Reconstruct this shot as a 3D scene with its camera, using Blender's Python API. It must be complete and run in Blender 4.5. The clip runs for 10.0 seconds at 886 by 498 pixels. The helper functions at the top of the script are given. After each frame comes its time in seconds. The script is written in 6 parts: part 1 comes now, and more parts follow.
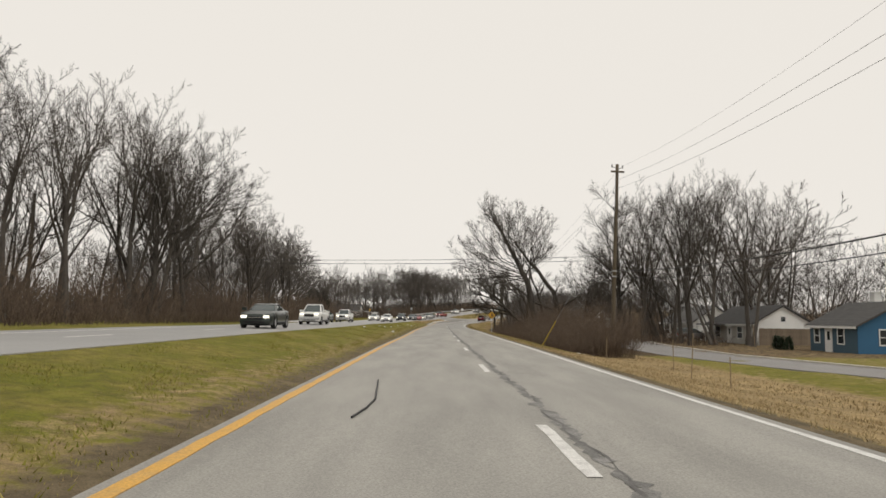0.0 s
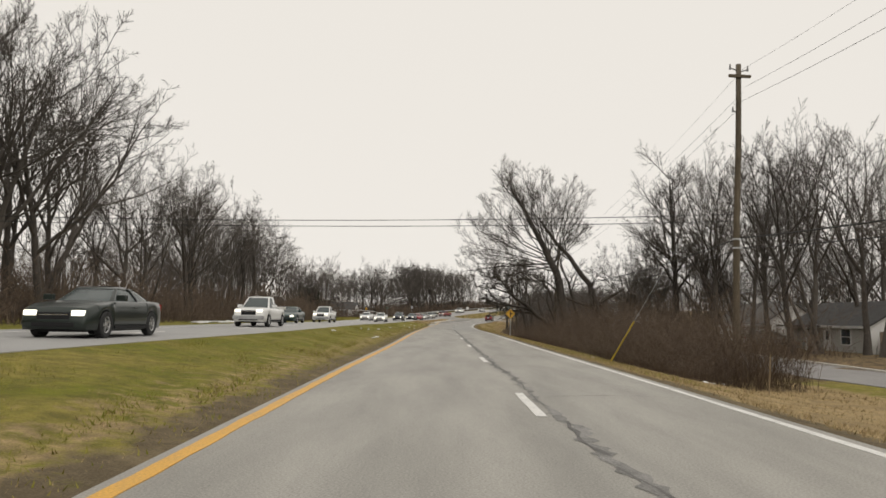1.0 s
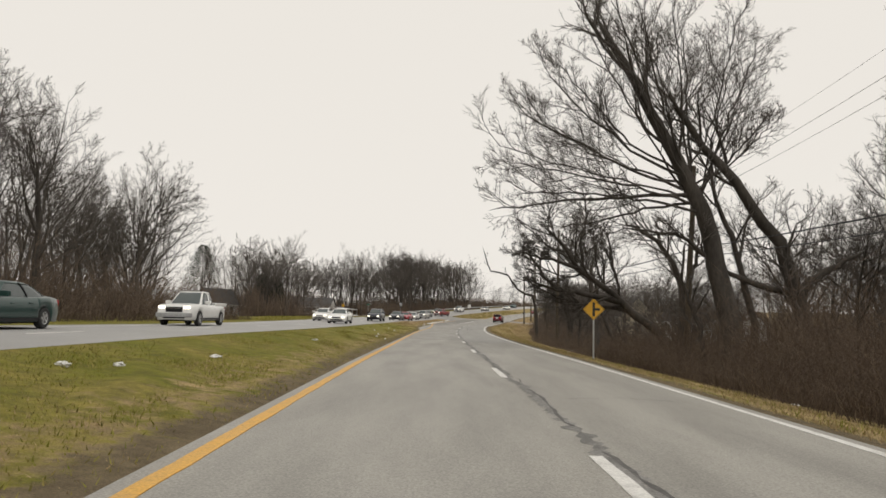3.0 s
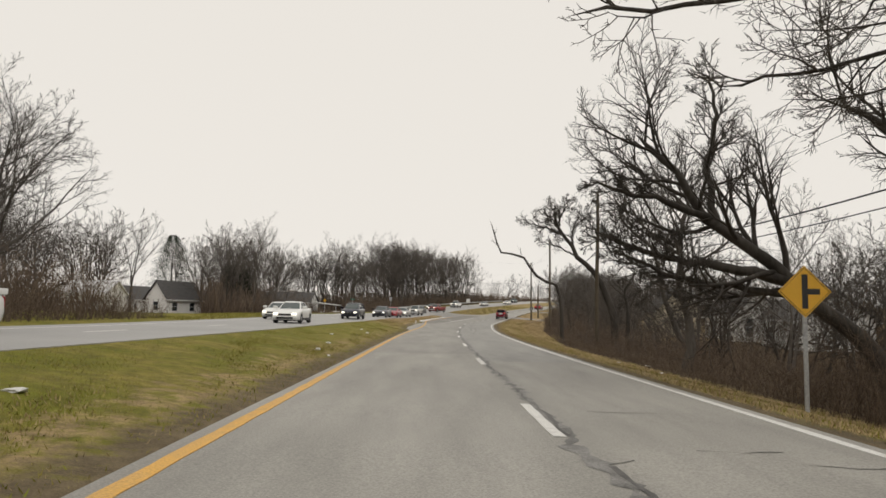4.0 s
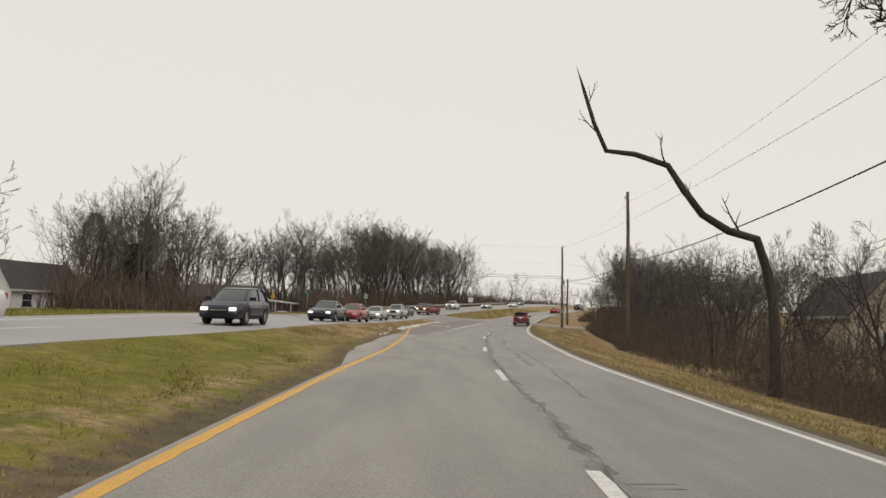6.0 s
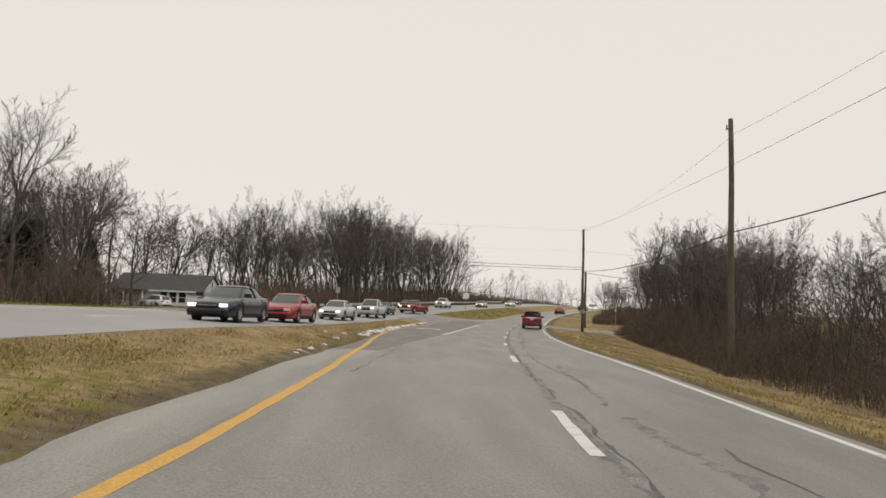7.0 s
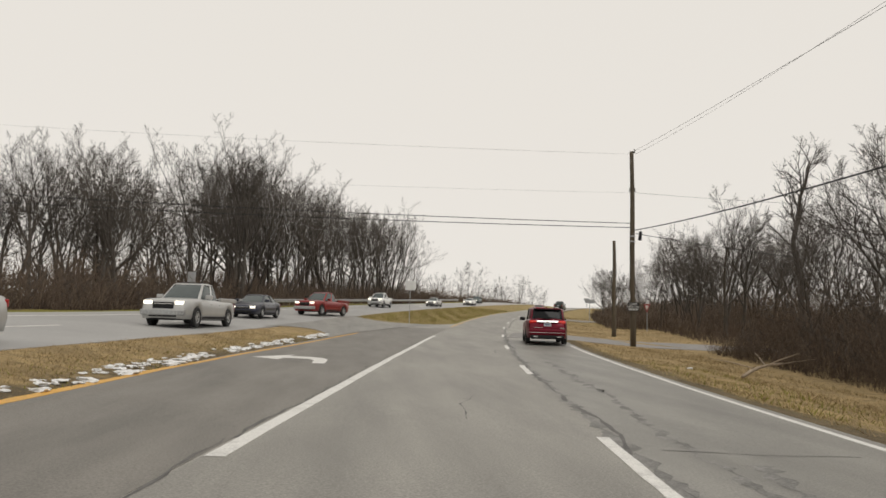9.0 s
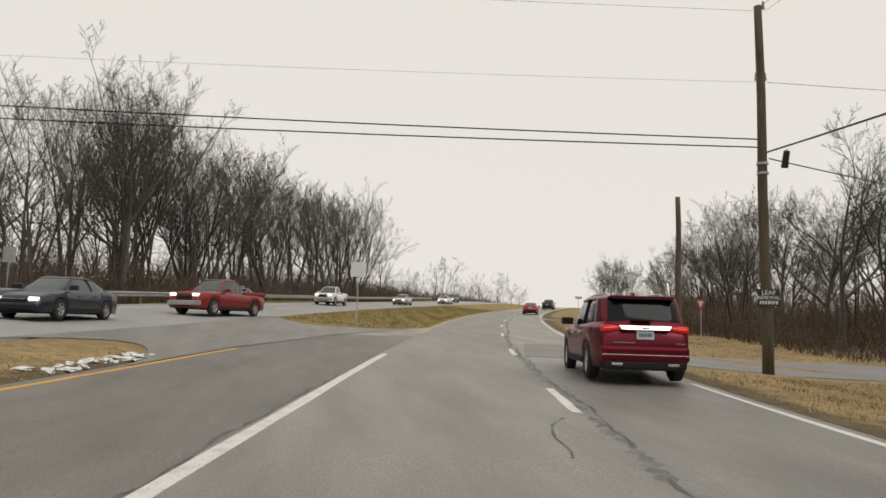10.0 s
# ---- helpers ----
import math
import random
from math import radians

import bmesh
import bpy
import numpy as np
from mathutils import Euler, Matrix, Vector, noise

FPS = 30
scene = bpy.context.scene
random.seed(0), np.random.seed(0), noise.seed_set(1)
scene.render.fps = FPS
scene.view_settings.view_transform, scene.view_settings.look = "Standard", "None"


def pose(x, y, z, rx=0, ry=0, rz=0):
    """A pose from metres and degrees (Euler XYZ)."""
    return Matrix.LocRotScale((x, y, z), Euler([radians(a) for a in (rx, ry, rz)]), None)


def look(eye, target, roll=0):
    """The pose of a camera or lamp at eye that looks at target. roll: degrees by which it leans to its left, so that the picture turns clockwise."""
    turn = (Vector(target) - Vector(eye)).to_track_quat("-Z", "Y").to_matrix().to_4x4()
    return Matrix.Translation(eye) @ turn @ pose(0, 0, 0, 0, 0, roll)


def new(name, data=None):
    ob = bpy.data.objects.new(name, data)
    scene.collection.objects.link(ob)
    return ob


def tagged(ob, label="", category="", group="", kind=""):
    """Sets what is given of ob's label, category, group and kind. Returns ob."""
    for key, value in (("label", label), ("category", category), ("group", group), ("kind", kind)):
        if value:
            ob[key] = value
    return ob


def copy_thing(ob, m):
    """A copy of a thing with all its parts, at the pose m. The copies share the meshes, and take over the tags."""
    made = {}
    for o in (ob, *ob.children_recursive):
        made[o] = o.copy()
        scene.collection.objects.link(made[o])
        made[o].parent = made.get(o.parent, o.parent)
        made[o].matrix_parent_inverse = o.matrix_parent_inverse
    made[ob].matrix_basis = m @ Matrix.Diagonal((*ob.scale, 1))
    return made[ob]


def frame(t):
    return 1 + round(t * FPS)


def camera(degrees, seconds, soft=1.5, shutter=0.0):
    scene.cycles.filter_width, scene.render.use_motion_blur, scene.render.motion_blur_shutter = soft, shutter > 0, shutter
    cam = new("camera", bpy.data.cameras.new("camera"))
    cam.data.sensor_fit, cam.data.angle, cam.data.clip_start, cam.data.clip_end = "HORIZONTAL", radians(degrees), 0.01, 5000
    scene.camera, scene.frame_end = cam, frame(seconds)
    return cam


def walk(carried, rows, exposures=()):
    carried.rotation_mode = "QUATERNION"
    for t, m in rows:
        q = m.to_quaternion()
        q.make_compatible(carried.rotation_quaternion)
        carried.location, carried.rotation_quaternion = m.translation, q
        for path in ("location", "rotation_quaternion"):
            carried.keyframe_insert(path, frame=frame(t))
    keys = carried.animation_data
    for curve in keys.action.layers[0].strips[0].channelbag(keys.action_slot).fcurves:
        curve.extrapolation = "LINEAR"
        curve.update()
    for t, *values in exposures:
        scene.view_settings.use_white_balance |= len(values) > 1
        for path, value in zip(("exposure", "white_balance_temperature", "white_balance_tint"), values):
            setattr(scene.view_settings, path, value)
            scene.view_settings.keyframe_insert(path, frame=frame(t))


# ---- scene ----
# ---- camera and its way along the road ----
cam = camera(64.56, 10.0, soft=1.6)
walk(cam, [
    (0.0, pose(-1.591, 10.673, 1.281, 95.57, -0.86, -0.58)),
    (0.5, pose(-1.625, 21.175, 1.239, 95.57, -1.10, -0.54)),
    (1.0, pose(-1.670, 31.434, 1.219, 95.54, -0.93, -0.37)),
    (1.5, pose(-1.708, 41.854, 1.207, 95.56, -1.31, -0.30)),
    (2.0, pose(-1.776, 52.554, 1.183, 95.59, -1.43, -0.35)),
    (2.5, pose(-1.757, 63.257, 1.142, 95.63, -1.28, -0.46)),
    (2.7, pose(-1.739, 67.542, 1.135, 95.63, -1.28, -0.60)),
    (3.8, pose(-1.528, 90.096, 1.122, 95.21, -1.21, -1.11)),
    (4.0, pose(-1.485, 94.174, 1.117, 95.24, -1.00, -1.18)),
    (4.5, pose(-1.377, 104.411, 1.068, 95.19, -0.82, -1.30)),
    (5.0, pose(-1.255, 114.823, 1.011, 95.29, -0.89, -1.36)),
    (5.5, pose(-1.150, 125.085, 0.972, 95.57, -1.38, -1.50)),
    (7.0, pose(-0.30, 156.295, 0.983, 95.58, -2.45, -2.80)),
    (7.5, pose(0.495, 166.526, 1.087, 95.44, -2.45, -3.37)),
    (8.0, pose(1.116, 175.577, 1.208, 95.34, -1.71, -4.51)),
    (8.5, pose(1.996, 184.961, 1.213, 95.63, -1.89, -5.79)),
    (9.0, pose(3.203, 194.391, 1.208, 95.86, -1.73, -6.88)),
    (9.5, pose(4.598, 204.377, 1.242, 95.93, -1.58, -7.98)),
    (10.0, pose(6.030, 213.965, 1.323, 95.99, -1.67, -9.01)),
], exposures=[(0.0, 0.0), (2.5, -0.01), (4.5, -0.05), (5.0, -0.09), (5.5, -0.09), (7.0, -0.07), (10.0, -0.07)])

# ---- overcast sky and a weak, wide sun ----
world = bpy.data.worlds.new("overcast")
scene.world = world
world.use_nodes = True
wn, wl = world.node_tree.nodes, world.node_tree.links
sky = wn.new("ShaderNodeTexSky")
sky.sky_type, sky.sun_disc = "NISHITA", False
sky.sun_elevation, sky.sun_rotation = radians(42), radians(150)
grey = wn.new("ShaderNodeHueSaturation")
grey.inputs["Saturation"].default_value, grey.inputs["Value"].default_value = 0.10, 0.08
wl.new(sky.outputs["Color"], grey.inputs["Color"])
veil = wn.new("ShaderNodeMixRGB")
veil.inputs["Fac"].default_value, veil.inputs["Color2"].default_value = 0.93, (0.885, 0.84, 0.775, 1)
wl.new(grey.outputs["Color"], veil.inputs["Color1"])
wl.new(veil.outputs["Color"], wn["Background"].inputs["Color"])
wn["Background"].inputs["Strength"].default_value = 1.0
sun = new("sun", bpy.data.lights.new("sun", "SUN"))
sun.data.energy, sun.data.angle, sun.data.color = 1.0, radians(40), (1, 0.97, 0.92)
sun.matrix_basis = look((0, 0, 60), (-21, 36, 0))


# ---- materials ----
def shade(name, base, alt=None, big=1.0, fine=30.0, rough=0.8, bump=0.2, metal=0.0, mix=(0.35, 0.7), grain=0.25, coat=0.0,
          tint=0.0, spec=0.5, stretch=None, depth=0.01, glow=0.0, streak=False):
    """A surface with a large, soft change from base to alt, fine grain and fine relief."""
    m = bpy.data.materials.new(name)
    m.use_nodes = True
    n, l = m.node_tree.nodes, m.node_tree.links
    b = n["Principled BSDF"]
    alt = alt or tuple(c * 0.75 for c in base)
    co = n.new("ShaderNodeTexCoord")
    src = co.outputs["Object"]
    if stretch:
        mp = n.new("ShaderNodeMapping")
        mp.inputs["Scale"].default_value = stretch
        l.new(src, mp.inputs["Vector"])
        src = mp.outputs["Vector"]
    a = n.new("ShaderNodeTexNoise")
    a.inputs["Scale"].default_value, a.inputs["Detail"].default_value, a.inputs["Roughness"].default_value = big, 6, 0.6
    f = n.new("ShaderNodeTexNoise")
    f.inputs["Scale"].default_value, f.inputs["Detail"].default_value = fine, 4
    l.new(src, a.inputs["Vector"])
    l.new(co.outputs["Object"] if streak else src, f.inputs["Vector"])
    r = n.new("ShaderNodeMapRange")
    r.inputs["From Min"].default_value, r.inputs["From Max"].default_value = mix
    l.new(a.outputs["Fac"], r.inputs["Value"])
    c = n.new("ShaderNodeMixRGB")
    c.inputs["Color1"].default_value, c.inputs["Color2"].default_value = (*base, 1), (*alt, 1)
    l.new(r.outputs["Result"], c.inputs["Fac"])
    g = n.new("ShaderNodeMapRange")
    g.inputs["From Min"].default_value, g.inputs["From Max"].default_value = 0.3, 0.7
    g.inputs["To Min"].default_value, g.inputs["To Max"].default_value = 1 - grain, 1 + grain
    l.new(f.outputs["Fac"], g.inputs["Value"])
    v = n.new("ShaderNodeHueSaturation")
    l.new(c.outputs["Color"], v.inputs["Color"])
    val = g.outputs["Result"]
    if tint:
        oi = n.new("ShaderNodeObjectInfo")
        t = n.new("ShaderNodeMapRange")
        t.inputs["To Min"].default_value, t.inputs["To Max"].default_value = 1 - tint, 1 + tint
        l.new(oi.outputs["Random"], t.inputs["Value"])
        mu = n.new("ShaderNodeMath")
        mu.operation = "MULTIPLY"
        l.new(val, mu.inputs[0])
        l.new(t.outputs["Result"], mu.inputs[1])
        val = mu.outputs["Value"]
    l.new(val, v.inputs["Value"])
    l.new(v.outputs["Color"], b.inputs["Base Color"])
    b.inputs["Roughness"].default_value, b.inputs["Metallic"].default_value = rough, metal
    b.inputs["Specular IOR Level"].default_value, b.inputs["Coat Weight"].default_value = spec, coat
    b.inputs["Coat Roughness"].default_value = 0.05
    if glow:
        l.new(v.outputs["Color"], b.inputs["Emission Color"])
        b.inputs["Emission Strength"].default_value = glow
    if bump:
        bp = n.new("ShaderNodeBump")
        bp.inputs["Strength"].default_value, bp.inputs["Distance"].default_value = bump, depth
        l.new(f.outputs["Fac"], bp.inputs["Height"])
        l.new(bp.outputs["Normal"], b.inputs["Normal"])
    return m


def plain(name, base, rough=0.5, metal=0.0, coat=0.0, glow=0.0, spec=0.5):
    """Paint, plastic, rubber or metal that is nearly even, with a little grain."""
    return shade(name, base, tuple(c * 0.9 for c in base), 3.0, 60.0, rough, 0.0, metal, grain=0.06, coat=coat, glow=glow, spec=spec)


def ground_mix(name, kinds):
    """Ground of four kinds (three colours each, mixed at two scales); the mesh says where each lies, and noise frays the borders."""
    m = bpy.data.materials.new(name)
    m.use_nodes = True
    n, l = m.node_tree.nodes, m.node_tree.links
    b = n["Principled BSDF"]
    co = n.new("ShaderNodeTexCoord")

    def cloud(scale, lo, hi):
        t = n.new("ShaderNodeTexNoise")
        t.inputs["Scale"].default_value, t.inputs["Detail"].default_value, t.inputs["Roughness"].default_value = scale, 8, 0.68
        l.new(co.outputs["Object"], t.inputs["Vector"])
        r = n.new("ShaderNodeMapRange")
        r.inputs["From Min"].default_value, r.inputs["From Max"].default_value = lo, hi
        l.new(t.outputs["Fac"], r.inputs["Value"])
        return r.outputs["Result"], t.outputs["Fac"]

    big, mid, fine, fray = cloud(0.45, 0.42, 0.6), cloud(3.2, 0.4, 0.64), cloud(45.0, 0.3, 0.7), cloud(2.2, 0.2, 0.8)
    at = n.new("ShaderNodeAttribute")
    at.attribute_name = "cover"
    sep = n.new("ShaderNodeSeparateColor")
    l.new(at.outputs["Color"], sep.inputs["Color"])
    colour = None
    for i, (c1, c2, c3) in enumerate(kinds):
        a = n.new("ShaderNodeMixRGB")
        a.inputs["Color1"].default_value, a.inputs["Color2"].default_value = (*c1, 1), (*c2, 1)
        l.new(big[0], a.inputs["Fac"])
        d = n.new("ShaderNodeMixRGB")
        d.inputs["Color2"].default_value = (*c3, 1)
        l.new(a.outputs["Color"], d.inputs["Color1"])
        k = n.new("ShaderNodeMath")
        k.operation, k.inputs[1].default_value = "MULTIPLY", 0.75
        l.new(mid[0], k.inputs[0])
        l.new(k.outputs["Value"], d.inputs["Fac"])
        if colour is None:
            colour = d.outputs["Color"]
            continue
        w = n.new("ShaderNodeMath")
        w.operation = "ADD"
        l.new(sep.outputs[i - 1], w.inputs[0])
        l.new(fray[0], w.inputs[1])
        st = n.new("ShaderNodeMapRange")
        st.inputs["From Min"].default_value, st.inputs["From Max"].default_value = 0.85, 1.15
        l.new(w.outputs["Value"], st.inputs["Value"])
        x = n.new("ShaderNodeMixRGB")
        l.new(st.outputs["Result"], x.inputs["Fac"])
        l.new(colour, x.inputs["Color1"])
        l.new(d.outputs["Color"], x.inputs["Color2"])
        colour = x.outputs["Color"]
    g = n.new("ShaderNodeMapRange")
    g.inputs["To Min"].default_value, g.inputs["To Max"].default_value = 0.62, 1.32
    l.new(fine[0], g.inputs["Value"])
    v = n.new("ShaderNodeHueSaturation")
    l.new(colour, v.inputs["Color"])
    l.new(g.outputs["Result"], v.inputs["Value"])
    l.new(v.outputs["Color"], b.inputs["Base Color"])
    b.inputs["Roughness"].default_value, b.inputs["Specular IOR Level"].default_value = 0.95, 0.1
    bp = n.new("ShaderNodeBump")
    bp.inputs["Strength"].default_value, bp.inputs["Distance"].default_value = 0.6, 0.05
    l.new(fine[1], bp.inputs["Height"])
    l.new(bp.outputs["Normal"], b.inputs["Normal"])
    return m


def blades(name, colours, rough=0.9):
    """Grass, twigs or leaves: each island takes its own colour from a ramp."""
    m = bpy.data.materials.new(name)
    m.use_nodes = True
    n, l = m.node_tree.nodes, m.node_tree.links
    b = n["Principled BSDF"]
    ge = n.new("ShaderNodeNewGeometry")
    ra = n.new("ShaderNodeValToRGB")
    el = ra.color_ramp.elements
    while len(el) < len(colours):
        el.new(0.5)
    for i, c in enumerate(colours):
        el[i].position, el[i].color = i / (len(colours) - 1), (*c, 1)
    l.new(ge.outputs["Random Per Island"], ra.inputs["Fac"])
    l.new(ra.outputs["Color"], b.inputs["Base Color"])
    b.inputs["Roughness"].default_value, b.inputs["Specular IOR Level"].default_value = rough, 0.15
    return m


ASPHALT = shade("worn_asphalt", (0.318, 0.305, 0.273), (0.217, 0.208, 0.186), 1.1, 45.0, 0.6, 0.42, grain=0.28, stretch=(1, 0.16, 1), depth=0.006, streak=True)
ASPHALT_LANE = shade("patched_asphalt", (0.230, 0.222, 0.200), (0.151, 0.146, 0.132), 1.2, 45.0, 0.5, 0.42, grain=0.28, stretch=(1, 0.2, 1), depth=0.006, streak=True)
ASPHALT_INNER = shade("worn_inner_asphalt", (0.268, 0.257, 0.231), (0.187, 0.179, 0.162), 1.1, 45.0, 0.6, 0.42, grain=0.28, stretch=(1, 0.16, 1), depth=0.006, streak=True)
ASPHALT_TURN = shade("brownish_turn_lane_asphalt", (0.19, 0.177, 0.157), (0.122, 0.114, 0.101), 1.1, 45.0, 0.6, 0.42, grain=0.3, stretch=(1, 0.2, 1), depth=0.006, streak=True)
ASPHALT_FAR = shade("pale_asphalt", (0.33, 0.325, 0.315), (0.28, 0.275, 0.268), 0.2, 60.0, 0.6, 0.3, grain=0.12)
STREET = shade("side_street_asphalt", (0.25, 0.24, 0.23), (0.2, 0.19, 0.185), 0.4, 60.0, 0.75, 0.3)
CRACK = shade("crack_tar", (0.05, 0.047, 0.044), (0.12, 0.115, 0.108), 5.0, 60.0, 0.6, 0.4)
STAIN = shade("tar_stain", (0.115, 0.112, 0.104), (0.215, 0.208, 0.197), 2.2, 40.0, 0.6, 0.5, grain=0.4, mix=(0.42, 0.62))
YELLOW = shade("worn_yellow_paint", (0.62, 0.34, 0.055), (0.5, 0.30, 0.09), 3.0, 40.0, 0.6, 0.2, grain=0.2, mix=(0.45, 0.75))
WHITE = shade("worn_white_paint", (0.66, 0.65, 0.62), (0.45, 0.44, 0.42), 4.0, 50.0, 0.6, 0.2, grain=0.2, mix=(0.5, 0.75))
BARK = shade("grey_bark", (0.098, 0.087, 0.076), (0.055, 0.049, 0.043), 1.5, 12.0, 0.95, 0.8, tint=0.3, stretch=(1, 1, 0.25), depth=0.03, spec=0.15)
TWIG = shade("bare_twigs", (0.122, 0.109, 0.097), (0.084, 0.075, 0.067), 0.6, 8.0, 0.95, 0.0, tint=0.25, spec=0.1)
POLE_WOOD = shade("weathered_pole", (0.112, 0.09, 0.062), (0.062, 0.05, 0.035), 1.2, 14.0, 0.9, 0.5, stretch=(1, 1, 0.15), tint=0.15)
CABLE = plain("black_cable", (0.018, 0.018, 0.02), 0.6)
STEEL = shade("galvanised_steel", (0.42, 0.43, 0.43), (0.33, 0.33, 0.33), 1.0, 20.0, 0.5, 0.1, 0.5)
BRUSH = blades("brush_stems", [(0.07, 0.051, 0.039), (0.12, 0.088, 0.064), (0.085, 0.062, 0.047), (0.2, 0.15, 0.103), (0.078, 0.06, 0.046), (0.14, 0.1, 0.073)])
SAPLING = blades("sapling_stems", [(0.06, 0.05, 0.042), (0.1, 0.085, 0.072), (0.072, 0.061, 0.052), (0.135, 0.115, 0.097)])
GREEN_BLADES = blades("green_blades", [(0.135, 0.15, 0.022), (0.22, 0.21, 0.038), (0.33, 0.27, 0.095), (0.175, 0.18, 0.028), (0.265, 0.23, 0.062), (0.11, 0.095, 0.034)])
STRAW_BLADES = blades("straw_blades", [(0.32, 0.235, 0.12), (0.44, 0.34, 0.19), (0.24, 0.175, 0.095), (0.37, 0.285, 0.15), (0.2, 0.16, 0.075)])
NEEDLES = blades("dark_needles", [(0.022, 0.034, 0.022), (0.04, 0.055, 0.034), (0.055, 0.066, 0.042)])
GROUND = ground_mix("verge_ground", [
    ((0.178, 0.182, 0.028), (0.275, 0.232, 0.062), (0.115, 0.1, 0.032)),
    ((0.10, 0.072, 0.045), (0.14, 0.10, 0.06), (0.06, 0.045, 0.03)),
    ((0.44, 0.325, 0.165), (0.31, 0.23, 0.12), (0.2, 0.15, 0.085)),
    ((0.15, 0.118, 0.075), (0.21, 0.165, 0.10), (0.10, 0.08, 0.05))])


# ---- the road's line: heading every 15 m and height every 16 m ----
HEAD = [-0.82, -0.41, 0.0, 0.18, 0.37, 0.08, 0.19, 0.4, 0.65, 1.04, 2.39, 4.33, 6.52, 7.78, 8.85, 10.12, 11.76, 13.41, 15.05, 16.68, 18.32,
        19.95, 21.59, 23.2, 24.6, 25.2]
RISE = [0.0, -0.095, -0.128, -0.144, -0.209, -0.216, -0.227, -0.323, -0.385, -0.386, -0.355, -0.114, -0.147, -0.091, 0.09, 0.446, 0.997, 1.566,
        2.134, 2.703, 3.272, 3.91, 4.55, 5.19, 5.7, 6.0, 6.1]
AT = np.arange(-20, 701.0)
TH = np.radians(np.interp(AT, -20 + 15 * np.arange(len(HEAD)), HEAD))
RX = np.concatenate([[0], np.cumsum(np.sin((TH[1:] + TH[:-1]) / 2))])
RY = np.concatenate([[0], np.cumsum(np.cos((TH[1:] + TH[:-1]) / 2))])
RZ = np.convolve(np.pad(np.interp(AT, -20 + 16 * np.arange(len(RISE)), RISE), 4, mode="edge"), np.ones(9) / 9, "valid")


def line(s):
    """Place, heading and height of the lane line at s metres along the road."""
    s = np.asarray(s, float)
    c = np.clip(s, -20, 700)
    t = np.interp(c, AT, TH)
    e = s - c
    return np.interp(c, AT, RX) + e * np.sin(t), np.interp(c, AT, RY) + e * np.cos(t), np.interp(c, AT, RZ), t


def north_edge(s):
    """The right edge of the opposite carriageway."""
    return np.interp(s, [-60, 60, 130, 165, 190, 205, 240, 300, 700], [-9.0, -8.8, -9.0, -9.0, -10.8, -11.6, -12.8, -13.0, -13.0])


def far_edge(s):
    """The left edge of the opposite carriageway."""
    return np.interp(s, [-60, 60, 130, 200, 300, 700], [-16.6, -16.6, -17.8, -20.4, -21.0, -21.0])


def left_edge(s):
    """The left edge of the pavement on this side, with the turning lane."""
    return np.interp(s, [-60, 134, 140, 144, 148, 152, 158, 163, 168, 176, 196, 216, 225, 236, 700], [-4.1, -4.12, -4.9, -5.25, -5.2, -5.45, -5.6, -5.85, -6.4, -7.4, -8.9, -9.1, -8.0, -4.35, -4.35])


def lift(s, u):
    """Height of the ground over the road's line, u metres to the right of it."""
    s, u = np.broadcast_arrays(np.asarray(s, float), np.asarray(u, float))
    le, ne, fe = left_edge(s), north_edge(s), far_edge(s)
    hn, hf = np.interp(s, [130, 165, 205, 300], [0.64, 0.5, 0.45, 0.6]), np.interp(s, [100, 180, 300], [0.72, 0.95, 1.0])
    bw = np.clip((s - 125) / 50, 0, 1)
    w1, w2 = np.clip((le - u) / (le - ne), 0, 1), np.clip((ne - u) / (ne - fe), 0, 1)
    west = hn * w1 + (hf - hn) * w2 + (1 - bw) * (0.25 * np.clip((fe - u) / 10, 0, 1) + 0.5 * np.clip((fe - 10 - u) / 30, 0, 1)) - bw * 0.8 * np.clip((fe - 3 - u) / 22, 0, 1)
    east = np.interp(u, [0, 3.5, 4.4, 6.5, 9.5, 14, 30, 100], [0, 0, -0.14, -0.55, -1.0, -1.08, -1.05, -0.7])
    east2 = np.interp(u, [0, 3.5, 4.4, 8, 20, 100], [0, 0, -0.06, -0.3, -0.4, 0.4])
    b2 = np.clip((s - 165) / 40, 0, 1)
    return np.where(u < 0, west, east * (1 - b2) + east2 * b2)


def place(s, u, dz=0.0):
    x, y, z, t = line(s)
    return Vector((float(x + np.cos(t) * u), float(y - np.sin(t) * u), float(z + lift(s, u) + dz)))


def facing(s, u, dz=0.0, turn=0.0):
    """A pose on the ground whose y axis runs along the road; turn: degrees to the left."""
    p = place(s, u, dz)
    return pose(p.x, p.y, p.z, 0, 0, turn - math.degrees(float(line(s)[3])))


def mesh_object(name, verts, faces, material, parent=None, smooth=False, label=""):
    me = bpy.data.meshes.new(name)
    me.from_pydata([tuple(v) for v in verts], [], faces)
    me.materials.append(material)
    if smooth:
        me.polygons.foreach_set("use_smooth", [True] * len(me.polygons))
    me.update()
    ob = new(name, me)
    if parent:
        ob.parent = parent
    if label:
        tagged(ob, label)
    return ob


def part(name, bm, material, parent, label="", smooth=False):
    """One bmesh as one mesh object under a thing or a part."""
    me = bpy.data.meshes.new(name)
    bm.to_mesh(me)
    bm.free()
    me.materials.append(material)
    if smooth:
        me.polygons.foreach_set("use_smooth", [True] * len(me.polygons))
    ob = new(name, me)
    if parent:
        ob.parent = parent
    if label:
        tagged(ob, label)
    return ob


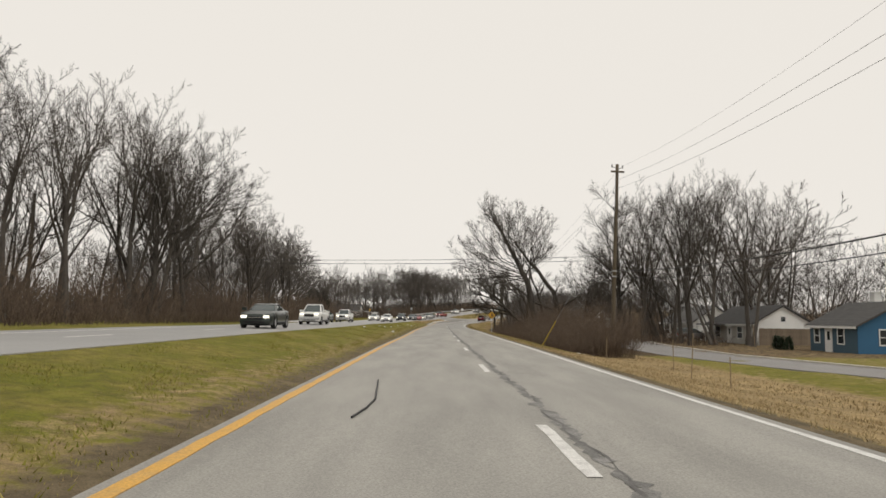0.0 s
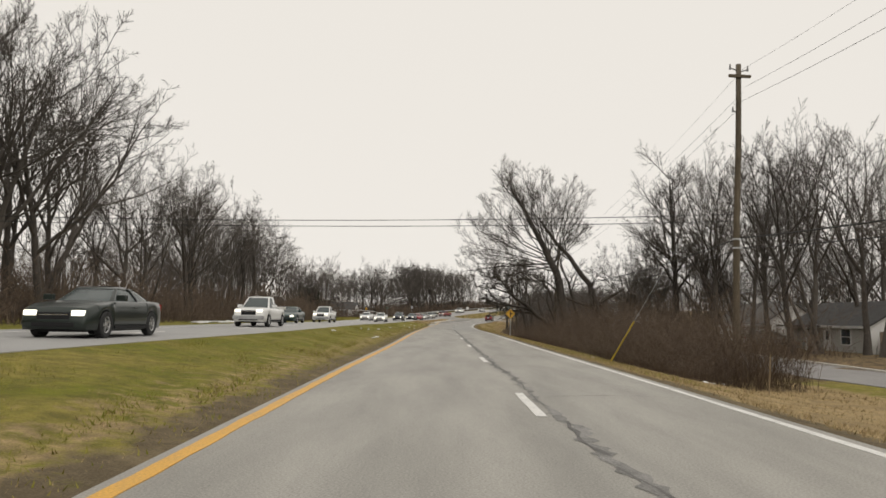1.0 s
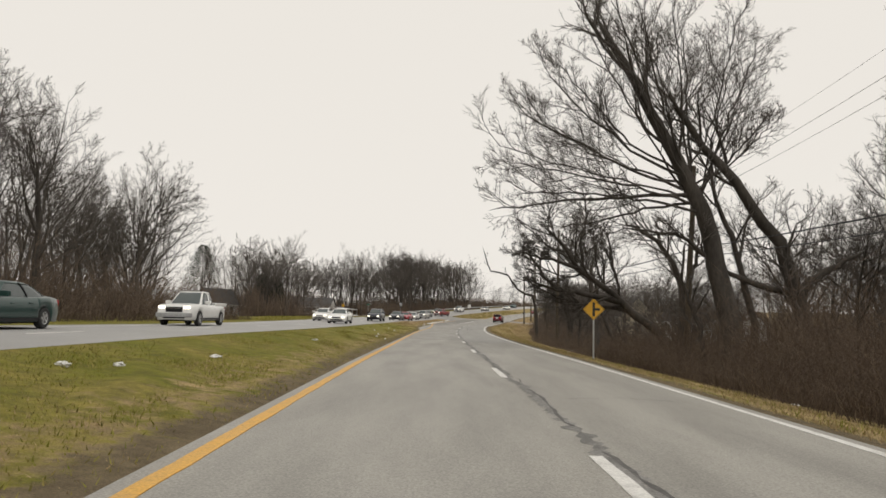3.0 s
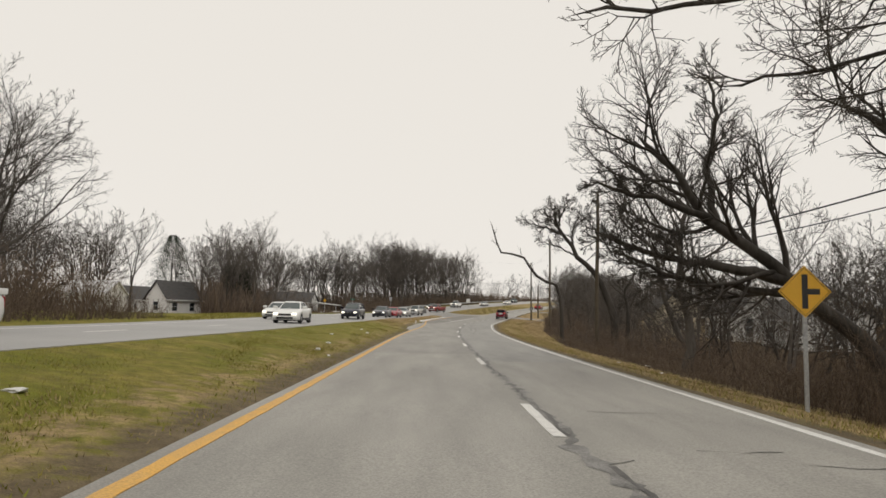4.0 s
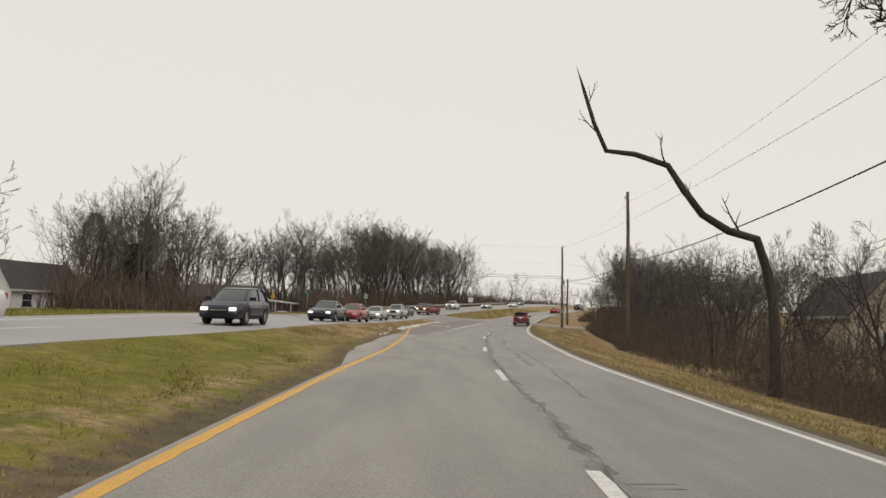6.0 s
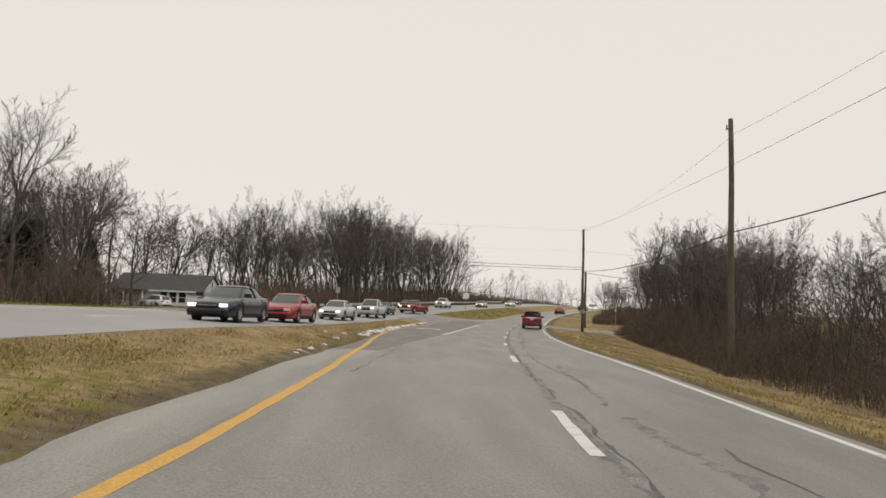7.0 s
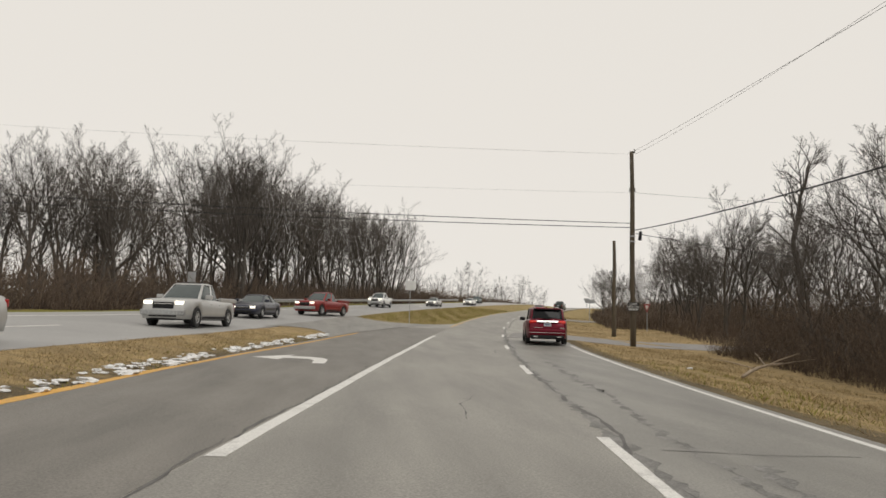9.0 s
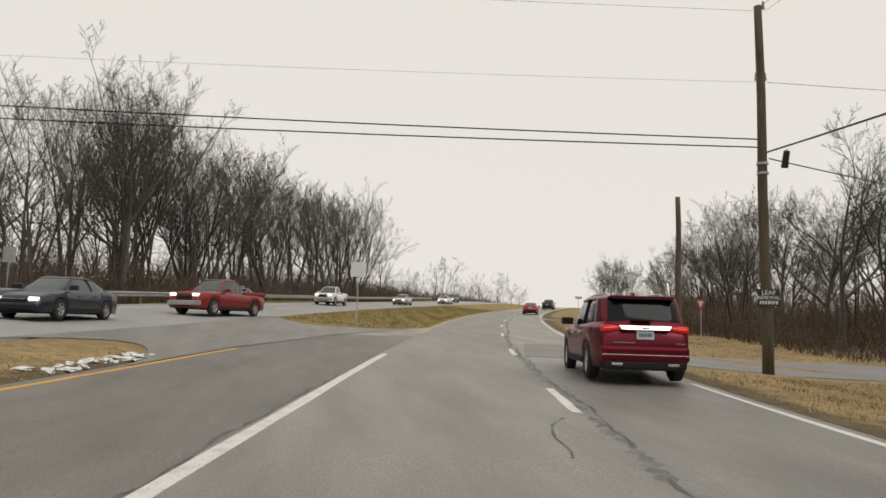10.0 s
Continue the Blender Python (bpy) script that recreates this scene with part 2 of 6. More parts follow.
def thing(name, label, category, group="", m=None, kind=""):
    ob = new(name)
    ob.empty_display_size = 0.1
    tagged(ob, label, category, group, kind)
    if m is not None:
        ob.matrix_basis = m
    return ob


def box(bm, x0, x1, y0, y1, z0, z1, bevel=0.0, m=None):
    r = bmesh.ops.create_cube(bm, size=1, matrix=Matrix.Translation(((x0 + x1) / 2, (y0 + y1) / 2, (z0 + z1) / 2)) @ Matrix.Diagonal((x1 - x0, y1 - y0, z1 - z0, 1)))
    vs = r["verts"]
    if bevel:
        es = list({e for v in vs for e in v.link_edges})
        g = bmesh.ops.bevel(bm, geom=es, offset=bevel, segments=2, affect="EDGES", profile=0.6)
        vs = g["verts"]
    if m is not None:
        bmesh.ops.transform(bm, matrix=m, verts=vs)
    return bm


def boxed(*a, **k):
    return box(bmesh.new(), *a, **k)


def rod(bm, a, b, r0, r1=None, sides=8):
    """A closed, tapered rod from a to b."""
    a, b = Vector(a), Vector(b)
    d = b - a
    q = d.to_track_quat("Z", "Y").to_matrix().to_4x4()
    bmesh.ops.create_cone(bm, cap_ends=True, segments=sides, radius1=r0, radius2=r0 if r1 is None else r1, depth=d.length,
                          matrix=Matrix.Translation((a + b) / 2) @ q)
    return bm


def tube(bm, pts, r, sides=5):
    """A bent rod along points."""
    rings = []
    whole = (Vector(pts[-1]) - Vector(pts[0])).normalized()
    ref = min((Vector((1, 0, 0)), Vector((0, 1, 0)), Vector((0, 0, 1))), key=lambda v: abs(v.dot(whole)))
    for i, p in enumerate(pts):
        d = (Vector(pts[min(i + 1, len(pts) - 1)]) - Vector(pts[max(i - 1, 0)])).normalized()
        e = d.cross(ref).normalized()
        g = d.cross(e)
        rr = r[i] if hasattr(r, "__len__") else r
        rings.append([bm.verts.new(Vector(p) + e * (math.cos(k * 2 * math.pi / sides) * rr) + g * (math.sin(k * 2 * math.pi / sides) * rr))
                      for k in range(sides)])
    for a, b in zip(rings, rings[1:]):
        for k in range(sides):
            bm.faces.new((a[k], a[(k + 1) % sides], b[(k + 1) % sides], b[k]))
    bm.faces.new(rings[0][::-1])
    bm.faces.new(rings[-1])
    return bm


# ---- ground: one sheet in the road's own measure, drawn out to the horizon ----
GS = np.concatenate([[-140, -100, -60, -40], np.arange(-30, 260, 2.0), np.arange(260, 460, 8.0), [480, 540, 620, 700]])
GU = [-95, -75, -60, -48, -40, -34, -30, -27, -24, -22, -20.5, -19, -17, -15, -13.6, -13.2, -12.8, -12.4, -12, -11.6, -11.2, -10.8, -10.4, -10, -9.6, -9.2, -8.8, -8.2, -7.4, -6.6, -6, -5.4, -5, -4.7, -4.4, -4.15, -3.7, -3, 0, 2.5,
      3.4, 3.8, 4.4, 5, 5.8, 6.5, 7.4, 8.4, 9.5, 11, 12.5, 14, 16, 18, 21, 25, 30, 38, 48, 60, 75, 95]


def paved(s, u):
    """How far the ground sheet dips under the paving."""
    le = np.where((s > 216) & (s < 226), -22.0, left_edge(s))
    on = ((u > le + 0.15) & (u < 3.35)) | ((u > far_edge(s) + 0.2) & (u < north_edge(s) - 0.2))
    return np.where(on, -0.16, 0.0)


verts, faces = [], []
rng = np.random.default_rng(3)
S2, U2 = np.meshgrid(GS, GU, indexing="ij")
x, y, z, t = line(S2)
zz = z + lift(S2, U2) + paved(S2, U2)
rough = (1 - (S2 > 204) * (S2 < 236) * (U2 < 0) * (U2 > -12)) * np.where((U2 > 4.0) | ((U2 < -4.8) & (U2 > -8.4)) | (U2 < -21), 1.0, 0.0)
zz = zz + rough * rng.normal(0, 0.025, zz.shape) + np.where(U2 < -22, np.sin(S2 * 0.09) * np.cos(U2 * 0.13) * 0.2, 0)
gx, gy = x + np.cos(t) * U2, y - np.sin(t) * U2
ns, nu = S2.shape
verts = list(zip(gx.ravel(), gy.ravel(), zz.ravel()))
faces = [(i * nu + j, i * nu + j + 1, (i + 1) * nu + j + 1, (i + 1) * nu + j) for i in range(ns - 1) for j in range(nu - 1)]
rim = [i * nu for i in range(ns)] + [(ns - 1) * nu + j for j in range(1, nu)] + [i * nu + nu - 1 for i in range(ns - 2, -1, -1)] + [j for j in range(nu - 2, 0, -1)]
mid = np.array([60.0, 250.0])
ring0 = rim
for far, drop in ((1.8, 0.0), (6.0, -1.0), (14.0, -2.0)):
    base = len(verts)
    for k in rim:
        v = verts[k]
        q = mid + (np.array(v[:2]) - mid) * far
        verts.append((q[0], q[1], v[2] + drop))
    ring1 = list(range(base, base + len(rim)))
    n = len(rim)
    faces += [(ring0[k], ring1[k], ring1[(k + 1) % n], ring0[(k + 1) % n]) for k in range(n)]
    ring0 = ring1
ground = mesh_object("ground", verts, [f[::-1] for f in faces], GROUND, smooth=True)
me = ground.data


def soft(v, a, b):
    return np.clip((v - a) / (b - a), 0, 1)


# how far woodland litter, straw and soil cover the grass
S1, U1 = S2.ravel(), U2.ravel()
le1 = left_edge(S1)
litter = np.maximum.reduce([soft(U1 - 1.5 * soft(S1, 130, 150), 7.6, 9.0) * soft(S1, 38, 46) * (1 - soft(S1, 200, 206)), soft(U1, 12, 14) * soft(S1, 222, 228), soft(-U1, 22.5, 24) * (1 - soft(S1, 96, 104) * (1 - soft(S1, 168, 176))), soft(-U1, 42, 48)])
straw = np.maximum.reduce([soft(U1, 3.6, 4.4) * (1 - soft(U1, 12, 15)) * (1 - soft(S1, 40, 50)), 0.62 * soft(U1, 3.6, 4.4) * soft(S1, 50, 60) * (1 - soft(U1, 8, 10)), soft(U1, 3.6, 4.4) * soft(S1, 140, 155) * (1 - 0.4 * soft(S1, 236, 250)),
                           soft(-U1, 4, 5) * soft(S1, 128, 160) * (1 - soft(-U1, 17, 20)) * (1 - 0.42 * soft(S1, 216, 230)), 0.5 * soft(le1 - U1, -0.2, 0.2) * (1 - soft(le1 - U1, 1.2, 2.6)) * (S1 < 212), 0.4 * soft(U1, 14, 18) * (1 - soft(S1, 80, 100))])
soil = np.maximum(0.8 * soft(le1 - U1, -0.6, 0.0) * (1 - soft(le1 - U1, 0.2, 1.1)) * (S1 < 213), soft(U1, 3.0, 3.4) * (1 - soft(U1, 3.7, 4.7)) * 0.9)
cover = np.zeros((len(verts), 4), np.float32)
cover[:, 0], cover[:, 3] = 1, 1
cover[:ns * nu, 0], cover[:ns * nu, 1], cover[:ns * nu, 2] = litter, straw, soil
me.attributes.new("cover", "FLOAT_COLOR", "POINT").data.foreach_set("color", cover.ravel())
tagged(ground, "olive and straw-coloured winter grass verges with woodland litter", "ground", kind="structure")


def strip(name, s0, s1, left, right, dz, material, step=2.0, across=4, parent=None, thick=0.25, label=""):
    """A band of paving between two edges given along the road, with real thickness at its edges."""
    ss = np.linspace(s0, s1, max(2, int((s1 - s0) / step) + 1))
    vs, fs = [], []
    n = across + 3
    for s in ss:
        a, b = (f(s) if callable(f) else f for f in (left, right))
        row = [(a, -thick)] + [(a + (b - a) * k / across, 0.0) for k in range(across + 1)] + [(b, -thick)]
        for u, d in row:
            p = place(s, u, dz + d)
            vs.append(p)
    for i in range(len(ss) - 1):
        for j in range(n - 1):
            fs.append((i * n + j, i * n + j + 1, (i + 1) * n + j + 1, (i + 1) * n + j))
    return mesh_object(name, vs, [f[::-1] for f in fs], material, parent, label=label)


road = strip("road", -60, 700, left_edge, 3.42, 0.0, ASPHALT, across=12)
tagged(road, "worn grey asphalt carriageway with cracked lane joint", "road", kind="structure")
far_road = strip("road", -60, 700, far_edge, north_edge, 0.0, ASPHALT_FAR, across=8)
tagged(far_road, "pale asphalt carriageway for oncoming traffic", "road", kind="structure")
def crossing(cols=10, rows=14):
    """Paving between two islands with rounded noses: it starts later and ends sooner towards the middle."""
    vs, fs = [], []
    for i in range(cols + 1):
        w = i / cols
        k = 4.0 * (2 * w - 1) ** 2
        for j in range(rows + 1):
            s = (212.8 - k) + (16.4 + 2 * k) * j / rows
            a, b = north_edge(s) - 0.3, left_edge(s) + 0.3
            vs.append(place(s, a + (b - a) * w, 0.02))
    for i in range(cols):
        for j in range(rows):
            p = i * (rows + 1) + j
            fs.append((p, p + rows + 1, p + rows + 2, p + 1))
    return mesh_object("road", vs, fs, ASPHALT_LANE)


cross_over = crossing()
tagged(cross_over, "grey asphalt median crossover between two grass islands", "road", kind="structure")


turn_lane = strip("road", 158, 226, lambda s: left_edge(s) + 0.02, lambda s: max(-4.12, left_edge(s) + 0.3), 0.003, ASPHALT_TURN, step=1.0, across=4, thick=0.05)
tagged(turn_lane, "brownish-grey worn asphalt turning lane beside the median", "road", kind="structure")
inner_lane = strip("road", 100, 300, -4.09, 0.1, 0.0022, ASPHALT_INNER, step=2.0, across=3, thick=0.01)
tagged(inner_lane, "worn brownish-grey asphalt of the inner lane", "road", kind="structure")
outer_lane = strip("road", 96, 214, 0.1, 3.4, 0.0022, ASPHALT_LANE, step=2.0, across=3, thick=0.01)
tagged(outer_lane, "darker damp asphalt of the outer lane", "road", kind="structure")


def mark(name, s0, s1, u, width, material, label, wob=0.0, step=1.5, dz=0.008):
    f = u if callable(u) else (lambda s: u)
    r = random.Random(int(s0 * 10))
    off = {}
    return tagged(strip(name, s0, s1, lambda s: f(s) - width / 2 + r.uniform(-wob, wob), lambda s: f(s) + width / 2 + r.uniform(-wob, wob), dz, material, step, 1, thick=0.02),
                  label, "road marking", kind="structure")


def yellow_u(s):
    return np.interp(s, [-60, 5, 30, 56, 86, 110, 134, 143, 147, 151, 156, 160, 163, 166.5, 173, 178, 183, 190, 196, 700], [-3.92, -3.88, -3.9, -3.84, -3.83, -3.93, -3.92, -3.86, -3.98, -4.16, -4.6, -5.0, -5.35, -5.85, -6.7, -7.32, -7.95, -8.43, -8.6, -8.6])


mark("yellow_edge_line", -60, 215.5, yellow_u, 0.18, YELLOW, "worn yellow edge line beside the grass median", 0.014, 0.45)
mark("yellow_edge_line", 229, 500, -4.1, 0.13, YELLOW, "worn yellow edge line beside the grass median", 0.01, 6)
mark("white_edge_line", -60, 209, 3.17, 0.13, WHITE, "worn white edge line beside the verge", 0.012)
mark("white_edge_line", 222, 500, 3.17, 0.13, WHITE, "worn white edge line beside the verge", 0.01, 4)
mark("turn_lane_line", 181.0, 215.2, -3.97, 0.19, WHITE, "solid white line beside the turning lane", 0.01)
for k in range(-3, 34):
    mark("lane_dash", k * 12.192 - 3.048, k * 12.192, 0.0, 0.15, WHITE, "worn white lane dash", 0.012, 0.5)
    mark("far_lane_dash", k * 12.192 - 1.0, k * 12.192 + 2.05, (lambda s: (north_edge(s) + far_edge(s)) / 2 + 0.6), 0.13, WHITE, "worn white lane dash of the far carriageway", 0.0, 1.5)
mark("far_edge_line", -60, 500, lambda s: far_edge(s) + 1.6, 0.12, WHITE, "white edge line of the far carriageway", 0.0, 4)


# ---- bare trees ----
def grow(seed, height, spread=0.55, stems=1, forks=(4, 7, 7, 6), trunk=0.35, lean=(0, 0), radius=None, droop=0.0, ups=0.28, first=0.3, leader=0.68):
    """Branches of one bare tree by level: each an array of points (n, k, 3) and of radii (n, k)."""
    r = np.random.default_rng(seed)
    radius = radius or height * 0.0125
    levels = []
    start = np.zeros((stems, 3))
    start[:, :2] = r.normal(0, 0.25 * (stems > 1), (stems, 2))
    aim = np.zeros((stems, 3))
    aim[:, 2] = 1
    aim[:, :2] = r.normal(0, 0.06 + 0.16 * (stems > 1), (stems, 2)) + np.array(lean)
    length = height * leader * r.uniform(0.85, 1.0, stems)
    rad = np.full(stems, radius / math.sqrt(stems) * 1.1)
    segs = (9, 7, 4, 2, 1)
    for lv in range(len(forks) + 1):
        n, k = len(start), segs[min(lv, 4)]
        pts = np.zeros((n, k + 1, 3))
        pts[:, 0] = start
        d = aim / np.linalg.norm(aim, axis=1, keepdims=True)
        wob = (0.07, 0.12, 0.13, 0.12, 0.1)[lv]
        for i in range(k):
            d = d + r.normal(0, wob, (n, 3))
            d[:, 2] += (0.04 if lv == 0 else ups) * (1 if lv < 4 else 0.6) - droop * (lv > 1)
            d /= np.linalg.norm(d, axis=1, keepdims=True)
            pts[:, i + 1] = pts[:, i] + d * (length / k)[:, None]
        tt = np.linspace(0, 1, k + 1)
        rr = rad[:, None] * (1 - tt[None] * (0.86 if lv else 0.88)) + 0.003
        if lv == 0:
            rr[:, 0] *= 1.35
        levels.append((pts, rr))
        if lv == len(forks):
            break
        m = forks[lv]
        low = first if lv == 0 else 0.18
        f = low + (0.97 - low) * (np.arange(m)[None] + r.uniform(0.1, 0.9, (n, m))) / m
        idx = f * k
        i0 = np.minimum(idx.astype(int), k - 1)
        w = (idx - i0)[..., None]
        rows = np.arange(n)[:, None]
        p = pts[rows, i0] * (1 - w) + pts[rows, i0 + 1] * w
        dd = pts[rows, i0 + 1] - pts[rows, i0]
        dd /= np.linalg.norm(dd, axis=2, keepdims=True)
        side = r.normal(0, 1, (n, m, 3))
        side -= (side * dd).sum(2, keepdims=True) * dd
        side /= np.linalg.norm(side, axis=2, keepdims=True)
        ang = (spread, 0.7, 0.62, 0.7)[lv] * r.uniform(0.75, 1.3, (n, m, 1))
        na = dd * np.cos(ang) + side * np.sin(ang)
        ratio = (0.92, 0.56, 0.52, 0.5)[lv]
        ln = length[:, None] * ratio * (1.15 - 0.75 * f) * r.uniform(0.7, 1.2, (n, m))
        pr = (rr[rows, i0][..., None] * (1 - w) + rr[rows, i0 + 1][..., None] * w)[..., 0]
        nr = np.minimum(pr * r.uniform(0.5, 0.75, (n, m)), ln * 0.03)
        start, aim, length, rad = p.reshape(-1, 3), na.reshape(-1, 3), ln.ravel(), np.maximum(nr.ravel(), 0.006)
    tall = height / max(float(p_[..., 2].max()) for p_, r_ in levels)
    return [(p_ * tall, r_) for p_, r_ in levels]


def skin(levels, sides, thin=1.0, floor=0.0):
    """One mesh round many branches, as points and triangles; single-piece twigs run out to a point."""
    vs, fs, base = [], [], 0
    for (pts, rr), sd in zip(levels, sides):
        n, k = pts.shape[:2]
        d = np.gradient(pts, axis=1)
        d /= np.linalg.norm(d, axis=2, keepdims=True) + 1e-9
        a = np.cross(d, np.array([0.31, 0.87, 0.38]))
        a /= np.linalg.norm(a, axis=2, keepdims=True) + 1e-9
        b = np.cross(d, a)
        an = np.arange(sd) * 2 * math.pi / sd
        rad = np.maximum(rr * thin, floor)[..., None, None]
        ring = pts[:, :, None] + rad * (a[:, :, None] * np.cos(an)[None, None, :, None] + b[:, :, None] * np.sin(an)[None, None, :, None])
        vs.append(ring[:, :-1].reshape(-1, 3))
        vs.append(pts[:, -1])
        kk = k - 1
        i = np.arange(n)[:, None, None] * kk * sd + np.arange(kk - 1)[None, :, None] * sd
        j = np.arange(sd)[None, None]
        j2 = (j + 1) % sd
        for tri in ((i + j, i + j2, i + sd + j2), (i + j, i + sd + j2, i + sd + j)):
            fs.append(np.stack(np.broadcast_arrays(*tri), -1).reshape(-1, 3) + base)
        e = np.arange(n)[:, None] * kk * sd + (kk - 1) * sd
        tip = np.broadcast_to(np.arange(n)[:, None] + n * kk * sd, (n, sd))
        fs.append(np.stack([e + j[0], e + j2[0], tip], -1).reshape(-1, 3) + base)
        base += n * kk * sd + n
    return np.concatenate(vs), np.concatenate(fs)


def quads(name, vs, fs, material, parent=None, smooth=True):
    me = bpy.data.meshes.new(name)
    me.vertices.add(len(vs))
    me.vertices.foreach_set("co", np.asarray(vs, np.float32).ravel())
    k = fs.shape[1]
    me.loops.add(fs.size)
    me.loops.foreach_set("vertex_index", fs.astype(np.int32).ravel())
    me.polygons.add(len(fs))
    me.polygons.foreach_set("loop_start", np.arange(len(fs), dtype=np.int32) * k)
    me.polygons.foreach_set("use_smooth", np.full(len(fs), smooth))
    me.materials.append(material)
    me.update(calc_edges=True)
    ob = new(name, me)
    if parent:
        ob.parent = parent
    return ob


def make_tree(seed, height, label, floor=0.006, sides=(7, 5, 3, 3, 3), **k):
    """A bare tree: trunk with its limbs, and a crown of branches and twigs."""
    lv = grow(seed, height, **k)
    root = thing("tree", label, "tree", "roadside trees")
    quads("trunk", *skin(lv[:2], sides[:2]), BARK, root)
    quads("crown", *skin(lv[2:], sides[2:], floor=floor), TWIG, root)
    return root


HIGH = (14, 13, 15, 11, 12, 9, 13, 10)
KINDS = [
    make_tree(11, 14, "tall bare grey tree with upswept limbs", spread=0.62, forks=(8, 7, 7, 7), ups=0.13, first=0.3),
    make_tree(12, 13, "bare tree with several grey stems", stems=3, spread=0.6, forks=(4, 6, 6, 7), ups=0.12, first=0.3, leader=0.78),
    make_tree(13, 15, "tall bare forked grey tree", stems=2, spread=0.66, forks=(6, 6, 6, 7), ups=0.12, first=0.34),
    make_tree(14, 11, "bare tree with a dense rounded crown", spread=0.9, forks=(9, 7, 6, 7), ups=0.10, first=0.22, leader=0.6),
    make_tree(15, 12, "slender bare tree with fine twigs", spread=0.5, forks=(8, 6, 6, 7), ups=0.16, first=0.34, leader=0.74),
    make_tree(16, 9, "small bare tree with a spreading crown", stems=2, spread=0.9, forks=(5, 6, 6, 7), ups=0.10, first=0.18, leader=0.62),
]
FAR = [[np.concatenate(a) if i == 0 else np.concatenate([a[0], a[1] + n]) for i, (a, n) in enumerate(((v, 0), (f, len(v[0]))))]
       for v, f in [zip(*(skin(lv[:2], (5, 3)), skin(lv[2:], (3, 3, 3), floor=0.017)))
                    for lv in (grow(17, 13, spread=0.8, forks=(7, 5, 4, 4), ups=0.12, first=0.2), grow(18, 10, spread=0.85, stems=2, forks=(4, 5, 4, 4), ups=0.1, first=0.2))]]
woods = []
for o in KINDS:
    o.matrix_basis = pose(0, -400, -3)
tree_rng = random.Random(5)
PLACED = []


def plant(s, u, height, kind=None, turn=None, dz=-0.1):
    k = kind if kind is not None else tree_rng.randrange(len(KINDS))
    h0 = HIGH[k]
    p = place(s, u, dz)
    f = height / h0
    if k > 5:
        a = tree_rng.uniform(0, 6.28)
        woods.append((FAR[k - 6][0] @ (np.array([[math.cos(a), -math.sin(a), 0], [math.sin(a), math.cos(a), 0], [0, 0, 1]]).T * f) + np.array(p), FAR[k - 6][1]))
        return None
    ob = KINDS[k]
    m = Matrix.Translation(p) @ Matrix.Rotation(turn if turn is not None else tree_rng.uniform(0, 6.28), 4, "Z") @ Matrix.Diagonal((f, f, f, 1))
    c = copy_thing(ob, Matrix())
    c.matrix_basis = m
    PLACED.append((s, u))
    return c


def belt(s0, s1, u0, u1, count, h0, h1, kinds=(0, 1, 2, 3, 4), seed=1):
    r = random.Random(seed)
    for i in range(count):
        s, u, h, k = s0 + (s1 - s0) * (i + r.uniform(0.1, 0.9)) / count, r.uniform(u0, u1), r.uniform(h0, h1), r.choice(kinds)
        if not lawn(s, u):
            plant(s, u, h, k)


def lawn(s, u):
    """Open gardens before the houses on the west side, where neither trees nor brush stand."""
    d = s - 151
    a = (s > 180) & (s < 234) & (u < -1.6 - 0.45 * d) & (u > -1.6 - 0.8 * d)
    q = (s - 128) / 66.0
    far = (s > 200) & (np.abs(u + 2 + 0.572 * (s - 84)) < 5)
    return a | far | ((q >= 0) & (q <= 1.0) & (u < -20 - 30 * q) & (u > -33 - 36 * q))


belt(-14, 18, -21, -26, 7, 12, 13.5, (0, 2, 1, 4), 21)
belt(38, 53, -22, -25, 5, 16.5, 18, (0, 2), 50)
belt(18, 54, -21, -26, 9, 14, 16, (0, 3, 0), 45)
belt(-14, 56, -26, -34, 12, 12, 15.5, (0, 1, 2), 22)
belt(60, 96, -22, -30, 18, 12, 14.5, (1, 3, 0), 23)
belt(-14, 125, -34, -52, 30, 9, 12, (6, 7), 33)
belt(98, 124, -25, -36, 12, 11, 13.5, (1, 3, 0), 34)
belt(150, 230, -74, -84, 20, 16, 19.5, (3, 1, 0), 35)
belt(150, 260, -66, -92, 40, 18, 22, (6, 7), 24)
belt(219, 238, -26, -33, 8, 11.5, 14, (0, 3, 1), 25)
belt(238, 312, -25.5, -33, 28, 16.5, 19.5, (0, 2, 1), 42)
belt(235, 250, -42, -58, 8, 13, 15.5, (3, 0), 48)
belt(208, 236, -33, -46, 9, 10, 13, (3, 1, 2), 40)
belt(236, 300, -33, -46, 18, 18, 21, (3, 1, 2), 43)
belt(178, 197, -34, -50, 11, 12, 15, (3, 1, 0), 52)
belt(186, 222, -46, -56, 10, 10, 13, (0, 2, 3), 38)
belt(214, 330, -40, -66, 40, 14, 18, (6, 6, 7), 26)
belt(300, 520, -28, -60, 34, 10, 13, (6, 7), 27)
belt(66, 84, 24, 38, 10, 18, 21.5, (0, 2, 3), 28)
belt(84, 100, 33, 46, 5, 12, 15, (0, 2, 3), 41)
plant(76, 23.5, 20, 0, 1.0)
plant(68, 29, 19, 2, 2.0)
plant(64, 31.5, 17, 3, 0.5)
plant(22, 44, 15, 4, 0.3)
plant(118, -29.6, 15.5, 3, 0.5)
plant(114, -27.8, 14.5, 0, 2.2)
for s, u, h, k in ((185, -37, 17.4, 0), (194, -43, 12, 3), (147.5, -35.6, 11.2, 4), (199, -49, 17, 2), (204, -39, 11.5, 3)):
    plant(s, u, h, k)
belt(90, 190, 52, 105, 34, 12, 16, (6, 7), 49)
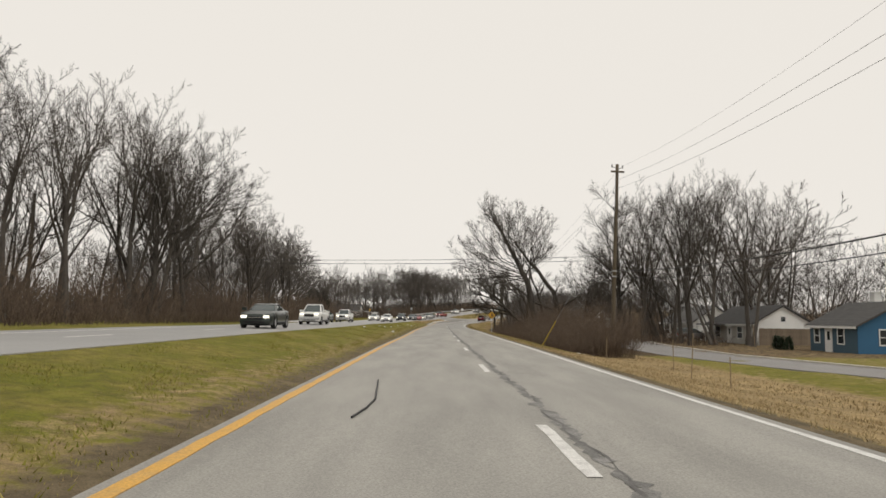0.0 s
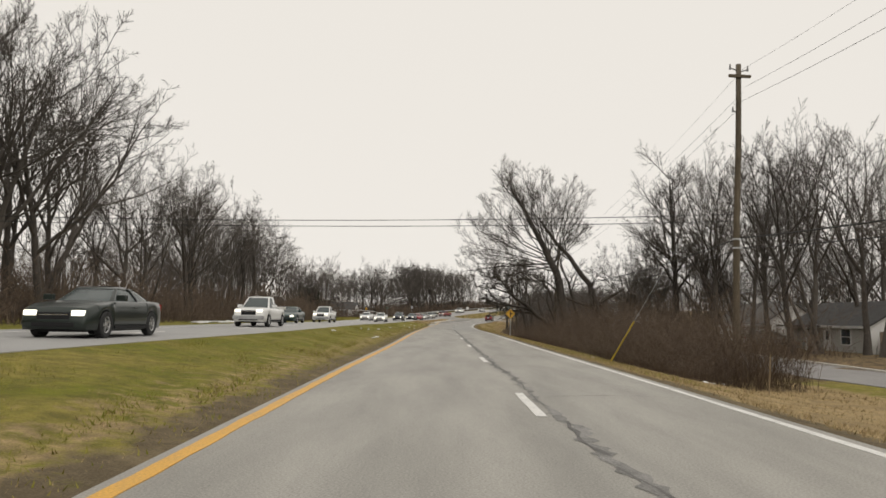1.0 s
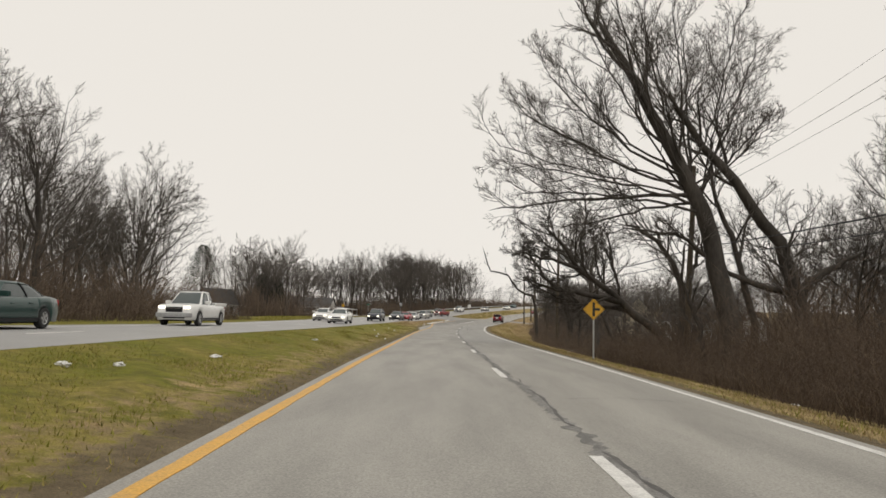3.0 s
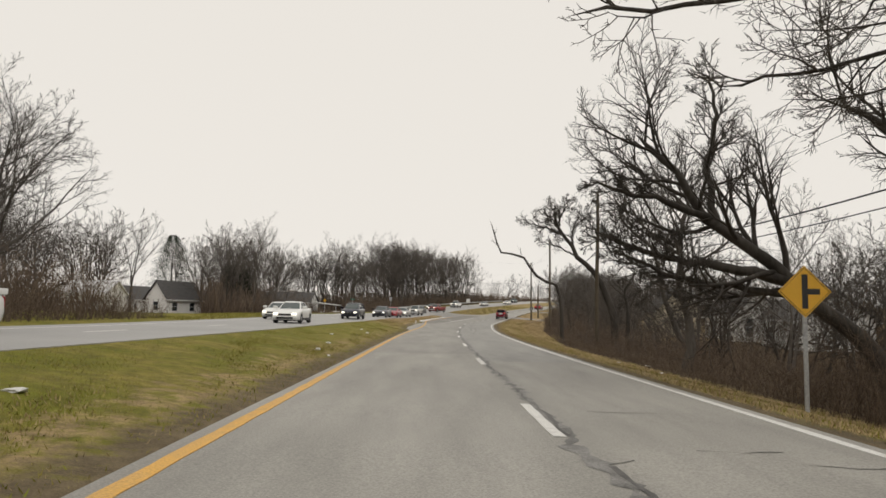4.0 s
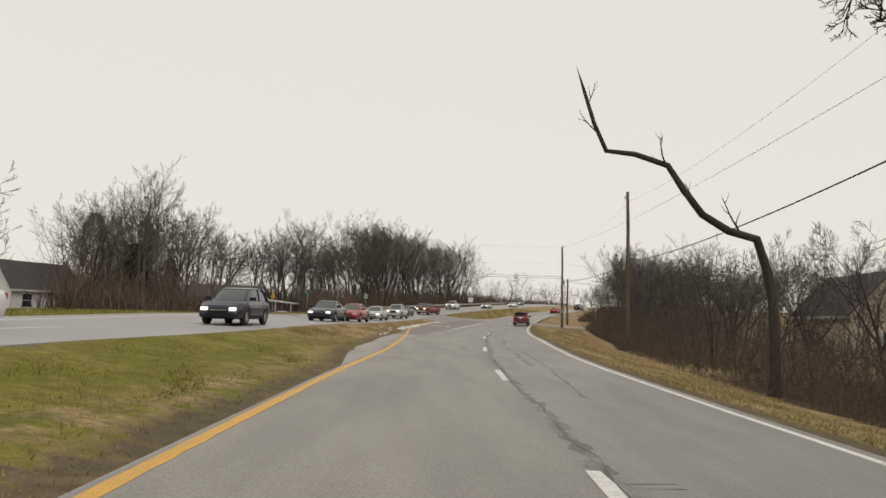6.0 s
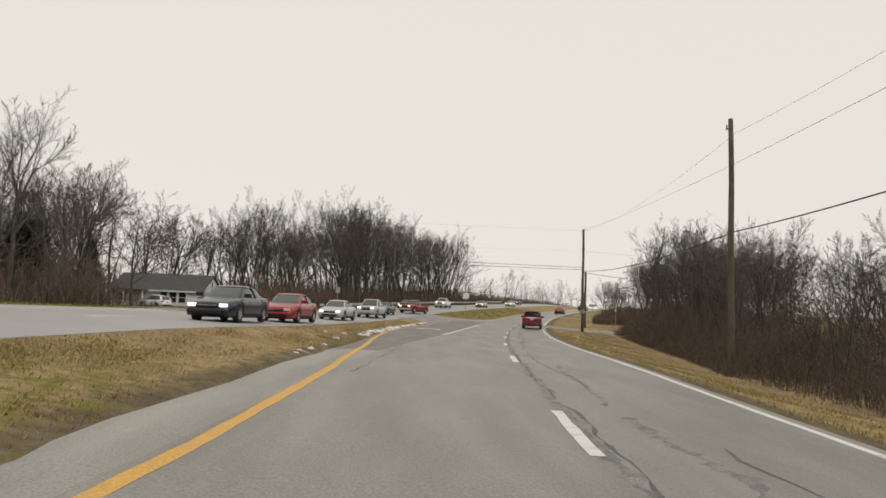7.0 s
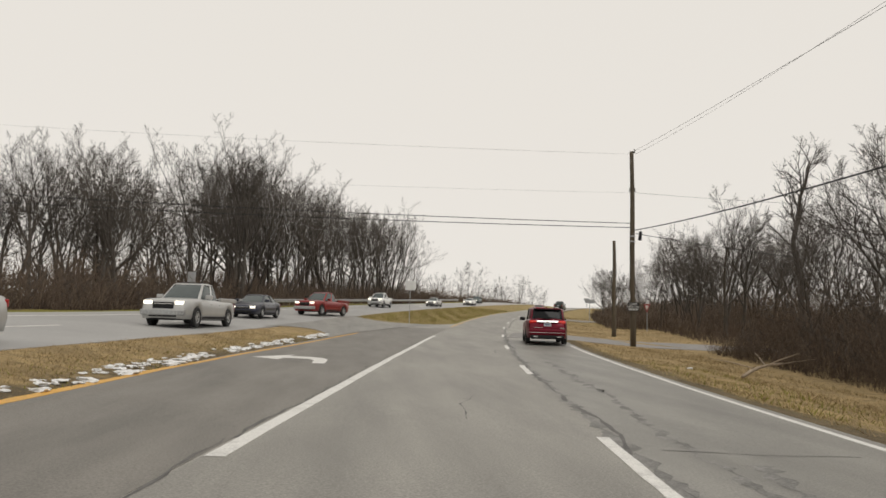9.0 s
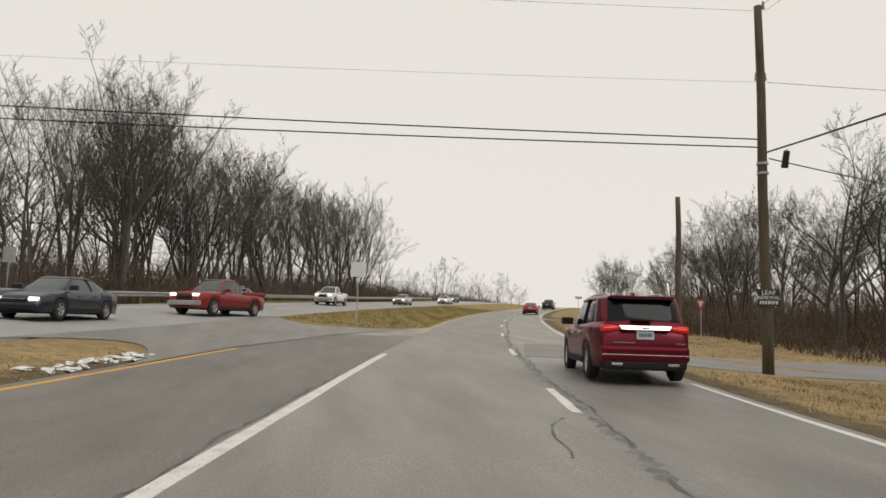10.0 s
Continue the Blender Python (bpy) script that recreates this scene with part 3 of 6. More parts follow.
belt(30, 130, 46, 80, 26, 16, 21, (6, 7), 29)
belt(80, 98, 19, 31, 11, 7.5, 11, (3, 1, 5), 51)
plant(105.5, 14.6, 9.2, 5, 1.1)
plant(101, 17.0, 8.0, 3, 0.2)
belt(92, 112, 16.5, 27, 9, 6, 8.5, (5, 3, 1), 57)
belt(76, 104, 20, 36, 10, 9, 13.5, (3, 1, 0), 54)
belt(84, 116, 34, 48, 9, 12, 15, (3, 1), 55)
belt(104, 122, 19, 30, 6, 5, 7, (5, 3, 1), 44)
plant(108, 17.5, 7.0, 5, 0.4)
belt(106, 150, 13, 24, 16, 5.5, 8.5, (5, 3), 30)
for s, u, h, k in ((206, 13.4, 8.5, 1), (209.5, 16.8, 9, 5), (202, 15.5, 9.5, 3), (190, 14.5, 10, 1)):
    plant(s, u, h, k)
belt(150, 182, 12, 22, 18, 5.5, 8, (5, 3, 1), 39)
belt(182, 206, 12.2, 22, 21, 8, 11, (4, 3, 1, 2), 47)
belt(96, 225, 24, 60, 30, 8, 11.5, (6, 7), 36)
belt(225, 242, 15, 30, 11, 9, 12, (0, 1, 3), 46)
belt(240, 300, 16, 26, 18, 9.5, 12, (3, 5, 1), 31)
belt(246, 300, 10.5, 16, 9, 6.5, 9.5, (3, 5, 1), 53)
belt(232, 340, 26, 50, 28, 9, 12, (6, 7), 37)
belt(340, 500, 9, 50, 34, 6, 9, (6, 7), 32)
count = np.cumsum([0] + [len(v) for v, f in woods])
far_woods = quads("far_woods", np.concatenate([v for v, f in woods]), np.concatenate([f + n for (v, f), n in zip(woods, count)]), TWIG)
tagged(far_woods, "distant woods of bare grey trees", "woods", kind="stuff")
for o in KINDS:
    for c in list(o.children):
        bpy.data.objects.remove(c)
    bpy.data.objects.remove(o)




# ---- single leaning trees and snags on the right verge ----
def bough(way, seed, r0, forks, crown_at, size, ups, aim, splay=0.75):
    """One bent trunk or main limb along way, with branches growing from its outer part, level by level."""
    r = np.random.default_rng(seed)
    pts = np.array(way, float)
    k = 14
    d = np.concatenate([[0], np.cumsum(np.linalg.norm(np.diff(pts, axis=0), axis=1))])
    tt = np.linspace(0, d[-1], k + 1)
    main = np.stack([np.interp(tt, d, pts[:, i]) for i in range(3)], 1)
    main[1:-1] += r.normal(0, 0.05, (k - 1, 3))
    rad = r0 * (1 - 0.8 * tt / d[-1]) + 0.012
    rad[0] *= 1.3
    levels = [(main[None], rad[None])]
    n = forks[0]
    f = crown_at + (0.99 - crown_at) * (np.arange(n) + r.uniform(0, 1, n)) / n
    i0 = np.minimum((f * k).astype(int), k - 1)
    w = (f * k - i0)[:, None]
    p = main[i0] * (1 - w) + main[i0 + 1] * w
    dd = main[i0 + 1] - main[i0]
    dd /= np.linalg.norm(dd, axis=1, keepdims=True)
    sd = r.normal(0, 1, (n, 3)) + (np.array(aim) if aim is not None else 0)
    sd -= (sd * dd).sum(1, keepdims=True) * dd
    sd /= np.linalg.norm(sd, axis=1, keepdims=True)
    aimd = dd * 0.7 + sd * splay
    length = d[-1] * size * (1.2 - 0.6 * f) * r.uniform(0.7, 1.2, n)
    pr = rad[i0]
    start_, rad_ = p, np.maximum(np.minimum(pr * 0.46, length * 0.024), 0.018)
    for lv in range(1, len(forks) + 1):
        m, kk = len(start_), (0, 6, 4, 2, 1)[lv]
        q = np.zeros((m, kk + 1, 3))
        q[:, 0] = start_
        dr = aimd / np.linalg.norm(aimd, axis=1, keepdims=True)
        for i in range(kk):
            dr = dr + r.normal(0, 0.12, (m, 3))
            dr[:, 2] += ups
            dr /= np.linalg.norm(dr, axis=1, keepdims=True)
            q[:, i + 1] = q[:, i] + dr * (length / kk)[:, None]
        t1 = np.linspace(0, 1, kk + 1)
        rr = rad_[:, None] * (1 - 0.85 * t1[None]) + 0.003
        levels.append((q, rr))
        if lv == len(forks):
            break
        c = forks[lv]
        g = 0.2 + 0.78 * (np.arange(c)[None] + r.uniform(0.1, 0.9, (m, c))) / c
        j0 = np.minimum((g * kk).astype(int), kk - 1)
        w = (g * kk - j0)[..., None]
        rows = np.arange(m)[:, None]
        p = q[rows, j0] * (1 - w) + q[rows, j0 + 1] * w
        dd = q[rows, j0 + 1] - q[rows, j0]
        dd /= np.linalg.norm(dd, axis=2, keepdims=True)
        sd = r.normal(0, 1, (m, c, 3))
        sd -= (sd * dd).sum(2, keepdims=True) * dd
        sd /= np.linalg.norm(sd, axis=2, keepdims=True)
        aimd = (dd * 0.75 + sd * 0.65).reshape(-1, 3)
        ln = (length[:, None] * 0.58 * (1.15 - 0.7 * g) * r.uniform(0.7, 1.2, (m, c)))
        rad_ = np.maximum(np.minimum(rr[rows, j0] * 0.6, ln * 0.028), 0.006).ravel()
        start_, length = p.reshape(-1, 3), ln.ravel()
    return levels


def limb(start, way, seed, r0, forks, label, floor=0.006, crown_at=0.45, size=0.45, ups=0.1, aim=None, splay=0.75, also=()):
    """A tree whose bent trunk follows way (places relative to its foot). also: further main limbs (way, radius, forks, size, start of the branches, rise, splay)."""
    root = thing("tree", label, "tree", "leaning roadside trees", start)
    sets = [bough(way, seed, r0, forks, crown_at, size, ups, aim, splay)]
    for k, (w, r1, f1, s1, c1, u1, p1) in enumerate(also):
        sets.append(bough(w, seed + 300 + k, r1, f1, c1, s1, u1, None, p1))
    for name, cut, sides, material, fl in (("trunk", slice(0, 2), (9, 6), BARK, 0), ("crown", slice(2, 9), (4, 3, 3), TWIG, floor)):
        vs, fs, n = [], [], 0
        for lv in sets:
            if len(lv[cut]):
                v, f = skin(lv[cut], sides, floor=fl)
                vs.append(v)
                fs.append(f + n)
                n += len(v)
        if vs:
            quads(name, np.concatenate(vs), np.concatenate(fs), material, root)
    return root


FAN = []
fr = random.Random(31)
for k in range(19):
    a = radians(-92 + 146 * (k + fr.uniform(-0.3, 0.3)) / 18)
    n = float(np.interp(a, [-1.6, -0.8, 0.0, 0.5, 1.0], [9.2, 9.4, 9.0, 7.8, 5.2])) * fr.uniform(0.85, 1.03)
    FAN.append(((-2.2 + n * math.sin(a), fr.uniform(-2.6, 2.6), 9.0 + n * math.cos(a)), fr.uniform(0.038, 0.066)))
limb(facing(86, 12.0, -0.2), [(0, 0, 0), (-0.1, 0, 2.3), (-1.2, 0, 7.4), (-2.9, 0, 10.9), (-4.7, 0, 14.4), (-6.4, 0, 17.2)], 41, 0.56, (9, 7, 6, 5),
     "large bare tree leaning over the road", crown_at=0.55, size=0.3, ups=0.14, splay=0.55,
     also=[([(-1.5 - 0.09 * (k % 7), 0, 7.8 + 0.3 * (k % 7)), (-1.9 + (x + 1.9) * 0.42, y * 0.4, 8.6 + (z - 8.6) * 0.36), (-1.9 + (x + 1.9) * 0.78, y * 0.8, 8.6 + (z - 8.6) * 0.74), (x, y, z)], r, (9, 6, 6, 4), 0.38, 0.28, 0.10, 0.5)
           for k, ((x, y, z), r) in enumerate(FAN)]
     + [([(4.0, 0.4, 0.0), (3.2, 0.3, 3.6), (2.2, 0.2, 6.6), (0.3, 0.1, 9.2), (-1.6, 0, 11.2), (-3.2, -0.6, 13.6)], 0.44, (8, 6, 5, 4), 0.25, 0.6, 0.12, 0.5),
        ([(2.9, 0.3, 4.2), (1.2, 0, 4.4), (-0.6, 0, 5.1), (-2.2, 0, 6.7), (-5.2, 0, 7.0)], 0.15, (10, 6, 5, 4), 0.36, 0.4, 0.1, 0.6),
        ([(1.3, 0.5, 0.0), (1.0, 0.4, 3.2), (0.2, 0.2, 6.2), (-0.9, 0, 8.8), (-0.6, 0.6, 11.6)], 0.2, (9, 6, 5, 4), 0.3, 0.4, 0.1, 0.6),
        ([(2.6, -0.4, 0.0), (2.8, -0.5, 3.0), (2.2, -0.4, 5.2), (2.9, -0.2, 7.4)], 0.18, (9, 6, 5, 4), 0.4, 0.35, 0.1, 0.7),
        ([(-1.0, 0.8, 0.0), (-1.3, 0.7, 2.4), (-2.2, 0.6, 4.6), (-2.0, 0.4, 6.6)], 0.14, (9, 6, 5, 4), 0.4, 0.3, 0.1, 0.7),
        ([(-1.7, 0, 8.6), (-4.0, -0.2, 8.5), (-6.6, -0.4, 8.2), (-9.0, -0.6, 7.9), (-11.4, -0.8, 7.5)], 0.085, (10, 6, 5, 4), 0.3, 0.24, 0.06, 0.6),
        ([(-1.6, 0, 8.3), (-3.8, 0.4, 8.0), (-6.2, 0.8, 7.3), (-8.2, 1.0, 7.0)], 0.06, (8, 6, 5, 4), 0.3, 0.24, 0.05, 0.6),
        ([(2.9, 0.3, 4.0), (4.2, 0.3, 5.0), (6.2, 0.2, 6.2)], 0.26, (3, 3), 0.3, 0.5, 0.1, 0.6)])
limb(facing(95, 12.4, -0.2), [(0, 0, 0), (-0.9, 0, 2.0), (-2.3, 0, 3.0), (-3.8, 0, 4.3), (-5.8, 0, 5.8), (-6.8, 0, 7.3), (-7.9, 0, 8.3)], 43, 0.3, (16, 8, 6, 5),
     "dark bare tree leaning low over the verge", crown_at=0.4, size=0.38, ups=0.1, aim=(-0.4, 0, 0.4), splay=0.85,
     also=[([(-2.6, 0, 3.3), (-4.5, 0.3, 3.6), (-6.4, 0.4, 3.9), (-8.6, 0.5, 4.7)], 0.12, (13, 8, 7, 5), 0.3, 0.36, 0.06, 0.7),
           ([(-3.4, 0, 3.9), (-5.6, -0.1, 4.3), (-7.2, -0.2, 4.4), (-9.2, -0.3, 5.2)], 0.17, (14, 8, 7, 5), 0.25, 0.42, 0.06, 0.8),
           ([(-5.4, 0, 5.4), (-5.6, 0.3, 7.2), (-5.2, 0.4, 9.0), (-5.4, 0.4, 10.4)], 0.12, (10, 7, 6, 5), 0.25, 0.34, 0.1, 0.7),
           ([(-5.6, 0, 5.7), (-7.4, -0.4, 6.2), (-9.4, -0.6, 6.6)], 0.11, (12, 8, 7, 5), 0.25, 0.38, 0.04, 0.75)])
limb(facing(90.5, 10.9, -0.2), [(0, 0, 0), (0.3, 0, 2.4), (0.4, 0, 4.4), (-0.2, 0, 5.8), (-1.1, 0, 7.1), (-2.8, 0, 7.8)], 45, 0.26, (7, 6, 5, 4), "bare forked tree beside the utility pole",
     crown_at=0.62, size=0.42, splay=0.7, also=[([(0.4, 0, 4.3), (1.0, 0.2, 5.6), (1.4, 0.3, 7.4)], 0.14, (6, 5, 5, 4), 0.45, 0.35, 0.1, 0.6), ([(-0.9, 0, 6.8), (-0.8, 0, 7.6), (-1.2, 0, 8.0)], 0.1, (3, 3), 0.3, 0.5, 0.1, 0.6)])
limb(facing(121, 15.5, -0.2), [(0, 0, 0), (-1.5, 0, 2.8), (-2.0, 0, 4.9), (-2.6, 0, 7.4), (-4.6, 0, 8.9), (-5.1, 0, 10.8)], 50, 0.2, (13, 8, 6, 4),
     "bare crooked tree rising from the brush", crown_at=0.45, size=0.36, ups=0.1)
limb(facing(106, 9.9, -0.2), [(0, 0, 0), (0.3, 0, 2.2), (-0.3, 0, 4.4), (-0.1, 0, 6.6), (0.4, 0, 9.2)], 51, 0.23, (13, 8, 6, 4),
     "bare forked tree with sweeping side limbs", crown_at=0.36, size=0.5, aim=(-0.5, 0, 0))
limb(facing(127.8, 11.5, -0.2), [(0.45, 0, 0), (0.28, 0, 2.9), (-0.5, 0, 4.9), (-1.4, 0, 6.4), (-2.7, 0, 7.3), (-2.9, 0, 8.2), (-3.5, 0, 8.9), (-3.9, 0, 9.4), (-4.3, 0, 10.3), (-4.2, 0, 11.2)], 46, 0.33, (9, 7, 6, 4),
     "bare tree leaning across the brush with a round crown", floor=0.0045, crown_at=0.7, size=0.17, ups=0.06, splay=0.8,
     also=[([(-3.5, 0, 8.85), (-4.4, 0.2, 9.3), (-5.4, 0.3, 9.6), (-6.2, 0.4, 10.1)], 0.08, (10, 7, 6, 4), 0.55, 0.18, 0.06, 0.75),
           ([(-3.9, 0, 9.4), (-3.8, -0.3, 10.0), (-3.5, -0.4, 10.8), (-3.1, -0.5, 11.6)], 0.08, (10, 7, 6, 4), 0.55, 0.18, 0.06, 0.75),
           ([(-2.86, 0, 8.2), (-2.75, 0.2, 9.3), (-2.5, 0.3, 10.0), (-2.1, 0.3, 10.8)], 0.09, (10, 7, 6, 4), 0.55, 0.18, 0.06, 0.75),
           ([(-3.7, 0, 9.2), (-4.6, -0.6, 10.0), (-5.2, -0.9, 10.8)], 0.07, (10, 7, 6, 4), 0.55, 0.18, 0.06, 0.75),
           ([(-2.7, 0, 7.35), (-3.8, -0.2, 7.9), (-4.9, -0.3, 8.2), (-5.4, -0.3, 8.3)], 0.06, (8, 6, 5, 3), 0.4, 0.25, 0.05, 0.6),
           ([(1.3, 0.2, 0), (1.5, 0.2, 3.0), (1.2, 0.3, 4.6), (1.7, 0.3, 5.6)], 0.2, (6, 6, 5, 4), 0.5, 0.3, 0.08, 0.7)])
limb(facing(139, 9.4, -0.2), [(0, 0, 0), (0.1, 0, 2.6), (-0.2, 0, 4.7), (-0.7, 0, 5.7), (-2.0, 0, 5.8), (-2.95, 0, 6.9), (-3.35, 0, 7.9), (-5.75, 0, 8.4), (-6.1, 0, 9.8), (-6.65, 0, 11.4)], 47, 0.19, (6, 3),
     "broken bare snag with few branches", crown_at=0.3, size=0.09)
limb(facing(82.5, 22.2, -0.2), [(0, 0, 0), (0.1, 0, 5), (-0.1, 0, 11), (-0.4, 0, 17.5)], 48, 0.36, (17, 9, 7, 5), "tall bare tree with a nest", crown_at=0.3, size=0.36, ups=0.14)
limb(facing(210, 14.4, -0.2), [(0, 0, 0), (0.2, 0, 3), (-0.2, 0, 6), (0.2, 0, 8.2), (0.8, 0, 10.4)], 49, 0.2, (9, 6, 5, 3), "tall bare tree over the thicket", crown_at=0.5, size=0.28)


# ---- undergrowth: dense stems that nobody could count ----
def thicket(name, s0, s1, u0, u1, count, h0, h1, seed, material, width=0.016, label="", twigs=3):
    r = np.random.default_rng(seed)
    s, k = r.uniform(s0, s1, count), r.uniform(0, 1, count) ** 1.2
    ua = u0(s) if callable(u0) else u0
    ub = u1(s) if callable(u1) else u1
    u = ua + (ub - ua) * k
    open_ = ~lawn(s, u)
    s, k, u = s[open_], k[open_], u[open_]
    count = len(s)
    x, y, z, t = line(s)
    clump = 0.68 + 0.3 * np.sin(s * 0.55 + seed) * np.cos(s * 0.21 + u) + 0.3 * np.sin(s * 1.7 + u * 1.3 + seed * 2) * np.sin(u * 1.9 - s * 0.6)
    h = (h0 + (h1 * 1.15 - h0) * r.uniform(0, 1, count) ** 1.5) * clump * (0.3 + 0.76 * np.clip(k * 1.8, 0, 1))
    h = np.minimum(h, h1)
    base = np.stack([x + np.cos(t) * u, y - np.sin(t) * u, z + lift(s, u) - 0.1], 1)
    lean = r.normal(0, 0.5 if h1 < 6 else 0.3, (count, 2))
    pts = np.zeros((count, 3, 3))
    for i, f in enumerate((0, 0.5, 1.0)):
        pts[:, i] = base + np.stack([lean[:, 0] * f ** 1.6 * h, lean[:, 1] * f ** 1.6 * h, h * f], 1) + (r.normal(0, 0.05, (count, 3)) * h[:, None] * (f > 0))
    rad = width * (0.6 + 0.5 * r.uniform(0, 1, count))[:, None] * np.array([1, 0.75, 0.3])[None]
    lv = [(pts, rad)]
    if twigs:
        f = r.uniform(0.25, 0.95, (count, twigs))
        i0 = np.minimum((f * 2).astype(int), 1)
        w = (f * 2 - i0)[..., None]
        rows = np.arange(count)[:, None]
        p = (pts[rows, i0] * (1 - w) + pts[rows, i0 + 1] * w).reshape(-1, 3)
        d = r.normal(0, 0.6, (count * twigs, 3))
        d[:, 2] = np.abs(d[:, 2]) + (0.08 if h1 < 6 else 0.35)
        ln = np.minimum(np.repeat(h, twigs) * r.uniform(0.15, 0.4, count * twigs), 1.1)
        q = np.stack([p, p + d * ln[:, None]], 1)
        lv.append((q, np.repeat(width * 0.55, len(p))[:, None] * np.array([1, 0.35])[None]))
    ob = quads(name, *skin(lv, (3, 3)), material)
    return tagged(ob, label, "undergrowth", kind="stuff")


BROWN = "dense reddish-brown leafless brush"
thicket("undergrowth", 36, 50, 7.2, 11.8, 3000, 2.2, 3.9, 51, BRUSH, 0.009, BROWN, 6)
thicket("undergrowth", 50, 92, 7.4, 14.5, 7800, 2.6, 4.7, 93, BRUSH, 0.009, BROWN, 6)
thicket("undergrowth", 92, 126, 7.6, 14, 4000, 0.9, 1.8, 52, BRUSH, 0.009, BROWN, 6)
thicket("undergrowth", 124, 172, lambda s: np.interp(s, [124, 145, 172], [7.9, 9.3, 9.9]), 14.5, 5400, 1.1, 2.3, 53, BRUSH, 0.009, BROWN, 6)
thicket("undergrowth", 168, 212, lambda s: np.interp(s, [168, 178], [9.6, 10.5]), 15.0, 7000, 1.9, 3.7, 90, BRUSH, 0.01, BROWN, 6)
thicket("undergrowth", 90, 206, 14, 24, 2600, 1.0, 2.2, 54, BRUSH, 0.018, BROWN, 4)
thicket("undergrowth", -20, 122, lambda s: far_edge(s) - 2.2, -25.5, 8000, 2.4, 4.8, 55, BRUSH, 0.017, BROWN, 5)
thicket("undergrowth", -20, 126, -25, -36, 4600, 2.5, 4.8, 56, BRUSH, 0.045, BROWN, 1)
thicket("undergrowth", 178, 330, lambda s: far_edge(s) - 3.0, -29.0, 7000, 2.0, 4.0, 57, BRUSH, 0.028, BROWN, 4)
thicket("undergrowth", 172, 340, -29, -42, 5800, 3.5, 6.4, 58, BRUSH, 0.05, BROWN, 1)
thicket("undergrowth", 234, 345, 17, 30, 4800, 2.2, 4.0, 59, BRUSH, 0.04, BROWN)
thicket("undergrowth", 62, 100, 14, 30, 1300, 1.2, 2.2, 60, BRUSH, 0.026, BROWN, 2)
thicket("undergrowth", 70, 190, 54, 100, 2600, 5.0, 9.5, 95, BRUSH, 0.09, BROWN, 3)
thicket("undergrowth", 20, 130, 60, 84, 2304, 2.5, 5.0, 61, BRUSH, 0.05, BROWN, 2)
thicket("undergrowth", 330, 480, -26, -50, 2800, 3.0, 5.5, 62, BRUSH, 0.09, BROWN, 2)
thicket("undergrowth", 345, 480, 8, 40, 2400, 2.4, 4.4, 63, BRUSH, 0.09, BROWN, 2)
thicket("undergrowth", 126, 178, -52, -80, 1900, 3.0, 5.5, 69, BRUSH, 0.05, BROWN, 2)
thicket("undergrowth", 184, 207, -38, -52, 2600, 4.0, 8.0, 101, BRUSH, 0.05, BROWN, 4)
thicket("undergrowth", 176, 300, -62, -92, 3400, 5.0, 9.5, 98, BRUSH, 0.09, BROWN, 3)
thicket("undergrowth", 242, 300, 9.5, 17, 3600, 1.6, 3.4, 99, BRUSH, 0.03, BROWN, 3)
thicket("undergrowth", 90, 230, 36, 56, 2600, 3.0, 6.0, 100, BRUSH, 0.06, BROWN, 3)
GREY = "dense stand of thin grey saplings"
thicket("saplings", -20, 70, -21, -40, 520, 4.0, 8.5, 64, SAPLING, 0.03, GREY, 14)
thicket("saplings", 60, 124, -22, -38, 420, 4.0, 6.5, 65, SAPLING, 0.03, GREY, 12)
thicket("saplings", 180, 330, -25, -46, 1900, 4.0, 8.5, 66, SAPLING, 0.03, GREY, 14)
thicket("undergrowth", 223, 246, 14, 30, 2800, 2.2, 4.6, 94, BRUSH, 0.022, BROWN)
thicket("saplings", 116, 170, 10, 28, 700, 2.8, 5.6, 67, SAPLING, 0.028, GREY, 12)
thicket("saplings", 166, 212, 11.2, 22, 760, 3.5, 6.6, 91, SAPLING, 0.03, GREY, 14)
thicket("saplings", 232, 340, 18, 34, 900, 3.5, 6.5, 68, SAPLING, 0.025, GREY, 12)


# ---- grass blades near the way ----
def turf(name, s0, s1, u0, u1, count, h0, h1, seed, material, label, width=0.012):
    r = np.random.default_rng(seed)
    s = r.uniform(s0, s1, count)
    ua = u0(s) if callable(u0) else u0
    ub = u1(s) if callable(u1) else u1
    u = ua + (ub - ua) * r.uniform(0, 1, count)
    keep = np.sin(s * 1.9 + np.sin(u * 2.3) * 2) + np.sin(u * 3.1 + s * 0.7) + r.normal(0, 1.6, count) > -0.6
    s, u = s[keep], u[keep]
    n = len(s)
    x, y, z, t = line(s)
    h = r.uniform(h0, h1, n)
    b = np.stack([x + np.cos(t) * u, y - np.sin(t) * u, z + lift(s, u) - 0.03], 1)
    a = r.uniform(0, math.pi, n)
    side = np.stack([np.cos(a), np.sin(a), 0 * a], 1) * (width * r.uniform(0.7, 1.6, n))[:, None]
    tip = b + np.stack([r.normal(0, 0.5, n) * h, r.normal(0, 0.5, n) * h, h], 1)
    vs = np.stack([b - side, b + side, tip], 1).reshape(-1, 3)
    ob = quads(name, vs, np.arange(3 * n).reshape(n, 3), material, smooth=False)
    return tagged(ob, label, "grass", kind="stuff")


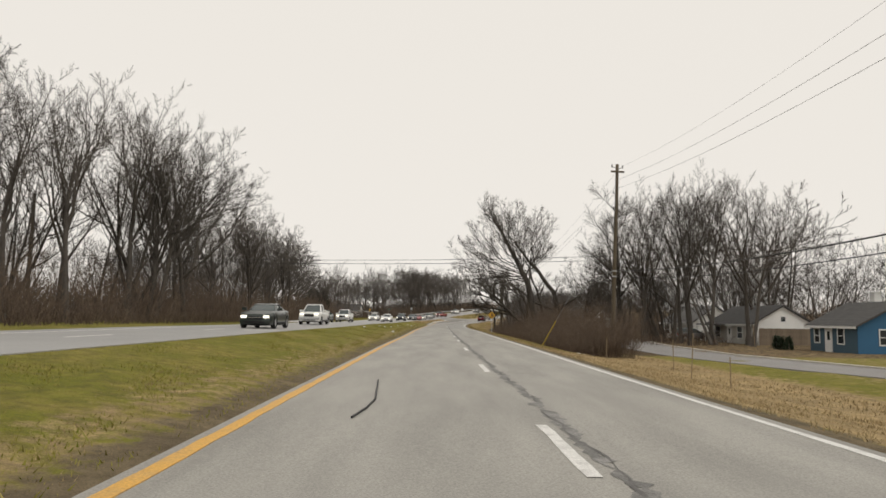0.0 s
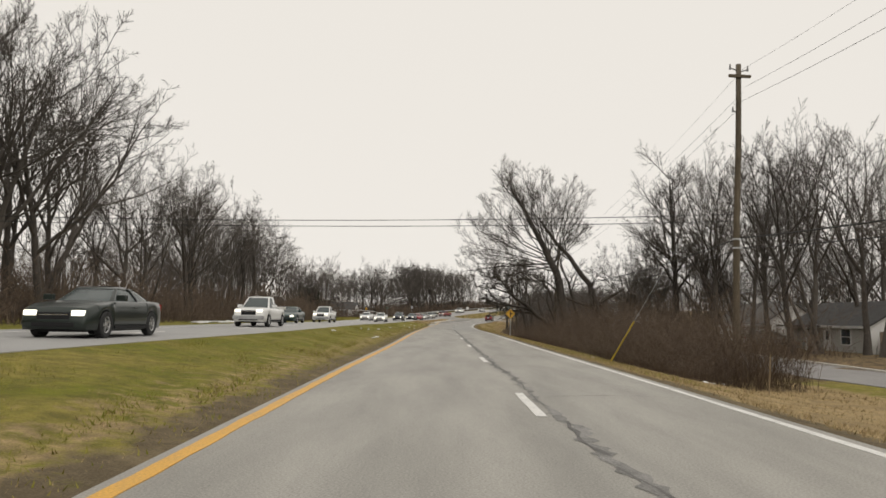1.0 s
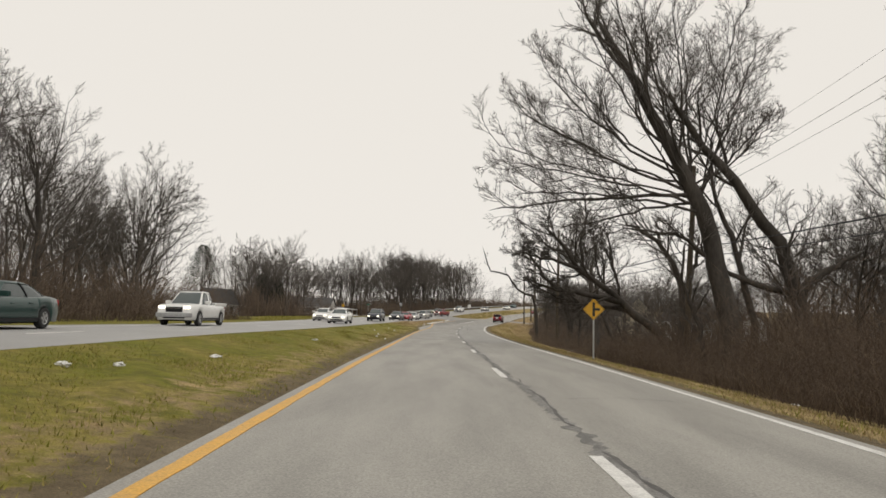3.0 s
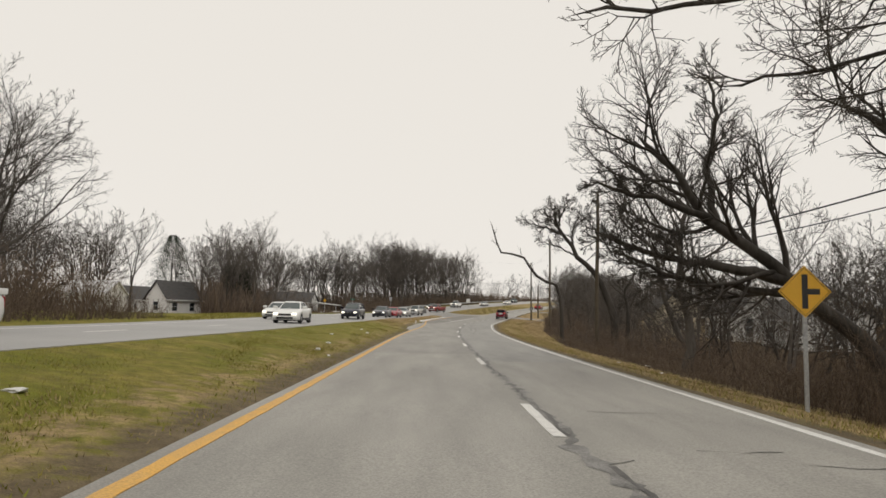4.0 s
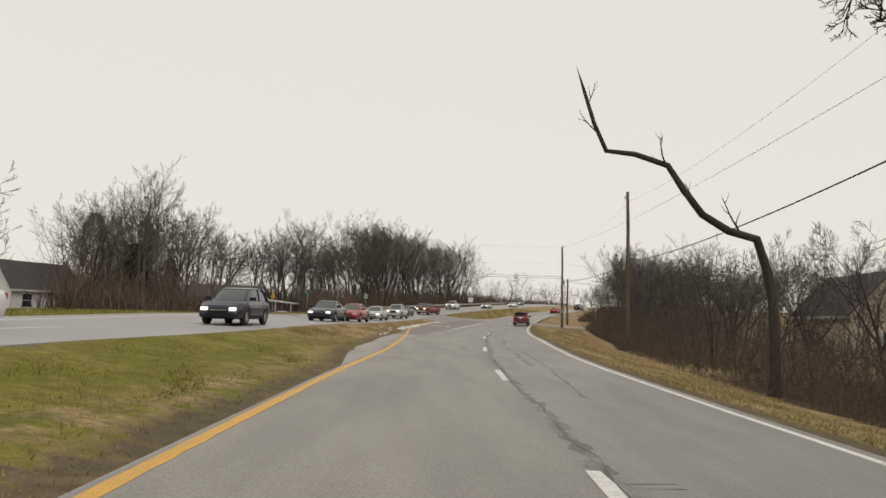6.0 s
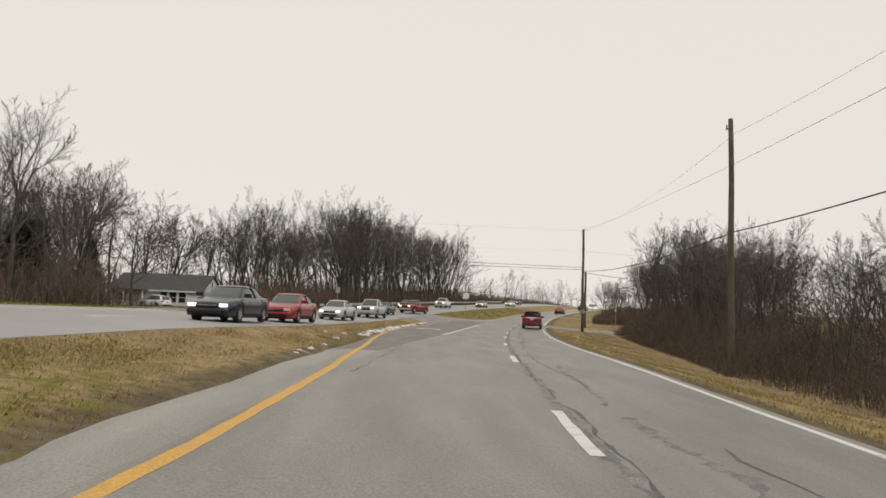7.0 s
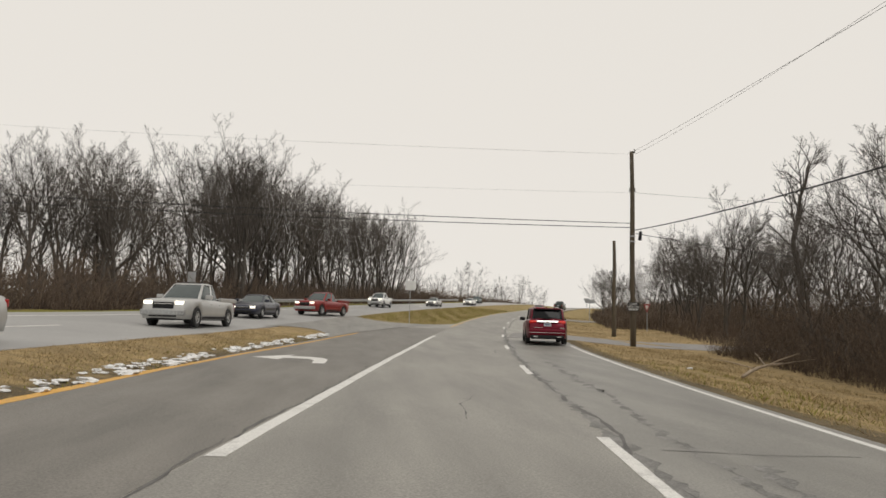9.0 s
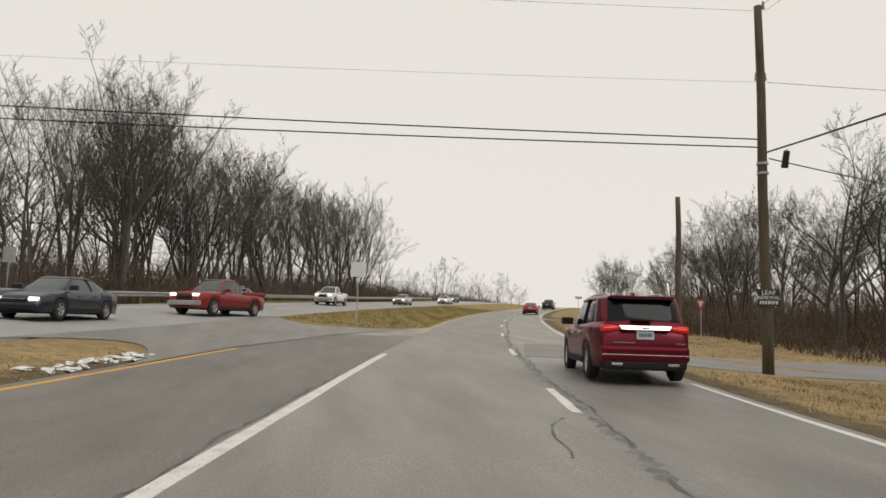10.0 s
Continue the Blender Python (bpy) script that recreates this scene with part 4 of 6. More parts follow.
turf("grass", -14, 150, lambda s: left_edge(s) - 0.9, lambda s: north_edge(s) + 0.1, 150000, 0.03, 0.08, 71, GREEN_BLADES, "short olive-green winter grass", 0.008)
turf("grass", -14, 205, lambda s: left_edge(s) - 0.15, lambda s: left_edge(s) - 2.4, 34000, 0.03, 0.08, 72, STRAW_BLADES, "dry straw-coloured grass", 0.009)
turf("grass", 140, 207, lambda s: left_edge(s) - 0.5, lambda s: north_edge(s) + 0.1, 40000, 0.04, 0.11, 73, STRAW_BLADES, "dry straw-coloured grass")
turf("grass", -14, 214, 3.75, 7.6, 90000, 0.04, 0.13, 74, STRAW_BLADES, "dry straw-coloured grass")
turf("grass", 30, 200, 4.2, 7.0, 25000, 0.05, 0.14, 75, GREEN_BLADES, "short olive-green winter grass")
turf("grass", -10, 44, 7.5, 13, 16000, 0.05, 0.14, 76, STRAW_BLADES, "dry straw-coloured grass", 0.018)
turf("grass", 231, 300, lambda s: left_edge(s) - 0.3, lambda s: north_edge(s) + 0.2, 26000, 0.06, 0.16, 77, GREEN_BLADES, "short olive-green winter grass", 0.022)
turf("grass", 231, 300, lambda s: left_edge(s) - 0.2, lambda s: north_edge(s) + 0.2, 22000, 0.05, 0.14, 97, STRAW_BLADES, "dry straw-coloured grass", 0.022)
turf("grass", 223, 275, 3.8, 14, 24000, 0.05, 0.13, 78, STRAW_BLADES, "dry straw-coloured grass", 0.018)
turf("grass", 120, 180, lambda s: far_edge(s) - 0.2, lambda s: far_edge(s) - 9, 20000, 0.06, 0.16, 79, GREEN_BLADES, "short olive-green winter grass", 0.03)
turf("grass", 136, 214, 7.4, 9.7, 30000, 0.04, 0.13, 96, STRAW_BLADES, "dry straw-coloured grass")
turf("fallen_leaves", 40, 205, 6.0, 9.0, 22000, 0.02, 0.06, 80, STRAW_BLADES, "dry straw-coloured grass", 0.03)


# ---- cracks and stains of the road ----
def crack(pts, width, seed, material=CRACK, name="crack", dz=0.0055, step=0.3):
    """A jagged seam in the asphalt through places (s, u)."""
    r = random.Random(seed)
    vs, fs = [], []
    pts = [(a[0] + (b[0] - a[0]) * k / n, a[1] + (b[1] - a[1]) * k / n)
           for a, b in zip(pts, pts[1:]) for n in [max(2, int(math.hypot(b[0] - a[0], b[1] - a[1]) / step))] for k in range(n)] + [pts[-1]]
    ds = [(pts[min(i + 1, len(pts) - 1)][0] - pts[max(i - 1, 0)][0], pts[min(i + 1, len(pts) - 1)][1] - pts[max(i - 1, 0)][1]) for i in range(len(pts))]
    off = 0
    for (s, u), (a, b) in zip(pts, ds):
        off = off * 0.7 + r.uniform(-1, 1) * 0.05
        w = width * r.uniform(0.15, 1.0) ** 1.3 * 1.5
        n = math.hypot(a, b) or 1
        for sg in (-1, 1):
            vs.append(place(s + (b / n) * (off + sg * w / 2) * -1, u + (a / n) * (off + sg * w / 2), dz))
    for i in range(len(pts) - 1):
        fs.append((2 * i, 2 * i + 1, 2 * i + 3, 2 * i + 2))
    return tagged(mesh_object(name, vs, fs, material), "dark crack in the worn asphalt", "crack", kind="structure")


jr = random.Random(77)


def joint(k):
    """How far the lane joint lies from the lane line at k metres along the road."""
    return float(np.interp(k, [-20, 4, 16, 30, 45, 90, 230], [0.26, 0.30, 0.26, 0.22, 0.15, 0.13, 0.13])) + 0.015 * math.sin(k * 0.31) + 0.008 * math.sin(k * 1.13)


crack([(k, joint(k)) for k in range(-20, 231, 2)], 0.2, 3, STAIN, "joint_stain", 0.0045, 0.14)
k = -18.0
while k < 228:
    n = jr.uniform(2.0, 7.0)
    off = jr.choice((-0.05, 0.0, 0.05, 0.12))
    crack([(k + n * f, joint(k + n * f) + off * math.sin(f * 3.0)) for f in (0, 0.25, 0.5, 0.75, 1.0)], jr.uniform(0.03, 0.075), 600 + int(k * 3))
    k += n + jr.uniform(0.2, 1.8)
for k in range(40):
    a = jr.uniform(-16, 226)
    crack([(a, joint(a) + 0.05), (a + jr.uniform(-0.3, 0.3), joint(a) + jr.uniform(0.3, 0.9))], 0.02, 700 + k)
crack([(230, 0.35), (420, 0.35)], 0.12, 4)
# damp tyre streaks and fine cracks of the outer lane
for i, (a, b, u0, u1, w) in enumerate(((166, 174, 0.75, 0.95, 0.16), (173, 181.5, 1.0, 1.15, 0.22), (180, 189, 0.8, 1.05, 0.14), (188, 197, 1.1, 0.9, 0.2), (136, 146, 1.2, 1.0, 0.18), (147, 155, 0.9, 1.1, 0.12))):
    crack([(a + (b - a) * f, u0 + (u1 - u0) * f + 0.06 * math.sin(f * 7 + i)) for f in (0, 0.2, 0.4, 0.6, 0.8, 1.0)], w, 640 + i, STAIN, "tyre_streak", 0.0044, 0.12)
for i, (a, u0, u1) in enumerate(((84.5, 0.8, 1.9), (81.6, 1.3, 2.2), (80.9, 2.1, 2.9), (182.2, 0.5, 2.6), (178.9, 1.2, 1.8), (186.5, -1.9, -1.5), (172.4, 0.8, 1.9))):
    crack([(a, u0), (a - 0.12, (u0 + u1) / 2), (a - 0.05, u1)], 0.026, 660 + i)
crack([(150.5, -3.65), (151.8, -3.62), (153.3, -3.6), (155.5, -3.65), (157.3, -3.6), (160.3, -3.9), (165, -4.1), (170, -4.2), (176, -4.15), (182, -4.15)], 0.045, 5)
crack([(182, -4.13), (216, -4.15)], 0.05, 6)
crack([(110.5, -1.0), (112.7, -1.0), (114.1, -1.0), (115, -1.4)], 0.04, 7)
crack([(150, 1.1), (153, 0.9), (156, 0.6), (163, 0.7), (166, 0.6)], 0.03, 8)
crack([(128, 1.2), (136, 1.6), (144, 1.5)], 0.05, 9)
crack([(184, -1.6), (185.7, -1.7), (187, -1.5)], 0.025, 10)
crack([(201, -0.6), (202.4, -0.6), (203.7, -0.3)], 0.04, 11)
for i, (s, a, b) in enumerate([(24, 0.4, 3.3), (78, 0.5, 3.2), (93, 0.6, 2.6), (97, -2.0, 3.2), (99, 0.6, 3.1), (101, 1.0, 3.1),
                               (164.5, 0.5, 3.2), (173.5, 0.6, 3.1), (216.5, 0.4, 3.3), (222, 0.3, 3.3), (222.3, -8.5, -4.2), (107, 1.2, 3.0), (66, 0.6, 2.8), (8, 0.6, 2.2)]):
    crack([(s, a), (s + 0.3, (a + b) / 2), (s - 0.1, b)], 0.024, 20 + i)

turf("grass", -14, 212, lambda s: left_edge(s) - 0.05, lambda s: left_edge(s) - 1.3, 26000, 0.03, 0.1, 92, GREEN_BLADES, "short olive-green winter grass")


# ---- utility poles, wires ----
INSULATOR = plain("grey_insulator", (0.2, 0.2, 0.2), 0.4)
DRUM = shade("transformer_grey", (0.36, 0.37, 0.37), (0.28, 0.28, 0.28), 2.0, 30.0, 0.5, 0.05)
POLES = {}


def utility_pole(key, s, u, height, lean=(0, 0), label="weathered wooden utility pole on the grass verge", pins=(), drum=False, bands=()):
    m = facing(s, u, -0.3) @ Matrix.Rotation(radians(lean[0]), 4, "Y") @ Matrix.Rotation(radians(lean[1]), 4, "X")
    root = thing("utility_pole", label, "utility pole", "utility poles", m)
    bm = bmesh.new()
    tube(bm, [(0.02 * math.sin(k * 1.3), 0, (height + 0.3) * k / 8) for k in range(9)], [0.17 - 0.055 * k / 8 for k in range(9)], 12)
    part("pole", bm, POLE_WOOD, root, smooth=True)
    for z, x in pins:
        bm = bmesh.new()
        rod(bm, (0, 0, z + 0.3), (x, 0, z + 0.42), 0.03)
        rod(bm, (x, 0, z + 0.36), (x, 0, z + 0.6), 0.055, 0.03)
        part("insulator", bm, INSULATOR, root)
    if key == "A":
        part("crossarm", boxed(-0.5, 0.5, -0.17, -0.06, height - 0.35, height - 0.22, 0.01), POLE_WOOD, root)
    for z in bands:
        part("band", rod(bmesh.new(), (0, 0, z), (0, 0, z + 0.07), 0.175, 0.175, 12), STEEL, root)
    if drum:
        bm = bmesh.new()
        rod(bm, (0.36, 0, 8.7), (0.36, 0, 9.5), 0.23, 0.23, 16)
        rod(bm, (0.36, 0, 9.5), (0.36, 0, 9.61), 0.24, 0.12, 16)
        rod(bm, (0.36, 0.1, 9.55), (0.36, 0.12, 9.85), 0.035)
        rod(bm, (0.36, -0.1, 9.55), (0.36, -0.12, 9.85), 0.035)
        box(bm, 0.08, 0.2, -0.06, 0.06, 8.85, 9.35)
        part("transformer", bm, DRUM, root, "grey steel drum transformer", smooth=False)
        for z in (10.1, 10.5):
            bm = rod(bmesh.new(), (0, 0, z), (-0.5, 0, z + 0.15), 0.03)
            rod(bm, (-0.5, 0, z + 0.05), (-0.5, 0, z + 0.35), 0.05)
            part("cutout_switch", bm, INSULATOR, root)
    POLES[key] = m
    return root


def on(key, z, x=0.0):
    return POLES[key] @ Vector((x, 0, z + 0.3))


utility_pole("rear", 0.5, 11.4, 12.2, pins=((12.0, 0.15), (11.0, 0.2)))
utility_pole("A", 42.6, 11.5, 14.2, (2.0, 0), pins=((13.9, -0.4), (13.85, 0.4), (11.9, -0.25), (10.0, 0.15), (9.0, -0.2)), bands=(6.0, 6.4))
utility_pole("two", 89.6, 11.0, 10.6, (3.0, 0), pins=((10.2, 0.2),))
utility_pole("B", 127.3, 10.4, 11.95, (0.6, 0), pins=((11.2, -0.35), (10.7, 0.3), (9.4, 0.3)), drum=True)
utility_pole("D", 170.3, 10.55, 12.2, (-0.2, 0), pins=((11.6, -0.2),))
utility_pole("Z", 215.4, 7.4, 11.35, (-0.5, 0), pins=((11.2, 0.15), (8.9, 0.15), (8.9, -0.12)), bands=(6.3, 6.6))
utility_pole("short", 227.4, 8.1, 7.15, label="short weathered pole stump beside the side street")
utility_pole("west", 41.5, -31, 9.0, label="wooden utility pole among bare trees")
utility_pole("northwest", 213, -62, 10.0, label="wooden utility pole among bare trees")


def wire(a, b, sag, r=0.012, label="thin black overhead wire", n=18):
    a, b = Vector(a), Vector(b)
    pts = [a.lerp(b, k / n) - Vector((0, 0, sag * 4 * (k / n) * (1 - k / n))) for k in range(n + 1)]
    ob = part("overhead_wire", tube(bmesh.new(), pts, r, 5), CABLE, None)
    return tagged(ob, label, "wire", "overhead wires")


THICK = "thick black overhead cable between utility poles"
chain = ["rear", "A", "two", "B", "D", "Z"]
telecom = {"rear": 5.2, "A": 6.2, "two": 6.3, "B": 7.6, "D": 6.7, "Z": 6.7, "far": 6.4, "farther": 6.4}
tops = {"rear": 12.1, "A": 14.1, "two": 10.5, "B": 11.6, "D": 11.6, "Z": 11.3, "far": 9.4, "farther": 9.4}
for a, b in zip(chain, chain[1:]):
    wire(on(a, telecom[a], 0.14), on(b, telecom[b], 0.14), 0.55, 0.028, THICK)
    wire(on(a, tops[a] - 0.1, 0.2), on(b, tops[b] - 0.1, 0.2), 0.7, 0.0055)
for a, b in (("rear", "A"), ("A", "two"), ("two", "B")):
    wire(on(a, telecom[a] - 0.5, 0.14), on(b, telecom[b] - 0.45, 0.14), 0.6, 0.02, THICK)
    wire(on(a, tops[a] - 1.2, 0.2), on(b, tops[b] - 1.0, 0.2), 0.6, 0.008)
    wire(on(a, tops[a] - 2.2, -0.2), on(b, tops[b] - 1.8, -0.2), 0.6, 0.008)
level = place(42.6, 0.0)[2]
for z0, z1 in ((6.23, 5.65), (5.92, 5.45)):
    p, q = on("A", z0), on("west", z1)
    wire((p[0], p[1], level + z0), (q[0], q[1], level + z1), 0.4, 0.016, THICK)
for z0, z1, r in ((7.1, 9.2, 0.022), (6.85, 8.5, 0.022), (8.9, 10.4, 0.004), (11.2, 13.6, 0.005)):
    wire(on("Z", z0), on("northwest", z1), 0.5, r, THICK if r > 0.01 else "thin black overhead wire")
wire(on("Z", 11.3), on("B", 9.3, -0.3), 0.8, 0.008)
wire(on("Z", 8.9, 0.2), on("Z", 8.9, 0.2) + Vector((24, -6, -0.8)), 0.3, 0.008)
wire(on("Z", 6.5, 0.2), on("Z", 6.5, 0.2) + Vector((26, 4, -1.2)), 0.3, 0.02, THICK)
for dz in (9.2, 8.2):
    wire(on("B", dz, 0.2), on("B", dz, 0.2) + Vector((26, -4, -2.6)), 0.4, 0.012)
wire(on("B", 8.0, 0.3), on("B", 8.0, 0.3) + Vector((20, -6, -4.5)), 0.4, 0.008)
# splice case that hangs on the cable beside the pole
p = on("Z", 6.45, 0.14)
q = on("D", 6.7, 0.14)
d = (q - p).normalized()
case = thing("splice_case", "black cable splice case hung on the overhead cable", "splice case", "", Matrix.Translation(p + d * 1.0 - Vector((0, 0, 0.17))))
bm = rod(bmesh.new(), (-d * 0.05 + Vector((0, 0, -0.26))), (d * 0.10 + Vector((0, 0, 0.22))), 0.1, 0.085, 12)
part("case", bm, CABLE, case, smooth=False)
part("hanger", rod(bmesh.new(), (0, 0, 0.15), d * 0.12 + Vector((0, 0, 0.27)), 0.015), STEEL, case)

# guy wire with its yellow guard
GUARD = plain("yellow_plastic_guard", (0.6, 0.42, 0.04), 0.5)
g0, g1 = place(46, 6.8, -0.1), on("A", 10.5)
guy = thing("guy_wire", "steel guy wire with a yellow plastic guard", "guy wire", "", Matrix.Translation(g0))
v = g1 - g0
part("cable", tube(bmesh.new(), [Vector((0, 0, 0)), v * 0.5, v], 0.008, 5), STEEL, guy)
part("guard", rod(bmesh.new(), v.normalized() * 0.1, v.normalized() * 2.4, 0.035), GUARD, guy, "yellow plastic guy guard")

# ---- signs ----
SIGN_YELLOW = plain("yellow_sign_sheet", (0.72, 0.4, 0.03), 0.45)
SIGN_WHITE = plain("white_sign_sheet", (0.66, 0.66, 0.64), 0.45)
SIGN_RED = plain("red_sign_sheet", (0.34, 0.07, 0.07), 0.5)
SIGN_BLACK = plain("black_sign_paint", (0.02, 0.02, 0.02), 0.5)
POST = shade("wooden_sign_post", (0.27, 0.2, 0.12), (0.18, 0.135, 0.08), 3.0, 30.0, 0.85, 0.3)


def plate(bm, pts, y0, y1):
    """A flat panel with thickness from its outline (x, z)."""
    a = [bm.verts.new((x, y0, z)) for x, z in pts]
    b = [bm.verts.new((x, y1, z)) for x, z in pts]
    n = len(pts)
    bm.faces.new(a)
    bm.faces.new(b[::-1])
    for k in range(n):
        bm.faces.new((a[k], b[k], b[(k + 1) % n], a[(k + 1) % n]))
    bmesh.ops.recalc_face_normals(bm, faces=bm.faces)
    return bm


side_sign = thing("warning_sign", "yellow diamond side-road warning sign on a wooden post", "road sign", "", facing(88.4, 6.1, -0.05, -4))
part("post", boxed(-0.04, 0.04, 0.0, 0.05, -0.3, 2.75, 0.008), STEEL, side_sign)
part("panel", plate(bmesh.new(), [(0, 1.98), (0.53, 2.51), (0, 3.04), (-0.53, 2.51)], -0.012, -0.004), SIGN_YELLOW, side_sign)
bm = plate(bmesh.new(), [(-0.06, 2.16), (0.06, 2.16), (0.06, 2.86), (-0.06, 2.86)], -0.017, -0.0125)
plate(bm, [(0.06, 2.45), (0.3, 2.45), (0.3, 2.57), (0.06, 2.57)], -0.017, -0.0125)
part("symbol", bm, SIGN_BLACK, side_sign, "black side-road symbol")
bm = bmesh.new()
ring = [(0, 2.02), (0.49, 2.51), (0, 3.0), (-0.49, 2.51)]
for (x0, z0), (x1, z1) in zip(ring, ring[1:] + ring[:1]):
    rod(bm, (x0, -0.013, z0), (x1, -0.013, z1), 0.006, 0.006, 4)
part("border", bm, SIGN_BLACK, side_sign)

island_sign = thing("road_sign", "square white sign on a thin steel post on the median", "road sign", "", facing(231.2, -7.75, -0.05, 10))
part("post", boxed(-0.03, 0.03, 0.0, 0.04, -0.3, 3.4), STEEL, island_sign)
part("panel", boxed(-0.4, 0.4, -0.008, 0.0, 2.72, 3.5, 0.003), SIGN_WHITE, island_sign)

yield_sign = thing("yield_sign", "red and white triangular yield sign at the side street", "road sign", "", facing(240, 12.6, -0.05, -58))
part("post", boxed(-0.03, 0.03, 0.0, 0.04, -0.3, 2.5), STEEL, yield_sign)
part("panel", plate(bmesh.new(), [(0, 1.75), (0.45, 2.52), (-0.45, 2.52)], -0.012, -0.004), SIGN_RED, yield_sign)
part("centre", plate(bmesh.new(), [(0, 2.0), (0.24, 2.41), (-0.24, 2.41)], -0.017, -0.0125), SIGN_WHITE, yield_sign)

small_sign = thing("warning_sign", "small yellow warning sign beside the far carriageway", "road sign", "", facing(216.5, -35.9, -0.05, -12))
part("post", boxed(-0.03, 0.03, 0.0, 0.04, -0.3, 2.6), STEEL, small_sign)
part("panel", plate(bmesh.new(), [(0, 2.1), (0.45, 2.55), (0, 3.0), (-0.45, 2.55)], -0.012, -0.004), SIGN_YELLOW, small_sign)
back_sign = thing("road_sign", "grey sign back on a post beside the guard rail", "road sign", "", facing(227.5, -24.7, -0.05, 15))
part("post", boxed(-0.03, 0.03, 0.01, 0.05, -0.3, 2.9), STEEL, back_sign)
part("panel", boxed(-0.3, 0.3, 0.0, 0.008, 2.1, 2.9, 0.003), DRUM, back_sign)
GREEN_PLATE = plain("green_sign_sheet", (0.02, 0.13, 0.08), 0.5)
name_sign = thing("street_name_sign", "green street name sign on a thin steel post", "road sign", "", facing(206.5, -26.6, -0.05, -8))
part("post", rod(bmesh.new(), (0, 0, -0.3), (0, 0, 2.75), 0.03), STEEL, name_sign)
part("blade", boxed(-0.45, 0.45, -0.01, 0.01, 2.45, 2.68, 0.004), GREEN_PLATE, name_sign)
for s, u in ((268, 9.0), (330, 6.5)):
    far_sign = thing("road_sign", "dark sign on a post far along the verge", "road sign", "", facing(s, u, -0.05))
    part("post", boxed(-0.04, 0.04, 0.0, 0.05, -0.3, 2.6), STEEL, far_sign)
    part("panel", boxed(-0.6, 0.6, -0.01, 0.0, 2.3, 2.75, 0.003), DRUM, far_sign)


def words(text, size, m, material, parent, name="lettering"):
    """Raised letters as a mesh."""
    cu = bpy.data.curves.new(name, "FONT")
    cu.body, cu.size, cu.extrude, cu.align_x, cu.align_y = text, size, 0.002, "CENTER", "CENTER"
    ob = new(name, cu)
    me = bpy.data.meshes.new_from_object(ob.evaluated_get(bpy.context.evaluated_depsgraph_get()))
    bpy.data.objects.remove(ob)
    me.transform(m)
    me.materials.append(material)
    ob = new(name, me)
    ob.parent = parent
    return ob


leaf = thing("notice_board", "black hand-painted notice board nailed to the utility pole", "notice", "", POLES["Z"] @ pose(0, -0.175, 2.55))
part("board", boxed(-0.32, 0.32, -0.012, 0.012, -0.24, 0.26, 0.004), SIGN_BLACK, leaf)
up = Matrix.Rotation(radians(90), 4, "X")
words("LEAF", 0.2, Matrix.Translation((0, -0.015, 0.15)) @ up, SIGN_WHITE, leaf)
words("REMOVAL", 0.15, Matrix.Translation((0, -0.015, 0.0)) @ up, SIGN_WHITE, leaf)
bm = bmesh.new()
for k in range(7):
    x = -0.24 + k * 0.08
    box(bm, x - 0.028, x + 0.022, -0.016, -0.0125, -0.19, -0.09)
part("bar", bm, SIGN_WHITE, leaf)

# ---- guard rail along the far carriageway ----
rail_s = [217 + 3.81 * k for k in range(31)]
rail = thing("guard_rail", "galvanised steel guard rail behind the far carriageway", "guard rail", "", facing(217, -22.5))
inv = rail.matrix_basis.inverted()
pm = boxed(-0.04, 0.04, -0.07, 0.07, -0.3, 0.72)
post_mesh = bpy.data.meshes.new("post")
pm.to_mesh(post_mesh)
pm.free()
post_mesh.materials.append(POST)
for s in rail_s:
    o = new("post", post_mesh)
    o.parent = rail
    o.matrix_basis = inv @ facing(s, far_edge(s) - 1.75)
prof = [(0.0, 0.40), (0.07, 0.44), (0.07, 0.50), (0.0, 0.54), (0.0, 0.58), (0.07, 0.62), (0.07, 0.68), (0.0, 0.72)]
vs, fs = [], []
for s in np.linspace(rail_s[0] - 0.6, rail_s[-1], 90):
    for du, dz in prof:
        vs.append(inv @ place(s, far_edge(s) - 1.68 + du, dz))
    for du, dz in prof[::-1]:
        vs.append(inv @ place(s, far_edge(s) - 1.69 + du, dz))
n = 2 * len(prof)
fs = [(i * n + j, i * n + (j + 1) % n, (i + 1) * n + (j + 1) % n, (i + 1) * n + j) for i in range(89) for j in range(n)]
mesh_object("rail", vs, fs, STEEL, rail)

# ---- side streets ----
def ribbon(name, pts, width, material, label, dz=0.03):
    vs, fs = [], []
    P = [Vector(place(s, u, 0)) for s, u in pts]
    fine = []
    for a, b in zip(pts, pts[1:]):
        for k in range(8):
            fine.append((a[0] + (b[0] - a[0]) * k / 8, a[1] + (b[1] - a[1]) * k / 8))
    fine.append(pts[-1])
    for i, (s, u) in enumerate(fine):
        a, b = fine[max(i - 1, 0)], fine[min(i + 1, len(fine) - 1)]
        ds, du = b[0] - a[0], b[1] - a[1]
        l = math.hypot(ds, du)
        for w, z in ((-0.5, -0.2), (-0.5, 0), (0, 0.02), (0.5, 0), (0.5, -0.2)):
            vs.append(place(s - du / l * w * width, u + ds / l * w * width, dz + z))
    for i in range(len(fine) - 1):
        for j in range(4):
            fs.append((i * 5 + j, i * 5 + j + 1, i * 5 + 6 + j, i * 5 + 5 + j))
    return tagged(mesh_object(name, vs, [f[::-1] for f in fs], material), label, "street", kind="structure")


